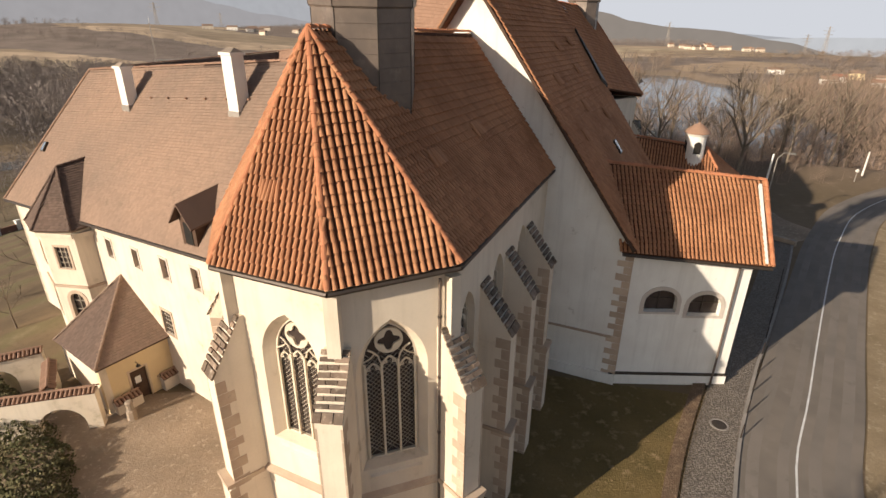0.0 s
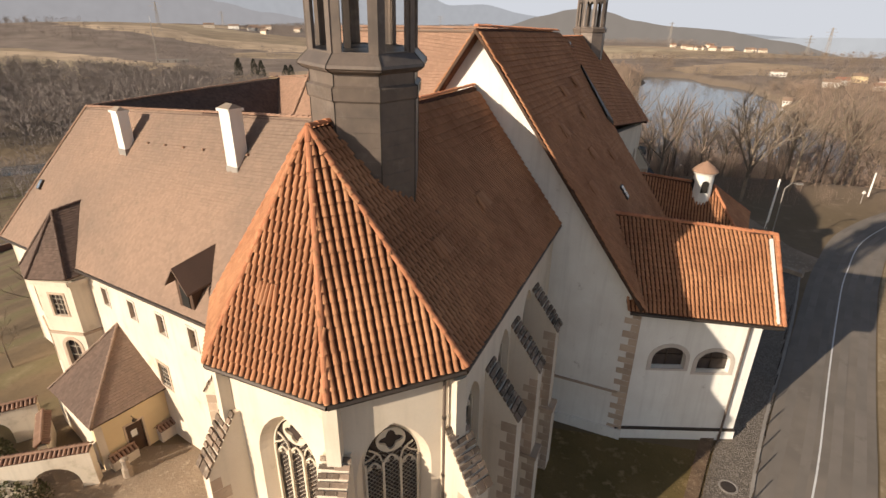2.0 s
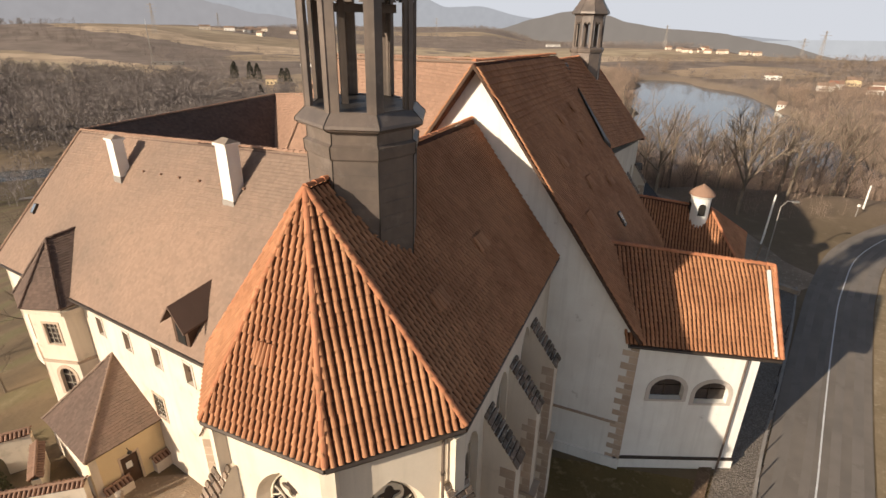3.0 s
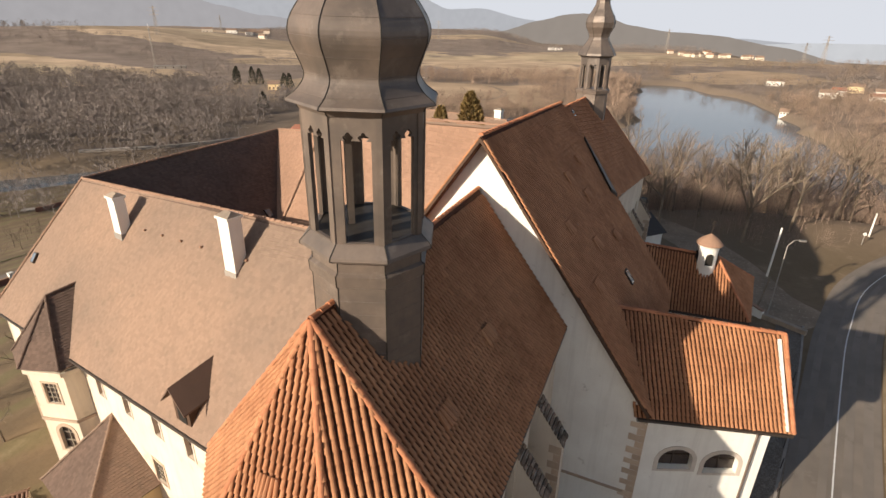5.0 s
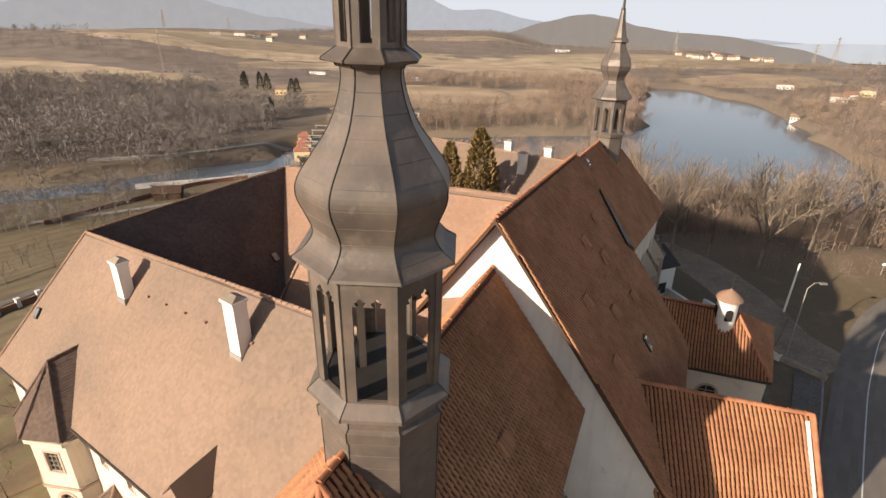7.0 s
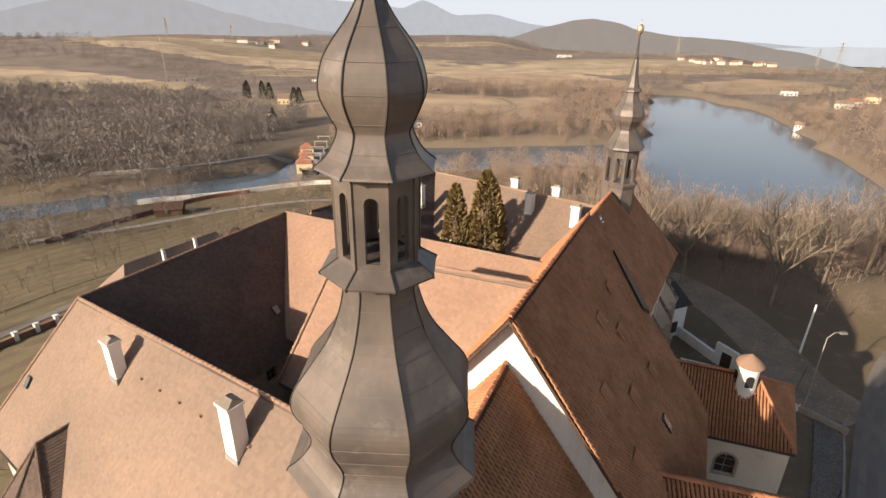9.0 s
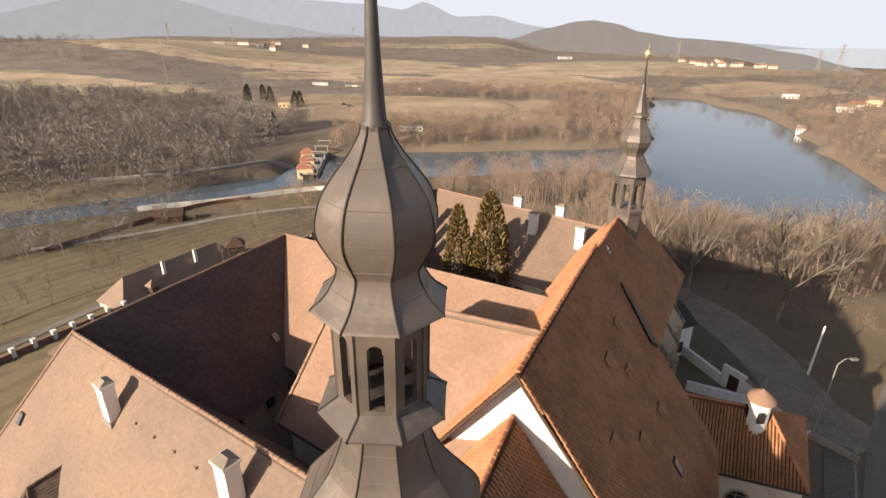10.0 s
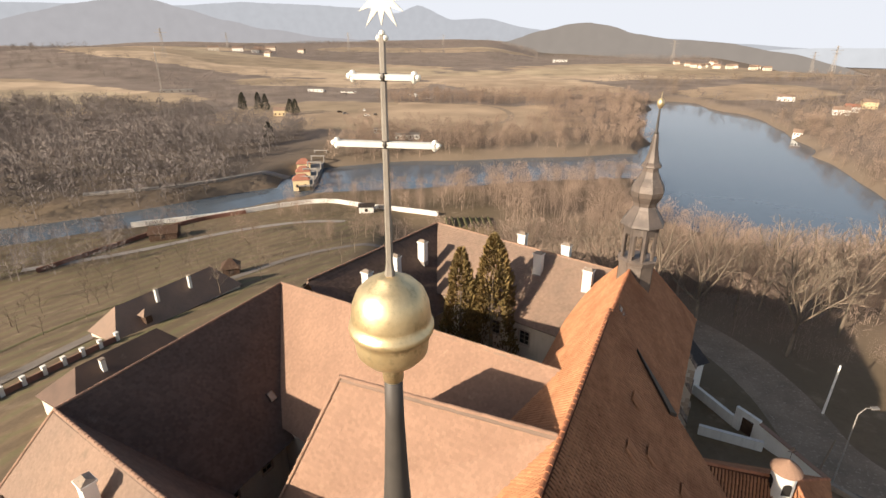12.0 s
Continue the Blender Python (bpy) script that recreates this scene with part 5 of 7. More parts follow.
def height(x, y):
    p = Vector((x, y))
    d = min(seg_dist(p, a, b) for a, b in zip(HILL, HILL[1:]))
    side = smooth(-x, 4.0, 9.0) * -0.78
    d += 1.2 * max(0.0, y - 70) * smooth(x, -25, 10)
    z = side + (-25.5 - side) * smooth(d, 18, 150)
    w = min(seg_dist(p, a, b) - r for a, b, r in WATER)
    wob = 6 * noise.noise(Vector((x * 0.02, y * 0.02, 3.0)))
    far_ = smooth(d, 50, 110)
    z += (LAKE - 3.0 - z) * smooth(-(w + wob), -10, 3) * far_
    z += far_ * smooth(w, 10, 60) * (2.5 * noise.noise(Vector((x * 0.008, y * 0.008, 0.0))) + 2.0)
    r = math.hypot(x, y)
    if r > 600:
        z += smooth(r, 600, 1500) * smooth(w, 20, 200) * 20 * (noise.noise(Vector((x * 0.0017, y * 0.0017, 5.0))) + 0.40)
        bear = math.degrees(math.atan2(x, y))
        z -= smooth(r, 900, 1900) * (42 * smooth(bear, 3, 11) + 70 * smooth(bear, 24, 33))
        for hb, hd, hh, hw in HILLS:
            cx, cy = hd * math.sin(radians(hb)), hd * math.cos(radians(hb))
            q = ((x - cx) ** 2 + (y - cy) ** 2) / (hw * hw)
            z += hh * math.exp(-q * 0.9) * (1 + 0.12 * noise.noise(Vector((x * 0.004, y * 0.004, 9.0))))
    return z


def field_material():
    """Rough brown meadow on the hill, pale stubble and dark fallow in large fields beyond, lightened to stand in for
    haze.
    """
    m = mat("winter_fields", (0.205, 0.145, 0.088), (0.145, 0.108, 0.062), 0.95, 0, 0.035, 1.2, 0.5, 0, (0.265, 0.19, 0.122), 0.56, 0.3, 0.6, 0.1)
    N, K = m.node_tree.nodes, m.node_tree.links
    b = N["Principled BSDF"]
    near_col = b.inputs["Base Color"].links[0].from_socket
    gp = N.new("ShaderNodeNewGeometry")
    vo = N.new("ShaderNodeTexVoronoi")
    vo.inputs["Scale"].default_value = 0.0042
    mp = N.new("ShaderNodeMapping")
    mp.inputs["Rotation"].default_value, mp.inputs["Scale"].default_value = (0, 0, 0.5), (1.0, 1.7, 1.0)
    K.new(gp.outputs["Position"], mp.inputs[0])
    wn_ = N.new("ShaderNodeTexNoise")
    wn_.inputs["Scale"].default_value, wn_.inputs["Detail"].default_value = 0.01, 4
    K.new(mp.outputs[0], wn_.inputs["Vector"])
    wa = N.new("ShaderNodeVectorMath")
    wa.operation = "MULTIPLY_ADD"
    wa.inputs[1].default_value = (90, 90, 90)
    K.new(wn_.outputs["Color"], wa.inputs[0])
    K.new(mp.outputs[0], wa.inputs[2])
    K.new(wa.outputs[0], vo.inputs["Vector"])
    sp = N.new("ShaderNodeSeparateColor")
    K.new(vo.outputs["Color"], sp.inputs[0])
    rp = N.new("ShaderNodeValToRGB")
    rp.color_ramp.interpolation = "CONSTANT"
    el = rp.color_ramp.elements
    # stubble and fallow tones, raised so that distance haze sits in the colour
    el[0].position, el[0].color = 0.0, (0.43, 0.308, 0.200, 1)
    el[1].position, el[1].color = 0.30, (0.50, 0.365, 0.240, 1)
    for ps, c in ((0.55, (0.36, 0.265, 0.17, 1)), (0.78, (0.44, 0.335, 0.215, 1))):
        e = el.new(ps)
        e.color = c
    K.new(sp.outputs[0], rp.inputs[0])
    nf = N.new("ShaderNodeTexNoise")
    nf.inputs["Scale"].default_value, nf.inputs["Detail"].default_value = 0.03, 8
    K.new(gp.outputs["Position"], nf.inputs["Vector"])
    # leaf litter and scrub where the attribute says no open field, with a ragged edge; lightened for haze too
    at = N.new("ShaderNodeAttribute")
    at.attribute_name = "open_field"
    ad = N.new("ShaderNodeMath")
    ad.operation = "MULTIPLY_ADD"
    ad.inputs[1].default_value = 0.55
    K.new(nf.outputs[0], ad.inputs[0])
    K.new(at.outputs["Fac"], ad.inputs[2])
    ef = N.new("ShaderNodeMapRange")
    ef.inputs[1].default_value, ef.inputs[2].default_value = 0.27, 0.34
    K.new(ad.outputs[0], ef.inputs[0])
    wd_ = N.new("ShaderNodeMix")
    wd_.data_type = "RGBA"
    wd_.inputs[6].default_value = (0.25, 0.192, 0.150, 1)
    K.new(ef.outputs[0], wd_.inputs[0])
    K.new(rp.outputs[0], wd_.inputs[7])
    mul = N.new("ShaderNodeMix")
    mul.data_type, mul.blend_type = "RGBA", "MULTIPLY"
    mul.inputs[0].default_value = 1.0
    gr = N.new("ShaderNodeMapRange")
    gr.inputs[1].default_value, gr.inputs[2].default_value, gr.inputs[3].default_value, gr.inputs[4].default_value = 0.3, 0.7, 0.70, 1.15
    K.new(nf.outputs[0], gr.inputs[0])
    K.new(wd_.outputs[2], mul.inputs[6])
    K.new(gr.outputs[0], mul.inputs[7])
    # mown rows and bare soil between the orchard's trees; leaf litter under the wood
    sx = N.new("ShaderNodeSeparateXYZ")
    K.new(gp.outputs["Position"], sx.inputs[0])
    rm = N.new("ShaderNodeMapping")
    rm.inputs["Rotation"].default_value = (0, 0, -0.97)
    K.new(gp.outputs["Position"], rm.inputs[0])
    wv = N.new("ShaderNodeTexWave")
    wv.bands_direction = "Y"
    wv.inputs["Scale"].default_value, wv.inputs["Distortion"].default_value, wv.inputs["Detail"].default_value, wv.inputs["Detail Scale"].default_value = 0.055, 6.0, 5, 1.6
    K.new(rm.outputs[0], wv.inputs["Vector"])
    def span(sock, lo, hi):
        r = N.new("ShaderNodeMapRange")
        r.inputs[1].default_value, r.inputs[2].default_value = lo, hi
        K.new(sock, r.inputs[0])
        return r.outputs[0]
    def times_(a, c):
        x = N.new("ShaderNodeMath")
        x.operation = "MULTIPLY"
        K.new(a, x.inputs[0])
        if hasattr(c, "links"):
            K.new(c, x.inputs[1])
        else:
            x.inputs[1].default_value = c
        return x.outputs[0]
    def blend(f, a, c):
        x = N.new("ShaderNodeMix")
        x.data_type = "RGBA"
        K.new(f, x.inputs[0])
        K.new(a, x.inputs[6])
        x.inputs[7].default_value = (*c, 1)
        return x.outputs[2]
    left = times_(span(sx.outputs[0], -18, -30), span(sx.outputs[1], 195, 170))
    near_col = blend(times_(times_(left, span(wv.outputs[0], 0.45, 0.8)), 0.42), near_col, (0.115, 0.085, 0.055))
    near_col = blend(times_(times_(left, span(wv.outputs[0], 0.30, 0.05)), 0.35), near_col, (0.15, 0.155, 0.065))
    bank = times_(span(sx.outputs[1], 195, 215), span(sx.outputs[0], -70, -90))
    near_col = blend(times_(bank, 0.8), near_col, (0.13, 0.10, 0.075))
    wood_ = times_(span(sx.outputs[1], 58, 72), span(sx.outputs[0], 8, 20))
    near_col = blend(times_(wood_, 0.8), near_col, (0.23, 0.165, 0.112))
    ln = N.new("ShaderNodeVectorMath")
    ln.operation = "LENGTH"
    K.new(gp.outputs["Position"], ln.inputs[0])
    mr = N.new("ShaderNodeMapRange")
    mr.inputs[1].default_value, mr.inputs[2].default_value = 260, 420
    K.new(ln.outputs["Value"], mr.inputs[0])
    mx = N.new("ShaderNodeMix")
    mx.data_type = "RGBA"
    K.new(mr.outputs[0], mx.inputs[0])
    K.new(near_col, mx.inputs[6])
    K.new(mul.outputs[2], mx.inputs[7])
    shore = span(sx.outputs[2], -24.5, -28.5)
    K.new(blend(times_(shore, 0.75), mx.outputs[2], (0.20, 0.15, 0.105)), b.inputs["Base Color"])
    return m


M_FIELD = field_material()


# one sheet, rings round the church: fine towards the valley, coarse behind
bear = list(np.arange(-180, -62, 6.0)) + list(np.arange(-62, 62, 0.5)) + list(np.arange(62, 180, 6.0))
radii = list(np.arange(2.5, 150, 2.5))
while radii[-1] < 4300:
    radii.append(radii[-1] * 1.018)
mb = MB()
mb.v = [(0, 0, height(0, 0))] + [(r * math.sin(radians(b)), r * math.cos(radians(b)), height(r * math.sin(radians(b)), r * math.cos(radians(b)))) for r in radii for b in bear]
nb = len(bear)
mb.f = [(0, 1 + (i + 1) % nb, 1 + i) for i in range(nb)]
mb.f += [(1 + j * nb + i, 1 + j * nb + (i + 1) % nb, 1 + (j + 1) * nb + (i + 1) % nb, 1 + (j + 1) * nb + i) for j in range(len(radii) - 1) for i in range(nb)]
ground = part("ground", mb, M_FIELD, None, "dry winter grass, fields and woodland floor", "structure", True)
tagged(ground, category="ground")
cover = ground.data.attributes.new("open_field", "FLOAT", "POINT")
cover.data.foreach_set("value", [open_field(x, y) for x, y, z in mb.v])
M_WATER = mat("still_lake_water", (0.085, 0.105, 0.125), (0.10, 0.12, 0.14), 0.10, 0.0, 0.01, 0.25, 0.06, dist=0.05)
mb = MB().add([(-330, 90, LAKE), (420, 90, LAKE), (420, 760, LAKE), (-330, 760, LAKE)], [(0, 1, 2, 3)])
water = part("water", mb, M_WATER, None, "calm blue-grey lake and river", "structure")
tagged(water, category="water")


def strip(name, pts, widths, z, material, label, category, drape=True, th=0.0, kind="structure", step=1.5):
    """A ribbon along pts; widths: to the left and right of its line."""
    P = [Vector(p) for p in pts]
    line = []
    for k in range(len(P) - 1):
        n = max(1, int((P[k + 1] - P[k]).length / step))
        p_, a, b, q_ = P[max(k - 1, 0)], P[k], P[k + 1], P[min(k + 2, len(P) - 1)]
        for i in range(n):
            t = i / n
            line.append(0.5 * (2 * a + (b - p_) * t + (2 * p_ - 5 * a + 4 * b - q_) * t * t + (3 * a - p_ - 3 * b + q_) * t ** 3))
    line.append(P[-1])
    mb = MB()
    for k, p in enumerate(line):
        d = (line[min(k + 1, len(line) - 1)] - line[max(k - 1, 0)]).normalized()
        n = Vector((-d.y, d.x))
        for w in (widths[0], -widths[1]):
            q = p + n * w
            mb.v.append((q.x, q.y, height(q.x, q.y) * (1 if drape else 0) + z))
    for k in range(len(line) - 1):
        mb.f.append((2 * k + 1, 2 * k + 3, 2 * k + 2, 2 * k))
    if th:
        m = len(mb.v)
        mb.v += [(x, y, zz - th) for x, y, zz in mb.v]
        for k in range(len(line) - 1):
            a, b, c, d = 2 * k, 2 * k + 2, 2 * k + 3, 2 * k + 1
            mb.f += [(a, b, b + m, a + m), (c, d, d + m, c + m)]
    ob = part(name, mb, material, None, label, kind)
    return tagged(ob, category=category)


ROAD = [(3, -14), (9.5, 4), (15.0, 16), (20.0, 23), (30.2, 36.7), (36.8, 45.0), (45, 53.5), (58, 61.5), (80, 70), (120, 78)]
strip("road", ROAD, (2.45, 2.45), 0.05, M_ASPHALT, "worn grey asphalt road with a pale centre line", "road")
for w0, w1 in ((1.95, -1.45), (0.75, -0.30), (-0.45, 0.95), (-1.45, 2.0)):
    strip("tyre_track", ROAD, (w0, w1), 0.054, M_WEAR, "paler tyre-worn band along the asphalt", "road wear")
strip("road_line", ROAD, (0.045, 0.045), 0.058, M_PAINT, "pale painted centre line", "road marking")
strip("verge", ROAD, (-2.55, 7.5), 0.035, M_DRYGRASS, "pale dry grass verge beside the road", "verge")
strip("pavement", [(-0.5, -14), (5.4, 4), (11.2, 16), (16.3, 24.0), (21.8, 31.3), (27.0, 38.6), (31.5, 45.5)], (1.0, 1.05), 0.10, M_COBBLE, "grey cobbled pavement beside the road", "pavement", th=0.4)
strip("kerb", [(0.75, -14.3), (6.6, 4), (12.35, 16), (17.45, 24.0), (22.9, 31.3), (28.1, 38.5), (32.5, 45)], (0.08, 0.08), 0.13, M_CONCRETE, "grey stone kerb", "kerb", th=0.4)
strip("dirt_edge", [(4.25, 4.5), (10.0, 16.6), (15.0, 24.6)], (0.38, 0.22), 0.13, M_DIRT, "brown earth and dead weeds beside the pavement", "verge", th=0.3)
strip("lane", [(32.5, 44.5), (30.5, 50.0), (30.8, 58), (29.5, 66), (26, 73)], (1.5, 4.5), 0.045, M_GRAVEL, "brown gravel lane behind the chapel", "lane")
strip("lawn", [(7, 4), (7.2, 14), (9, 23.6)], (9.2, 5.4), 0.03, M_GRASS, "mossy winter lawn below the chancel", "lawn")
strip("courtyard", [(-12.5, 5), (-12.5, 14), (-13.5, 23.5)], (7.5, 6.0), 0.04, M_GRAVEL, "brown gravel yard with worn tracks", "yard")


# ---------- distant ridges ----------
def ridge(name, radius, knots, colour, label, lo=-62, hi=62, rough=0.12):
    """A far skyline through (bearing, elevation) knots, as a plain glowing sheet of hillside with the haze painted into
    its colour.
    """
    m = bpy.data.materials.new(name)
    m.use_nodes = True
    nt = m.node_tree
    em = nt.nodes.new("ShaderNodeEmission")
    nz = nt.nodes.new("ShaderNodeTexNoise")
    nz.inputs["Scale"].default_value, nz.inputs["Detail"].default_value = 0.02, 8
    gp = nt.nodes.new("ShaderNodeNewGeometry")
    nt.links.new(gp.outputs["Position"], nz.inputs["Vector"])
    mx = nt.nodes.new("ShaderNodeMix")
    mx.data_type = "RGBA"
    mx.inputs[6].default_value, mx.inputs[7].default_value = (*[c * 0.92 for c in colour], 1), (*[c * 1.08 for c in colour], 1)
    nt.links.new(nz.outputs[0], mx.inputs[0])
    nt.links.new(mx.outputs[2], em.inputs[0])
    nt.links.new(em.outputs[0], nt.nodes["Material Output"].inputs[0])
    mb = MB()
    n = 260
    for i in range(n + 1):
        b = lo + (hi - lo) * i / n
        el = knots[0][1] if b < knots[0][0] else knots[-1][1]
        for (b0, e0_), (b1, e1_) in zip(knots, knots[1:]):
            if b0 <= b <= b1:
                el = e0_ + (e1_ - e0_) * smooth(b, b0, b1) * 0.5 + (e1_ - e0_) * 0.5 * (b - b0) / (b1 - b0)
        el += rough * noise.noise(Vector((b * 0.35, radius * 0.01, 0))) + rough * 0.5 * noise.noise(Vector((b * 1.3, radius * 0.02, 0)))
        x, y = radius * math.sin(radians(b)), radius * math.cos(radians(b))
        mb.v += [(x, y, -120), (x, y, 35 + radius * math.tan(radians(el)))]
    mb.f = [(2 * i, 2 * i + 2, 2 * i + 3, 2 * i + 1) for i in range(n)]
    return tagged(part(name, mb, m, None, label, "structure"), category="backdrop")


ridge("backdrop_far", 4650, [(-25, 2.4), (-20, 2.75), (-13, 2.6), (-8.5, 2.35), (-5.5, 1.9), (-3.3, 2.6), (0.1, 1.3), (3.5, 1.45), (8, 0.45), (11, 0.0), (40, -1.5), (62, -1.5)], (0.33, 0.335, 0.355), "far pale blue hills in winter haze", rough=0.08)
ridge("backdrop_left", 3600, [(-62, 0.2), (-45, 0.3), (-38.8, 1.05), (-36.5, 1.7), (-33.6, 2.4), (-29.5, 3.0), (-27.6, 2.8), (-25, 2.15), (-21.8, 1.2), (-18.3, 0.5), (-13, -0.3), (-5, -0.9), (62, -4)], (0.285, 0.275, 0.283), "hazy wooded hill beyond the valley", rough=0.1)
# added glowing sheet that stands for haze over the lowland
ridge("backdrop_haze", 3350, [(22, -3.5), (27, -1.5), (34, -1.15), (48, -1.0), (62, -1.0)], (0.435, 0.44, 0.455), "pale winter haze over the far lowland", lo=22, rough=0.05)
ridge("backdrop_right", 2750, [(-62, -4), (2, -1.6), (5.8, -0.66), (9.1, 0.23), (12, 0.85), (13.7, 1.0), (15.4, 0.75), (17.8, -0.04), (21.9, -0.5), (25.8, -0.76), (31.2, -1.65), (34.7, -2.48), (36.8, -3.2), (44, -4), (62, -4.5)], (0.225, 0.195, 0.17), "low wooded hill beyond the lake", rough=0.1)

# ---------- trees ----------
def bare_tree(rng, h, fork=0.30, limbs=6, spread=0.55, kids=(6, 5, 4), thin=0.013):
    """Trunk and limbs in one mesh, the fine twigs in another; rooted at the origin."""
    wood_, twig = MB(), MB()
    deep = len(kids)

    def grow(p, d, ln, r, lv):
        bend = Vector((rng.uniform(-1, 1), rng.uniform(-1, 1), rng.uniform(0.0, 0.7))) * 0.20
        mid_ = p + d * ln * 0.5
        d2_ = (d + bend).normalized()
        end = mid_ + d2_ * ln * 0.5
        if lv >= deep:
            a = d.orthogonal().normalized()
            q_ = thin
            for s in (a,):
                twig.add([p - s * q_, p + s * q_, mid_ + s * q_ * 0.8, end, mid_ - s * q_ * 0.8], [(0, 1, 2, 4), (4, 2, 3)])
            return
        sides = (6, 5, 4, 3)[min(lv, 3)]
        target = wood_ if lv < deep - 1 else twig
        target.tube(p, mid_, r, r * 0.75, sides, False)
        target.tube(mid_, end, r * 0.75, r * 0.4, sides, False)
        for i in range(kids[lv]):
            t = 0.22 + 0.78 * (i + rng.random()) / kids[lv]
            q = p + d * ln * t if t < 0.5 else mid_ + d2_ * ln * (t - 0.5)
            ang = i * 2.4 + rng.uniform(-0.6, 0.6)
            a = d.orthogonal().normalized()
            out = a * math.cos(ang) + d.cross(a) * math.sin(ang)
            tilt = rng.uniform(0.4, 0.95)
            nd = (d * math.cos(tilt) + out * math.sin(tilt) + Z * 0.25).normalized()
            grow(q, nd, ln * rng.uniform(0.36, 0.56) * (1.15 - 0.45 * t), max(r * rng.uniform(0.34, 0.5), thin), lv + 1)

    lean = Vector((rng.uniform(-0.07, 0.07), rng.uniform(-0.07, 0.07), 1)).normalized()
    r = h * 0.0115
    f = lean * h * fork
    wood_.tube((0, 0, -0.3), f, r * 1.35, r, 7, False)
    top = f + Vector((rng.uniform(-0.3, 0.3), rng.uniform(-0.3, 0.3), h * 0.3))
    wood_.tube(f, top, r, r * 0.55, 6, False)
    for i in range(limbs):
        t = (i + rng.random() * 0.6) / limbs
        ang = i * 2.4 + rng.uniform(-0.5, 0.5)
        tilt = spread * rng.uniform(0.75, 1.3) * (1.25 - 0.75 * t)
        d = Vector((math.cos(ang) * math.sin(tilt), math.sin(ang) * math.sin(tilt), math.cos(tilt)))
        grow(f + (top - f) * t, d, h * rng.uniform(0.42, 0.55) * (1.08 - 0.35 * t), r * rng.uniform(0.45, 0.7), 0)
    return wood_, twig


PROTO = []
for k in range(6):
    rg = random.Random(100 + k)
    w_, t_ = bare_tree(rg, 12.0, rg.uniform(0.24, 0.40), 7, 0.46 + 0.10 * (k % 3), (5, 5, 3), 0.011)
    PROTO.append((mesh("trunk", w_, M_BARK), mesh("twigs", t_, M_TWIG)))
SMALL = []
for k in range(3):
    rg = random.Random(200 + k)
    w_, t_ = bare_tree(rg, 5.0, 0.24, 5, 0.75, (5, 4, 4), 0.010)
    SMALL.append((mesh("trunk", w_, M_BARK), mesh("twigs", t_, M_TWIG)))
rg = random.Random(300)
w_, t_ = bare_tree(rg, 12.0, 0.2, 9, 0.62, (8, 6, 5), 0.012)
GRAND = (mesh("trunk", w_, M_BARK), mesh("twigs", t_, M_PALEBARK))


def plant(proto, x, y, s, turn, label, group, z=None):
    t = thing("tree", label, "tree", group=group)
    t.matrix_basis = Matrix.Translation((x, y, height(x, y) if z is None else z)) @ pose(0, 0, 0, 0, 0, turn) @ Matrix.Diagonal((s, s, s, 1))
    for nm, me in zip(("trunk", "crown"), proto):
        o_ = new(nm, me)
        o_.parent = t
    return t


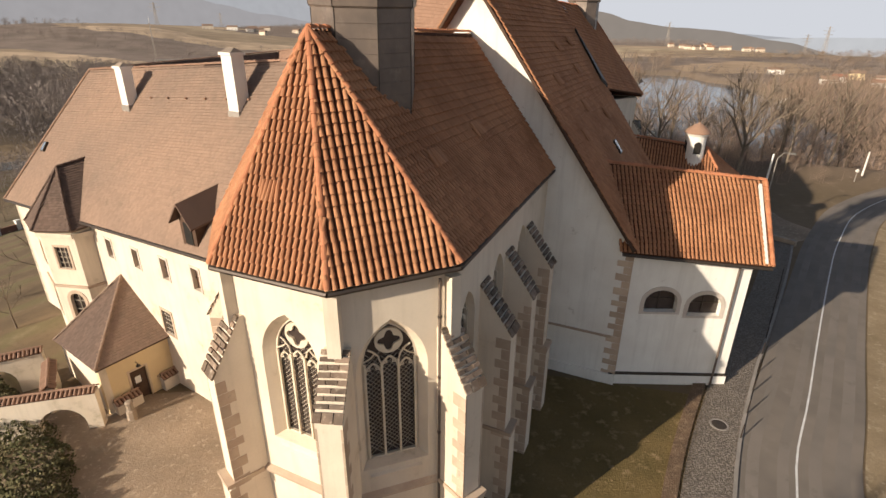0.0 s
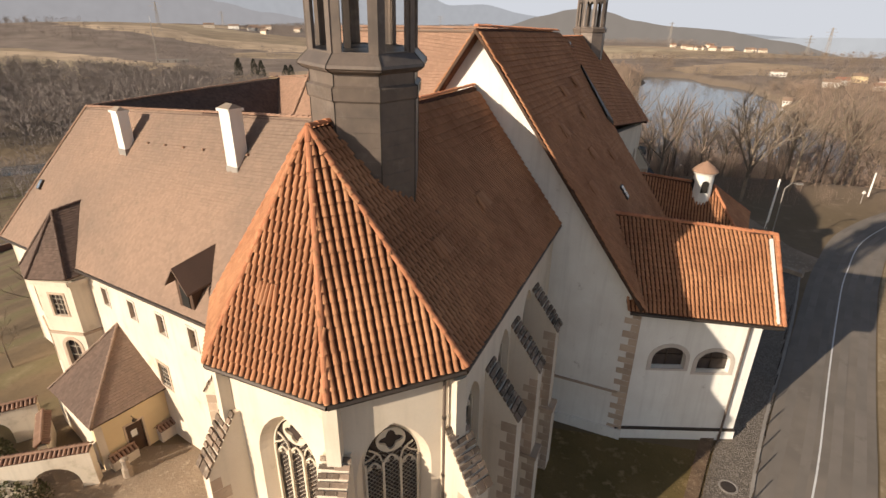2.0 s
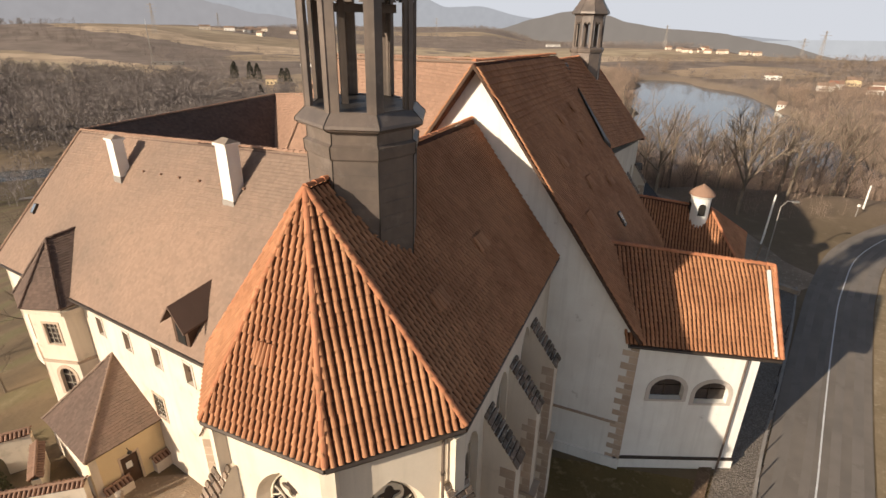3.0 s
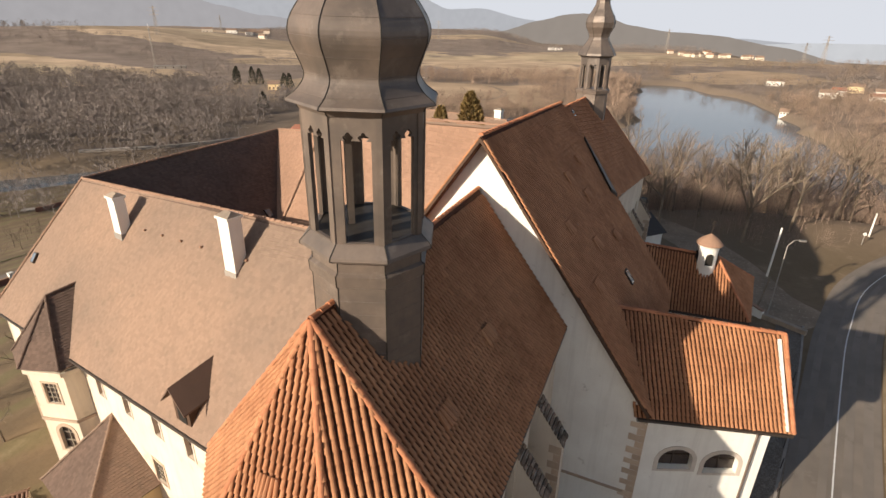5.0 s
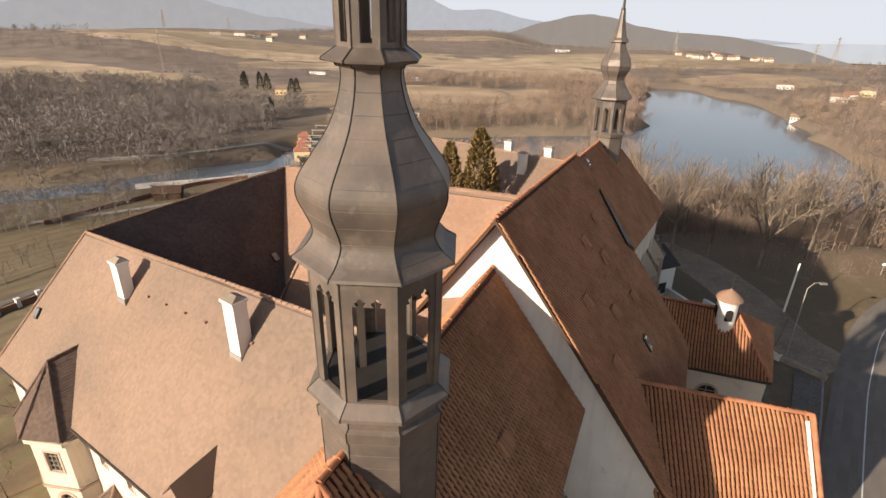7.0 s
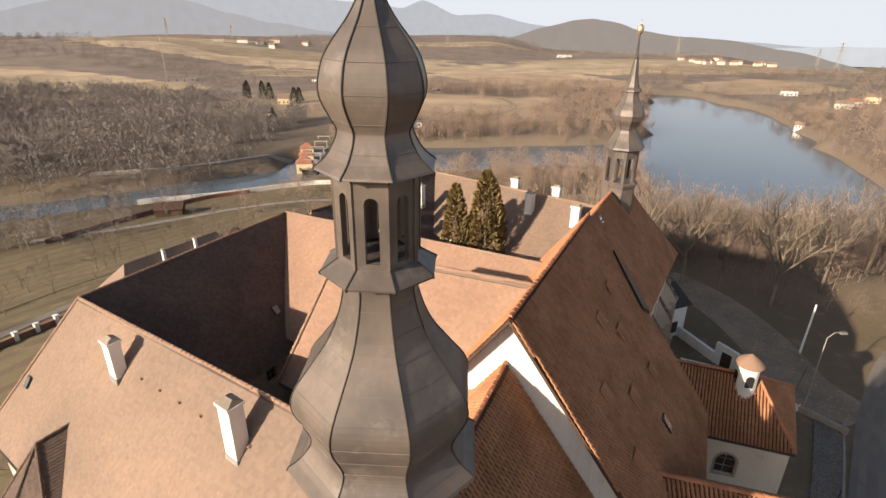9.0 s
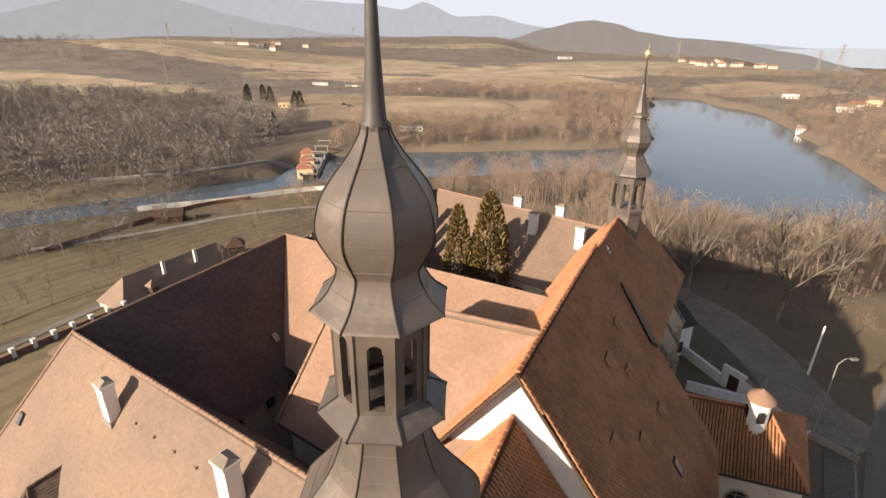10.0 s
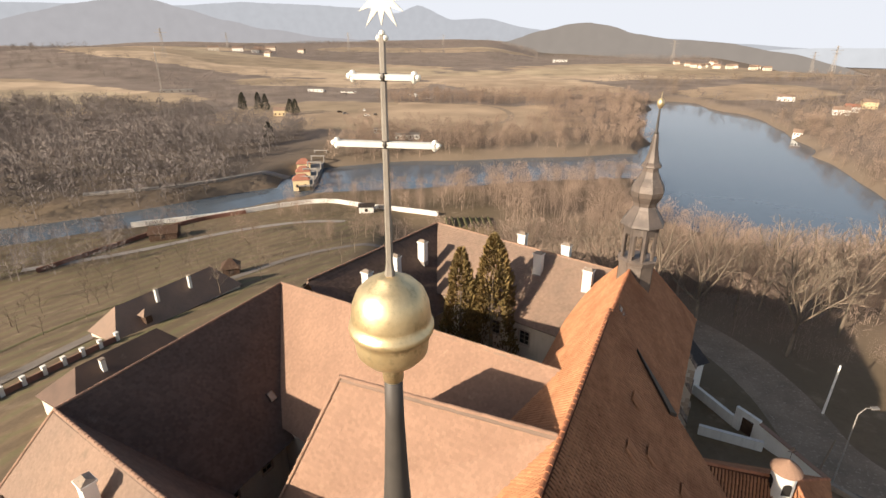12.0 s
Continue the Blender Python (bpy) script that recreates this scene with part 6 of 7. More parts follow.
def twig_wood(name, label, pts, hs, blades, seed, material=None, slim=1.0, wide=1.0, long=1.0):
    """A far wood: trees as trunks with sprays of twigs, all in one mesh."""
    r_ = np.random.RandomState(seed)
    n = len(pts)
    P = np.array(pts)
    H = np.array(hs)[:, None]
    # crowns of a few rounded lobes, filled with short twigs that point up and out
    lob = 5
    la, lt = r_.uniform(0, 2 * np.pi, (n, lob)), r_.uniform(0.38, 0.80, (n, lob))
    lr = 0.17 * slim * np.sqrt(r_.uniform(0.05, 1, (n, lob)))
    pick = r_.randint(0, lob, (n, blades))
    row = np.arange(n)[:, None]
    dirs = r_.normal(0, 1, (n, blades, 3))
    dirs /= np.linalg.norm(dirs, axis=2, keepdims=True)
    rad = 0.19 * slim * r_.uniform(0.25, 1.0, (n, blades)) ** 0.6
    low = r_.uniform(0, 1, (n, blades)) < 0.22
    cz = np.where(low, r_.uniform(0.02, 0.4, (n, blades)), lt[row, pick] + dirs[:, :, 2] * rad * 1.1)
    bx = P[:, None, 0] + H * (lr[row, pick] * np.cos(la[row, pick]) + dirs[:, :, 0] * rad)
    by = P[:, None, 1] + H * (lr[row, pick] * np.sin(la[row, pick]) + dirs[:, :, 1] * rad)
    bz = P[:, None, 2] + H * cz
    ln = r_.uniform(0.05, 0.12, (n, blades)) * long
    up = dirs * 0.8 + r_.normal(0, 0.35, (n, blades, 3)) + np.array([0, 0, 0.7])
    up /= np.linalg.norm(up, axis=2, keepdims=True)
    tx, ty, tz = bx + H * ln * up[:, :, 0], by + H * ln * up[:, :, 1], bz + H * ln * up[:, :, 2]
    ang = r_.uniform(0, 2 * np.pi, (n, blades))
    wd = H * r_.uniform(0.003, 0.0065, (n, blades)) * wide
    px, py = -np.sin(ang) * wd, np.cos(ang) * wd
    V0 = np.stack([np.stack([bx - px, by - py, bz], -1), np.stack([bx + px, by + py, bz + wd * 0.4], -1), np.stack([tx, ty, tz], -1)], 2).reshape(-1, 3)
    F0 = np.arange(len(V0)).reshape(-1, 3)
    # trunks
    k = len(V0)
    tr = []
    tf_ = []
    for i in range(n):
        x, y, z = pts[i]
        w = hs[i] * 0.011
        q = k + len(tr)
        tr += [(x - w, y, z - 0.5), (x + w, y, z - 0.5), (x, y + w, z - 0.5), (x, y, z + hs[i] * 0.85)]
        tf_ += [(q, q + 1, q + 3), (q + 1, q + 2, q + 3), (q + 2, q, q + 3)]
    mb = MB()
    mb.v = V0.tolist() + tr
    mb.f = F0.tolist() + tf_
    o_ = part(name, mb, material or M_TWIG, None, label, "stuff")
    return tagged(o_, category="woods")


rg = random.Random(7)
BIG = "large bare winter tree with pale spreading limbs"
MEDT = "bare brown winter tree in a wood"
plant(GRAND, 37.5, 65.5, 1.3, 40, BIG, "", 0.0)
plant(PROTO[2], 29.0, 71.0, 1.2, 160, BIG, "")
plant(PROTO[3], 24.5, 73.5, 1.15, 10, BIG, "")
plant(PROTO[4], 21.0, 77.0, 1.1, 80, BIG, "")
plant(PROTO[1], 46.0, 69.5, 1.0, 250, BIG, "")
spots = []
tries = 0
while len(spots) < 165 and tries < 9000:
    tries += 1
    x, y = rg.uniform(14, 112), rg.uniform(66, 150)
    if x < 34 and y < 80 - (34 - x) * 0.25:
        continue
    if x > 36 and y < 66 + (x - 36) * 0.42:
        continue
    if (x - 37.5) ** 2 + (y - 66) ** 2 < 70:
        continue
    if any((x - a) ** 2 + (y - b) ** 2 < 11 for a, b in spots):
        continue
    if height(x, y) < LAKE + 2 or (x > 55 and y > 118):
        continue
    spots.append((x, y))
for x, y in spots:
    plant(rg.choice(PROTO), x, y, rg.uniform(0.6, 1.05), rg.uniform(0, 360), MEDT, "trees of the wood by the lake")
twig_wood("woods", "fine twigs of the wood by the lake", [(x, y, height(x, y)) for x, y in spots], [rg.uniform(8.5, 12.5) for p in spots], 520, 41, M_TWIGR, slim=1.35, wide=0.75, long=1.1)
# bare trees below the starting point; their shade lies over lawn, pavement and road
for k, (x, y, s_) in enumerate(((2.0, 3.2, 0.74), (-2.5, -1.0, 0.78), (-10.5, 1.5, 0.62), (0.5, -3.5, 0.70))):
    plant(PROTO[k], x, y, s_, 70 * k, "bare winter tree on the slope below the church", "trees below the church")
# verge trees beyond the road
for x, y, s in ((49, 46, 0.7), (54, 50, 0.8), (60, 52, 0.75), (66, 57, 0.8), (58, 44, 0.75), (47, 39, 0.5), (72, 60, 0.8)):
    plant(rg.choice(PROTO), x, y, s, rg.uniform(0, 360), MEDT, "trees of the wood by the lake")
# orchard
for i in range(16):
    for j in range(7):
        x, y = -100 + i * 6.2 + rg.uniform(-1.5, 1.5) + j * 1.6, 92 + j * 12.5 + i * 1.7 + rg.uniform(-2, 2)
        if rg.random() < 0.25 or x > -12 or (-62 < x < -38 and y < 112):
            continue
        plant(rg.choice(SMALL), x, y, rg.uniform(0.6, 1.05), rg.uniform(0, 360), "small bare orchard tree on rough grass", "orchard trees")
for k in range(70):
    x, y = rg.uniform(-98, -30), rg.uniform(64, 185)
    if (-66 < x < -38 and y < 116) or abs((y - 68.5) - (x + 66) * 1.13) < 6 or height(x, y) < LAKE + 1:
        continue
    plant(rg.choice(SMALL), x, y, rg.uniform(0.7, 1.2), rg.uniform(0, 360), "small bare orchard tree on rough grass", "orchard trees")
for x, y, s in ((-30, 31, 0.9), (-33, 38, 1.1), (-37, 34, 1.0), (-45, 100, 1.5), (-49, 103, 1.3), (-40, 108, 1.3)):
    plant(rg.choice(SMALL), x, y, s, rg.uniform(0, 360), "bare garden tree beside the convent", "garden trees")


def scatter(n, box, keep, seed, hlo, hhi):
    r_ = random.Random(seed)
    pts, hs, k = [], [], 0
    while len(pts) < n and k < n * 30:
        k += 1
        x, y = r_.uniform(box[0], box[1]), r_.uniform(box[2], box[3])
        if not keep(x, y):
            continue
        z = height(x, y)
        if z < LAKE + 0.3:
            continue
        pts.append((x, y, z))
        hs.append(r_.uniform(hlo, hhi))
    return pts, hs


def patch(x, y, s, cut):
    return noise.noise(Vector((x * s, y * s, 11.0))) > cut


p_, h_ = scatter(2500, (-520, -85, 175, 480), lambda x, y: y > 205 + (-85 - x) * -0.35 + 10 and y < 300 + (-x) * 0.62 and x < -95 + (y - 300) * 0.05, 1, 8, 14)
twig_wood("woods", "dense bare brown wood on the far bank", p_, h_, 150, 1, M_TWIGD, wide=3.0, slim=1.3, long=1.2)
p_, h_ = scatter(300, (-260, -92, 90, 190), lambda x, y: 128 + 0.55 * (x + 120) < y < 176 + 0.55 * (x + 120), 21, 4, 9)
twig_wood("woods", "bare brown thicket along the river's near bank", p_, h_, 200, 21, M_TWIGD, slim=1.3, wide=1.8)
p_, h_ = scatter(700, (-8, 118, 92, 250), lambda x, y: y > 98 + abs(x - 20) * 0.2 and not (-10 < x < 16 and 160 < y < 186), 2, 6, 11)
twig_wood("woods", "bare reddish-brown wood sloping down to the lake", p_, h_, 250, 2, M_TWIGR, slim=1.2, wide=1.25, long=1.15)
p_, h_ = scatter(120, (-66, -8, 120, 250), lambda x, y: y > 186 or patch(x, y, 0.05, 0.15), 22, 4, 9)
twig_wood("woods", "scattered bare trees among the gardens by the river", p_, h_, 260, 22, M_TWIGR, slim=1.2, wide=1.25)
p_, h_ = scatter(1400, (88, 330, 70, 420), lambda x, y: x > 104 + (y - 100) * 0.2, 3, 5, 11)
twig_wood("woods", "bare brown wood on the lake's near shore", p_, h_, 130, 3, M_TWIGR, slim=1.4, wide=2.4, long=1.3)
p_, h_ = scatter(950, (-70, 185, 284, 560), lambda x, y: open_field(x, y) < 0.12 and patch(x, y, 0.012, -0.30), 4, 6, 14)
twig_wood("woods", "tall bare trees on the lake's far bank", p_, h_, 120, 4, M_TWIGR, slim=0.9, wide=2.8, long=1.2)
p_, h_ = scatter(330, (-60, 165, 284, 345), lambda x, y: True, 31, 5, 10)
twig_wood("woods", "reddish-brown shore thicket on the lake's far bank", p_, h_, 120, 31, M_TWIGR, slim=1.3, wide=2.4)
p_, h_ = scatter(420, (150, 300, 190, 560), lambda x, y: True, 32, 3, 7)
twig_wood("scrub", "brown scrub along the lake's shore", p_, h_, 90, 32, slim=1.7, wide=3.0)
p_, h_ = scatter(8000, (-1500, 1500, 430, 2300), lambda x, y: open_field(x, y) < (0.02 if patch(x, y, 0.006, 0.12) else -0.06) and patch(x, y, 0.004, -0.32) and abs(x) < y * 0.95, 5, 6, 12)
twig_wood("woods", "belts of bare trees between winter fields", p_, h_, 42, 5, M_TWIG_HAZE, slim=1.6, wide=7.0, long=1.5)
p_, h_ = scatter(2200, (215, 850, 250, 1000), lambda x, y: open_field(x, y) < 0.1 and patch(x, y, 0.010, -0.22), 6, 4, 10)
twig_wood("woods", "bare trees and scrub round the village", p_, h_, 50, 6, M_TWIG, slim=1.5, wide=7.0, long=1.7)
p_, h_ = scatter(460, (38, 80, 30, 66), lambda x, y: x > 40.5 + (y - 30) * 0.75 or (y > 64), 8, 1.0, 3.2)
twig_wood("scrub", "dry brown roadside scrub", p_, h_, 150, 8, M_TWIGR, slim=1.7, wide=1.3)
p_, h_ = scatter(820, (16, 120, 58, 118), lambda x, y: y > 66 + max(0, x - 40) * 0.40 and y > 80 - max(0, x - 18) * 0.7, 14, 1.5, 5.5)
twig_wood("scrub", "tan undergrowth of the wood by the road", p_, h_, 190, 14, M_TWIGR, slim=1.6, wide=1.3)
p_, h_ = scatter(110, (-115, -22, 84, 185), lambda x, y: patch(x, y, 0.05, 0.1), 12, 1.0, 3.0)
twig_wood("scrub", "dry hedge scrub among the orchards", p_, h_, 130, 12, slim=1.6, wide=1.4)


p_, h_ = [], []
r_ = random.Random(61)
for k in range(15):
    for i in range(34):
        x, y = -74 - k * 2.1 + i * 1.05 + r_.uniform(-0.15, 0.15), 84 + k * 3.1 + i * 1.75 + r_.uniform(-0.2, 0.2)
        if r_.random() < 0.12 or x > -46:
            continue
        p_.append((x, y, height(x, y)))
        h_.append(r_.uniform(1.1, 1.9))
twig_wood("vines", "rows of bare pruned vines on the slope", p_, h_, 16, 61, M_TWIG, slim=0.9, wide=3.0, long=1.6)


def foliage_tree(name, label, x, y, z, h, r, seed, material, category="tree", pieces=2600, size=1.0):
    """A dense narrow evergreen: trunk and a crown of many small sprays with an uneven outline."""
    r_ = random.Random(seed)
    t = thing(name, label, category)
    t.location = (x, y, z)
    part("trunk", MB().tube((0, 0, -0.2), (0, 0, h * 0.8), r * 0.1, 0.03, 8), M_BARK, t)
    mb = MB()
    for i in range(pieces):
        f = r_.random() ** 0.8
        a = r_.uniform(0, 2 * math.pi)
        lobe = 1 + 0.16 * math.sin(a * 3 + f * 9 + seed) + 0.10 * math.sin(a * 7 - f * 17)
        rad = r * (1 - f) ** 0.55 * lobe * (0.55 + 0.45 * math.sqrt(r_.random())) * (0.55 + 0.45 * min(1, f * 6 + 0.3))
        p = Vector((rad * math.cos(a), rad * math.sin(a), 0.25 + f * (h - 0.3)))
        d = Vector((math.cos(a) * 0.6, math.sin(a) * 0.6, r_.uniform(0.5, 1.2))).normalized()
        s = r_.uniform(0.16, 0.34) * (h / 9) ** 0.5 * size
        q = d.cross(Vector((r_.uniform(-1, 1), r_.uniform(-1, 1), 0.3))).normalized() * s * 0.45
        mb.add([p - q, p + q, p + d * s + q * 0.3, p + d * s * 1.3], [(0, 1, 2), (0, 2, 3)])
    part("crown", mb, material, t)
    return t


foliage_tree("conifer_tree", "tall narrow golden-green conifer standing in the courtyard", 1.9, 55.0, 3.0, 16.0, 3.1, 1, M_CONIFER, pieces=7000, size=0.72)
foliage_tree("conifer_tree", "narrow golden-green conifer standing in the courtyard", -0.9, 55.4, 3.0, 14.6, 2.4, 2, M_CONIFER, pieces=5200, size=0.72)
for k, (x, y) in enumerate(((-168, 440), (-160, 452), (-152, 446), (-175, 455), (-122, 425), (-128, 432), (-112, 330))):
    foliage_tree("spruce_tree", "dark green spruce among fields", x, y, height(x, y), 14.5 - k * 0.8, 3.4, 20 + k, M_SPRUCE, pieces=900, size=1.9)
# ivy hedge by the yard
hd = thing("hedge", "ragged dark ivy hedge beside the yard", "hedge")
for p, q, hh in (((-28, 24.0), (-18.3, 17.2), 1.5), ((-18.3, 17.2), (-14.5, 11.0), 1.4)):
    mb = MB()
    r_ = random.Random(3)
    for i in range(9000):
        f, a = r_.random(), r_.uniform(0, math.pi)
        c = Vector((p[0] + (q[0] - p[0]) * f, p[1] + (q[1] - p[1]) * f, -1.0))
        w = 1.7 * (1 + 0.25 * noise.noise(Vector((f * 9, 1, hh))))
        rr_ = math.sqrt(r_.random()) ** 0.4
        v = c + Vector((math.cos(a) * w * rr_ * 0.62, math.cos(a) * w * rr_ * 0.78, math.sin(a) * hh * rr_ * (1 + 0.3 * noise.noise(Vector((f * 14, a, 2))))))
        d = Vector((r_.uniform(-1, 1), r_.uniform(-1, 1), r_.uniform(-0.3, 1))).normalized() * r_.uniform(0.05, 0.11)
        e = d.orthogonal().normalized() * d.length * 0.6
        mb.add([v - e, v + d, v + e, v - d], [(0, 1, 2, 3)])
    part("foliage", mb, M_HEDGE, hd)

# ---------- outbuildings and distant houses ----------
def house(label, x, y, w, d, h, roof_h, turn, wall_m, roof_m, group="", z=None, wins=3, hip=0.0, storeys=1):
    """A small house: walls, pitched roof, windows."""
    t = thing("house", label, "house", group=group)
    z = height(x, y) - 0.3 if z is None else z
    t.matrix_basis = Matrix.Translation((x, y, z)) @ pose(0, 0, 0, 0, 0, turn)
    part("wall", MB().box((0, 0, -1.5), w, d, h + 1.5), wall_m, t)
    o_ = 0.35
    a, b = w / 2 + o_, d / 2 + o_
    r = MB().add([(-a, -b, h), (a, -b, h), (a, b, h), (-a, b, h), (-a + hip, 0, h + roof_h), (a - hip, 0, h + roof_h)],
                 [(0, 1, 5, 4), (2, 3, 4, 5), (1, 2, 5), (3, 0, 4), (3, 2, 1, 0)])
    part("roof", r, roof_m, t)
    for s in range(storeys):
        for i in range(wins):
            xx = -w / 2 + w * (i + 0.5) / wins
            part("window", MB().box((xx, -d / 2 - 0.02, 1.0 + 2.8 * s), min(1.1, w / wins * 0.5), 0.06, min(1.3, h * 0.45)), M_GLASS, t)
    return t


house("low cream outbuilding with a hipped brown tile roof", -52, 95.5, 24, 7.5, 3.2, 4.2, 61, M_PLASTER, M_PLAIN, z=-13.5, wins=6, hip=3.2)
ob_ = house("low cream side wing with a hipped brown tile roof", -41.5, 66.0, 15, 8, 4.0, 3.6, 61, M_PLASTER, M_OLD_SHADE, z=-7.2, wins=3, hip=3.0)
for x, y, tp in ((-52.0, 92.0, -5.2), (-49.0, 97.6, -5.3), (-41.6, 63.0, 0.6)):
    t = thing("chimney", "slim white chimney on a low tiled roof", "chimney", group="roof chimneys")
    part("flue", MB().box((x, y, tp - 2.4), 0.5, 0.5, 2.4, 1.06), M_WHITE, t)
    part("cap", MB().box((x, y, tp), 0.62, 0.62, 0.12, 1.06), M_STONE, t)
dmr = thing("dormer", "small hipped dormer on a low brown tiled roof", "dormer")
part("face", MB().box((-52.2, 88.3, -9.4), 1.1, 1.3, 1.4, radians(61)), M_WOOD, dmr)
part("roof", MB().lathe([(1.35, -7.95), (0.05, -6.9)], 4, Vector((-52.2, 88.3, 0)), radians(16)), M_PLAIN, dmr)
house("small brown garden hut with a pyramid roof", -50, 117, 3.4, 3.4, 2.3, 1.8, 20, M_WOOD, M_WOOD, wins=1, hip=1.7)
house("dark wooden shed among orchard trees", -92, 166, 8, 5, 2.6, 2.0, 15, M_WOOD, M_WOOD, wins=1)
house("small white shed by the garden wall", -31, 186, 5, 4, 2.6, 1.0, 5, M_WHITE, M_GUTTER, wins=1)
for k, (x, y, s) in enumerate(((-76, 272, 1.0), (-72, 256, 1.0), (-69, 241, 1.1))):
    house("red-roofed lock keeper's tower by the weir", x, y, 6.5 * s, 5.5 * s, 4.2, 2.4, 12, M_OCHRE, M_REDROOF, "weir towers", -29.5, 2, 2.5, 1)
strip("weir", [(-66, 236), (-70, 270), (-74, 305)], (3.0, 3.0), 0, M_CONCRETE, "grey concrete weir across the river", "weir", th=4, drape=False).location.z = -27.5
for lab, x, y, w, d, h, rh, tn, wm, rm, st in (
        ("cream two-storey house among winter fields", -132, 418, 13, 9, 7, 3, 10, M_OCHRE, M_PLAIN, 2), ("white flat-roofed block among fields", -38, 566, 18, 9, 6, 0.6, 5, M_WHITE, M_CONCRETE, 2),
        ("long white shed among fields", -148, 600, 26, 8, 5, 0.6, -4, M_WHITE, M_CONCRETE, 1), ("long low white shed among fields", -112, 595, 24, 7, 3, 0.6, -4, M_WHITE, M_CONCRETE, 1),
        ("long grey hall among fields", -291, 580, 46, 12, 5, 0.6, 20, M_CONCRETE, M_CONCRETE, 1), ("long white pumping hall by the river", -28, 332, 22, 9, 5, 1.0, 3, M_WHITE, M_CONCRETE, 1),
        ("small white block by the river", -48, 350, 8, 7, 5, 0.5, 3, M_WHITE, M_CONCRETE, 1), ("white villa above the lake", 308, 515, 20, 10, 7, 2.5, -20, M_WHITE, M_PLAIN, 2),
        ("white village house above the lake", 300, 430, 16, 10, 7, 3, -25, M_WHITE, M_PLAIN, 2), ("white village house above the lake", 318, 444, 14, 10, 7, 3, -20, M_WHITE, M_REDROOF, 2),
        ("ochre village house above the lake", 345, 462, 16, 11, 9, 3, -25, M_OCHRE, M_PLAIN, 2), ("white village house above the lake", 352, 440, 18, 10, 6, 3, -30, M_WHITE, M_PLAIN, 2), ("white village house above the lake", 326, 412, 14, 9, 6, 3, -25, M_WHITE, M_REDROOF, 2),
        ("white boat house on the shore", 228, 364, 8, 6, 4, 3, -30, M_WHITE, M_PLAIN, 1), ("white factory on the hillside", 240, 1240, 46, 16, 9, 2, 0, M_WHITE, M_CONCRETE, 2)):
    house(lab, x, y, w * 0.66, d * 0.7, h * 0.62, rh * 0.8, tn, wm, rm, "", None, 4 if w > 15 else 3, 0, 1)
r_ = random.Random(21)
for k in range(16):
    x, y = 415 + r_.uniform(0, 130), 960 + r_.uniform(-40, 130)
    house("pale village house on the far hillside", x, y, r_.uniform(8, 12), 7, 4.5, 3, r_.uniform(-40, 40), M_PLASTER, r_.choice((M_PLAIN, M_PLAIN2)), "far village houses", None, 3, 0, 1)
for k in range(9):
    x, y = -480 + r_.uniform(0, 150), 1150 + r_.uniform(-80, 150)
    house("pale farm house in the valley", x, y, r_.uniform(10, 22), 9, 6, 3.5, r_.uniform(-40, 40), r_.choice((M_WHITE, M_PLASTER)), M_PLAIN, "far farm houses", None, 3, 0, 1)


def pylon(x, y, h):
    t = thing("power_pylon", "grey steel lattice power pylon in the fields", "pylon", group="power pylons")
    z = height(x, y)
    mb = MB()
    w = h * 0.07
    L_ = []
    for sx, sy in ((-1, -1), (1, -1), (1, 1), (-1, 1)):
        mb.tube((x + sx * w, y + sy * w, z), (x + sx * w * 0.12, y + sy * w * 0.12, z + h), 0.22, n=4)
    for i in range(7):
        f0_, f1_ = i / 7, (i + 1) / 7
        a, b = w * (1 - 0.88 * f0_), w * (1 - 0.88 * f1_)
        for s in (-1, 1):
            mb.tube((x - a, y + s * a, z + h * f0_), (x + b, y + s * b, z + h * f1_), 0.14, n=3)
            mb.tube((x + a, y + s * a, z + h * f0_), (x - b, y + s * b, z + h * f1_), 0.14, n=3)
    part("mast", mb, M_CONCRETE, t)
    for f, s in ((0.72, 0.17), (0.84, 0.22), (0.95, 0.13)):
        part("cross_arm", MB().tube((x - h * s, y, z + h * f), (x + h * s, y, z + h * f), 0.3, 0.3, 4), M_CONCRETE, t)


for x, y, h in ((-437, 850, 42), (439, 1120, 44), (-20, 1340, 44), (-600, 1500, 44), (640, 1000, 42), (560, 830, 40), (-260, 1420, 44)):
    pylon(x, y, h)

def parked_car(x, y, turn, paint, word):
    """A small parked car: body, glazed cabin and four wheels."""
    t = thing("car", word + " parked car on the valley floor", "car", group="parked cars")
    t.matrix_basis = Matrix.Translation((x, y, height(x, y) + 0.15)) @ pose(0, 0, 0, 0, 0, turn)
    part("body", MB().prism([(-2.1, -0.85, 0.25), (2.1, -0.85, 0.25), (2.15, -0.85, 0.7), (1.2, -0.85, 0.9), (-2.0, -0.85, 0.95)], (0, 1.7, 0)), paint, t)
    cab = part("cabin", MB().prism([(-1.7, -0.75, 0.9), (1.0, -0.75, 0.9), (0.4, -0.75, 1.45), (-1.4, -0.75, 1.45)], (0, 1.5, 0)), M_GLASS, t)
    part("roof_panel", MB().box((-0.5, 0, 1.452), 1.8, 1.45, 0.05), paint, cab)
    for wx in (-1.3, 1.35):
        for wy in (-0.86, 0.70):
            part("wheel", MB().tube((wx, wy, 0.3), (wx, wy + 0.16, 0.3), 0.32, n=10), M_GUTTER, t)


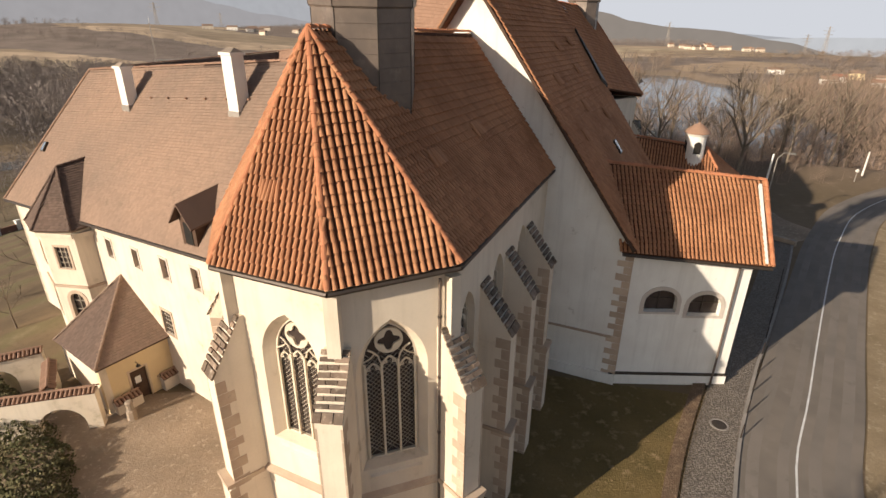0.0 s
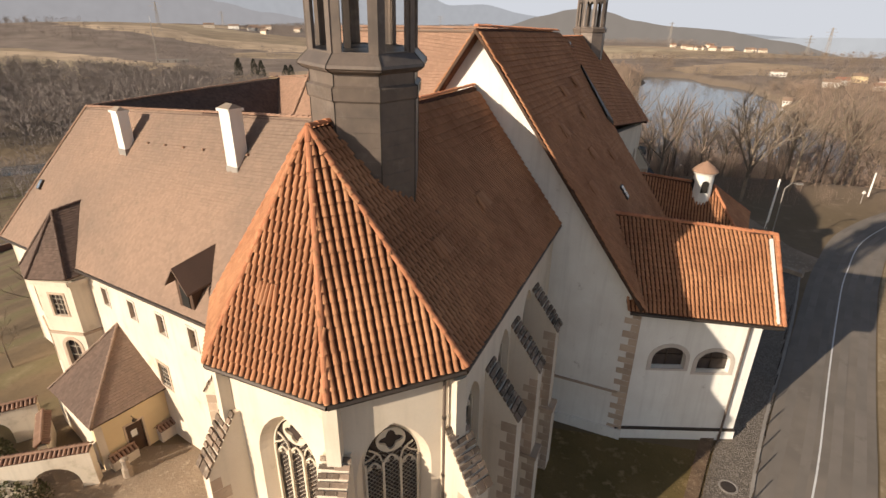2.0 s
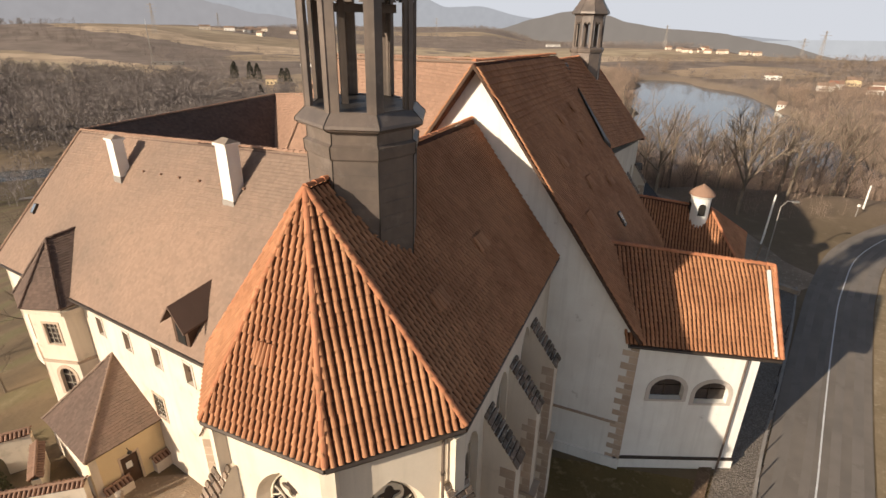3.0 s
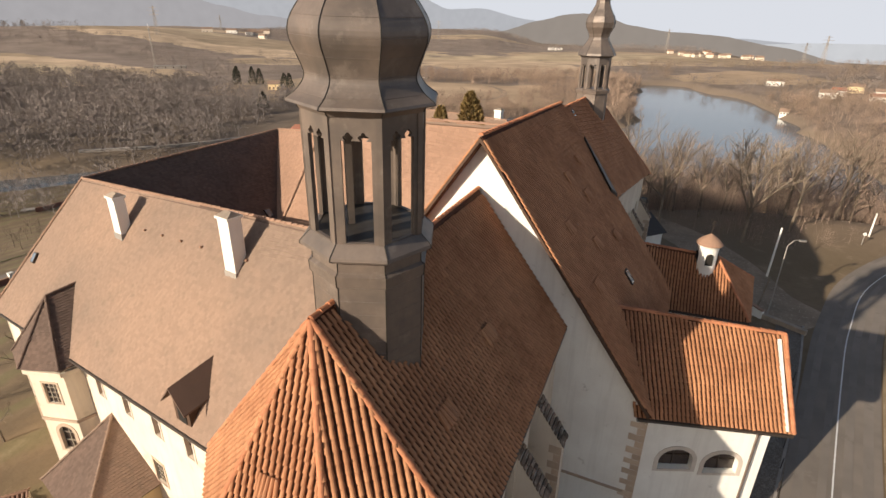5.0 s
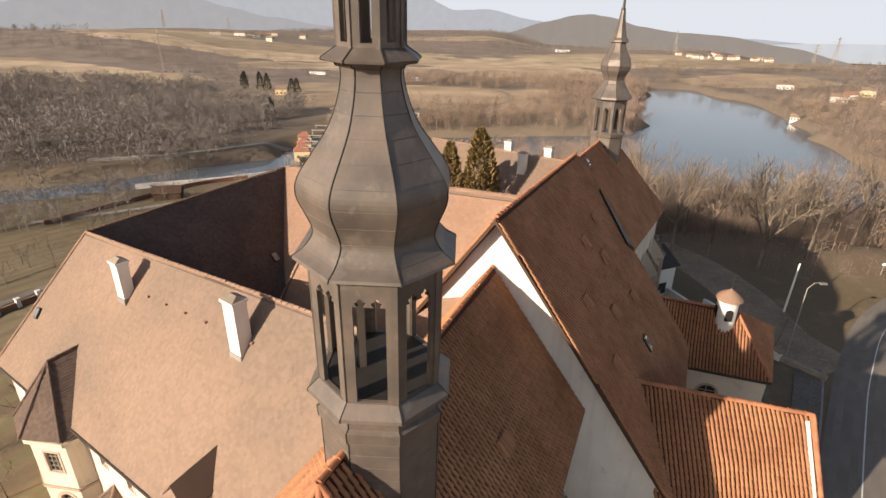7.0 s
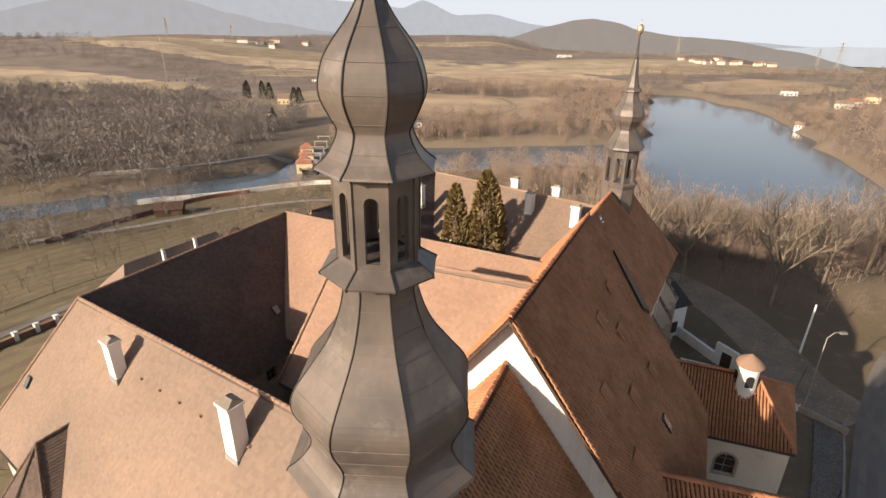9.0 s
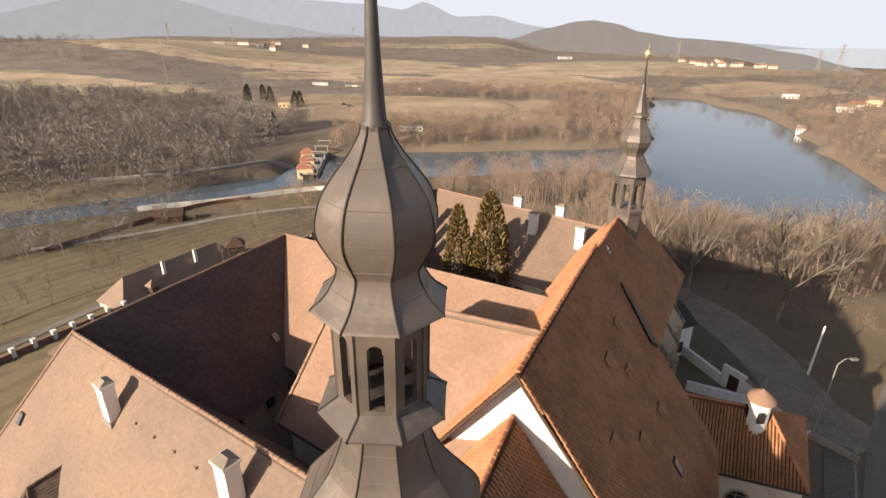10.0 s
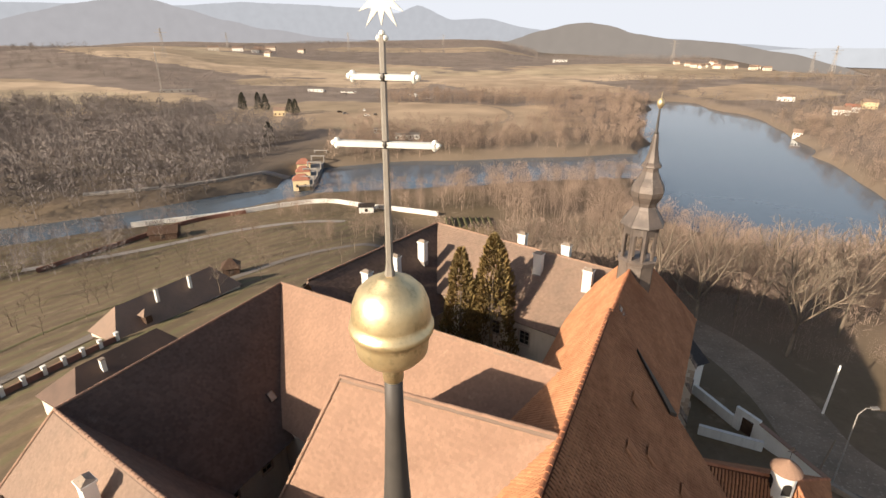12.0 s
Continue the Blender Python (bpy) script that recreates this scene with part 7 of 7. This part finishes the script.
for x, y, tn, p_, w_ in ((-66, 420, 10, M_WHITE, "white"), (-60, 424, 80, M_GUTTER, "dark"), (-84, 428, 30, M_CONCRETE, "grey"), (-90, 436, 20, M_GUTTER, "dark"),
                         (-24, 545, 5, M_WHITE, "white"), (-18, 540, 60, M_CONCRETE, "grey"), (-72, 446, 100, M_WHITE, "white"), (-104, 590, 15, M_CONCRETE, "grey")):
    parked_car(x, y, tn, p_, w_)
# slender lattice mast beside the grey hall
mz, mt = height(-302, 572), thing("radio_mast", "slender pale lattice mast beside a long hall", "mast")
mb = MB()
for k in range(3):
    a = 2 * math.pi * k / 3
    mb.tube((-302 + 0.9 * math.cos(a), 572 + 0.9 * math.sin(a), mz), (-302 + 0.35 * math.cos(a), 572 + 0.35 * math.sin(a), mz + 39), 0.16, n=4)
for k in range(16):
    mb.lathe([(0.95 - 0.03 * k, mz + 2.5 * k), (0.95 - 0.03 * k, mz + 2.5 * k + 0.2)], 3, Vector((-302, 572, 0)), caps=False)
part("lattice", mb, M_CONCRETE, mt)
part("aerial", MB().tube((-302, 572, mz + 38), (-302, 572, mz + 44), 0.14, 0.08, 6), M_WHITE, mt)

# ---------- lane, walls, lamps beyond the chapel ----------
low_wall((22.4, 61.8), (25.2, 53.7), -1.0, 1.1, 0.35, "white boundary wall beside the lane", coping=False, material=M_WHITE)
low_wall((26.4, 50.6), (21.6, 52.8), -1.0, 1.0, 0.35, "white yard wall behind the chapel", coping=False, material=M_WHITE)
low_wall((29.4, 46.4), (31.6, 43.4), -0.8, 0.5, 0.45, "low rubble wall at the lane's corner", coping=False, material=M_STONE)
gt0, gt1 = Vector((25.2, 53.6, 0)), Vector((29.3, 46.3, 0))
gtl = (gt1 - gt0).length
gw_ = thing("garden_wall", "white boundary wall with a doorway, sloping down beside the lane", "wall", kind="structure")
wall("wall", gt0, gt1, -1, 2, M_WHITE, gw_, [arch("rect", 1.25, -0.9, 1.15, 2.6)], 0.35, outline=[(0, -1), (gtl, -1), (gtl, 0.75), (2.3, 1.95), (2.3, 2.25), (0, 2.35)])
go_, gx_, gn_ = face_of(gt0, gt1)
part("door", MB().obox(go_ + gx_ * 0.68 - gn_ * 0.25 - Z * 0.5, gx_ * 1.14, gn_ * 0.06, Z * 2.15), M_WOOD, gw_, "dark wooden gate door")
part("coping", MB().obox(go_ + gx_ * 2.3 - gn_ * 0.40 + Z * 1.96, gx_ * (gtl - 2.3) - Z * 1.2, gn_ * 0.45, Z * 0.08), M_PLAIN2, gw_)
house("narrow white gate lodge with a dark roof", 21.8, 60.5, 3.2, 5.0, 4.2, 1.6, 25, M_WHITE, M_GUTTER, z=-0.5, wins=1)


def post(name, label, x, y, z0, h, r0, r1, material, lamp_arm=0.0, cap=False, category="post", lean=0.0):
    t = thing(name, label, category)
    top = Vector((x + lean, y, z0 + h))
    part("pole", MB().tube((x, y, z0 - 0.3), top, r0, r1, 10), material, t)
    if lamp_arm:
        mb = MB().tube(top, top + Vector((lamp_arm * 0.5, 0.1, 0.5)), r1, r1 * 0.8, 8)
        mb.tube(top + Vector((lamp_arm * 0.5, 0.1, 0.5)), top + Vector((lamp_arm, 0.2, 0.45)), r1 * 0.8, r1 * 0.7, 8)
        part("arm", mb, material, t)
        part("lamp_head", MB().obox(top + Vector((lamp_arm * 0.95, 0.05, 0.34)), (0.65, 0.1, -0.04), (0, 0.28, 0), (0, 0, 0.14)), M_CONCRETE, t, "grey lamp head")
    if cap:
        part("globe", MB().lathe([(0.02, z0 + h), (0.2, z0 + h + 0.12), (0.22, z0 + h + 0.25), (0.1, z0 + h + 0.42), (0.02, z0 + h + 0.45)], 12, Vector((x + lean, y, 0))), M_WHITE, t, "white globe lamp")
    return t


post("utility_pole", "pale concrete utility pole beside the lane", 35.1, 55.5, 0, 5.7, 0.12, 0.09, M_WHITE, category="pole", lean=0.15)
post("utility_pole", "dark wooden prop pole beside the lane", 29.8, 48.0, 0, 3.6, 0.08, 0.06, M_BARK, category="pole", lean=0.5)
post("street_lamp", "grey street lamp with a bent arm", 30.1, 46.7, 0, 7.3, 0.07, 0.05, M_CONCRETE, 1.1, category="street lamp")
post("street_lamp", "slim post lamp with a white globe", 52.6, 65.2, -2.2, 3.4, 0.06, 0.05, M_CONCRETE, cap=True, category="street lamp")
post("utility_pole", "pale concrete utility pole by the road bend", 55.8, 68.2, -2.2, 5.4, 0.13, 0.10, M_WHITE, category="pole")
# yard: stone post and bollards
st = thing("stone_post", "weathered stone post standing in the gravel yard", "post")
part("stone", MB().lathe([(0.26, -1.0), (0.24, -0.2), (0.17, -0.15), (0.16, 0.25), (0.22, 0.32), (0.12, 0.42)], 8, Vector((-16.2, 21.2, 0))), M_STONE, st)
for k in range(11):
    x, y = 14.35 + 0.70 * k * 1.75, 19.4 + k * 1.75
    post("road_post", "thin dark bollard at the pavement's edge", x, y, 0.1, 0.85, 0.035, 0.03, M_GUTTER, category="bollard")
mh = thing("manhole_cover", "round iron manhole cover in the cobbled pavement", "manhole")
part("cover", MB().lathe([(0.34, 0.06), (0.34, 0.112), (0.30, 0.118), (0.02, 0.118)], 24, Vector((13.75, 20.3, 0))), M_GUTTER, mh)
part("rim", MB().lathe([(0.44, 0.06), (0.44, 0.122), (0.36, 0.122), (0.36, 0.06)], 24, Vector((13.75, 20.3, 0)), caps=False), M_CONCRETE, mh)
# white-capped fence piers along the lower lane
fence = [(-63.6 + k * 1.04, 61.0 + k * 2.46) for k in range(10)]
for k, (x, y) in enumerate(fence):
    z = height(x, y)
    t = thing("fence_pier", "white rendered fence pier along a lane", "pier", group="fence piers")
    part("pier", MB().box((x, y, z - 0.4), 0.5, 0.5, 1.75, 1.17), M_WHITE, t)
    part("pier_cap", MB().box((x, y, z + 1.35), 0.62, 0.62, 0.12, 1.17), M_WHITE, t)
    if k + 1 < len(fence):
        xb, yb = fence[k + 1]
        p, q = Vector((x, y, height(x, y) - 0.5)), Vector((xb, yb, height(xb, yb) - 0.5))
        e = (q - p).normalized()
        sd = e.cross(Z) * 0.24
        pn = thing("brick_fence", "low red brick fence wall between white piers", "fence", group="brick fences")
        part("panel", MB().obox(p + e * 0.28 - sd / 2, q - p - e * 0.56, sd, Z * 1.35), M_BRICK, pn)
        part("panel_coping", MB().obox(p + e * 0.28 - sd * 0.7 + Z * 1.353, q - p - e * 0.56, sd * 1.4, Z * 0.07), M_PLAIN2, pn)
strip("lane", [(-80, 40), (-71, 60), (-66, 72), (-62, 85), (-57, 100), (-46, 116), (-37, 128), (-24, 134), (-8, 136)], (1.6, 1.6), 0.12, M_ASPHALT, "narrow asphalt lane below the convent", "lane")
strip("lane", [(-92, 52), (-81, 76), (-74, 95), (-66, 110)], (0.5, 0.5), 0.10, M_HEDGE, "dark clipped strip beside the lane", "verge")
strip("lane", [(-118, 140), (-97, 152), (-72, 170), (-52, 176), (-36, 172)], (1.6, 1.6), 0.12, M_CONCRETE, "pale garden path below the orchard", "path")
strip("river_wall", [(-112, 138), (-104, 158), (-92, 181), (-76, 192)], (0.3, 0.3), 1.3, M_BRICK, "long red brick garden wall by the river", "wall", th=2.0)
strip("river_wall", [(-110, 178), (-85, 188), (-53, 204), (-30, 192), (-6, 180)], (0.35, 0.35), 1.6, M_WHITE, "pale garden boundary wall", "wall", th=2.2)
for k in range(5):
    x, y = -66.5 - 1.6 * k, 240 + 14 * k
    g_ = thing("weir_gantry", "grey steel gantry over the weir", "gantry", group="weir gantries")
    for s_ in (-3.2, 3.2):
        part("leg", MB().box((x + s_, y, -27.5), 0.5, 0.5, 3.4), M_CONCRETE, g_)
    part("beam", MB().box((x, y, -24.2), 7.2, 0.6, 0.5), M_CONCRETE, g_)
strip("river_bank", [(-150, 214), (-118, 228), (-96, 246), (-80, 262)], (1.2, 1.2), 0.9, M_CONCRETE, "pale concrete river bank wall", "wall", th=3.0)
strip("terrace_bed", [(-4, 163), (12, 163)], (5.5, 5.5), 0.25, M_GRASS, "clipped green lawn of the terrace garden", "lawn")
for k in range(8):
    b_ = thing("vine_row", "row of low pruned vines on the terrace", "vine row", group="terrace vine rows")
    part("row", MB().box((-3 + k * 2.0, 173.5, height(-3 + k * 2.0, 173.5) - 0.2), 0.5, 8.0, 1.0, 0.1), M_HEDGE, b_)
strip("track", [(-40, 300), (-20, 345), (40, 400), (30, 480), (-60, 520)], (2.5, 2.5), 0.15, M_GRAVEL, "pale gravel track across the fields", "track")
# shed roof at the foot of the west part
sr = thing("lean_to", "small lean-to with a blue-grey sheet roof against the church", "lean-to")
part("roof", MB().prism([L(41.9, -5.2, 9.4), L(44.6, -5.2, 8.2), L(44.6, 0, 8.2), L(41.9, 0, 9.4)], Z * 0.12), M_SKYGLASS, sr)
part("wall", MB().prism([L(41.5, -5.0, -0.5), L(44.4, -5.0, -0.5), L(44.4, 0, -0.5), L(41.5, 0, -0.5)], Z * 8.75), M_PLASTER, sr)

# dry grass and dirt along the inner edge of the pavement
r_ = random.Random(77)
mb = MB()
edge = [(4.2, 4), (10.0, 16), (14.6, 23.2)]
for i in range(5200):
    k, f = (0, r_.random()) if r_.random() < 0.6 else (1, r_.random())
    (xa, ya), (xb, yb) = edge[k], edge[k + 1]
    v = Vector((xa + (xb - xa) * f + r_.gauss(-0.15, 0.22), ya + (yb - ya) * f + r_.gauss(0, 0.15), 0.02))
    d = Vector((r_.uniform(-0.6, 0.6), r_.uniform(-0.6, 0.6), 1)).normalized() * r_.uniform(0.10, 0.30)
    e = d.orthogonal().normalized() * 0.012
    mb.add([v - e, v + e, v + d], [(0, 1, 2)])
tagged(part("dry_grass", mb, M_GRASSBLADE, None, "dry brown grass along the pavement's edge", "stuff"), category="grass")
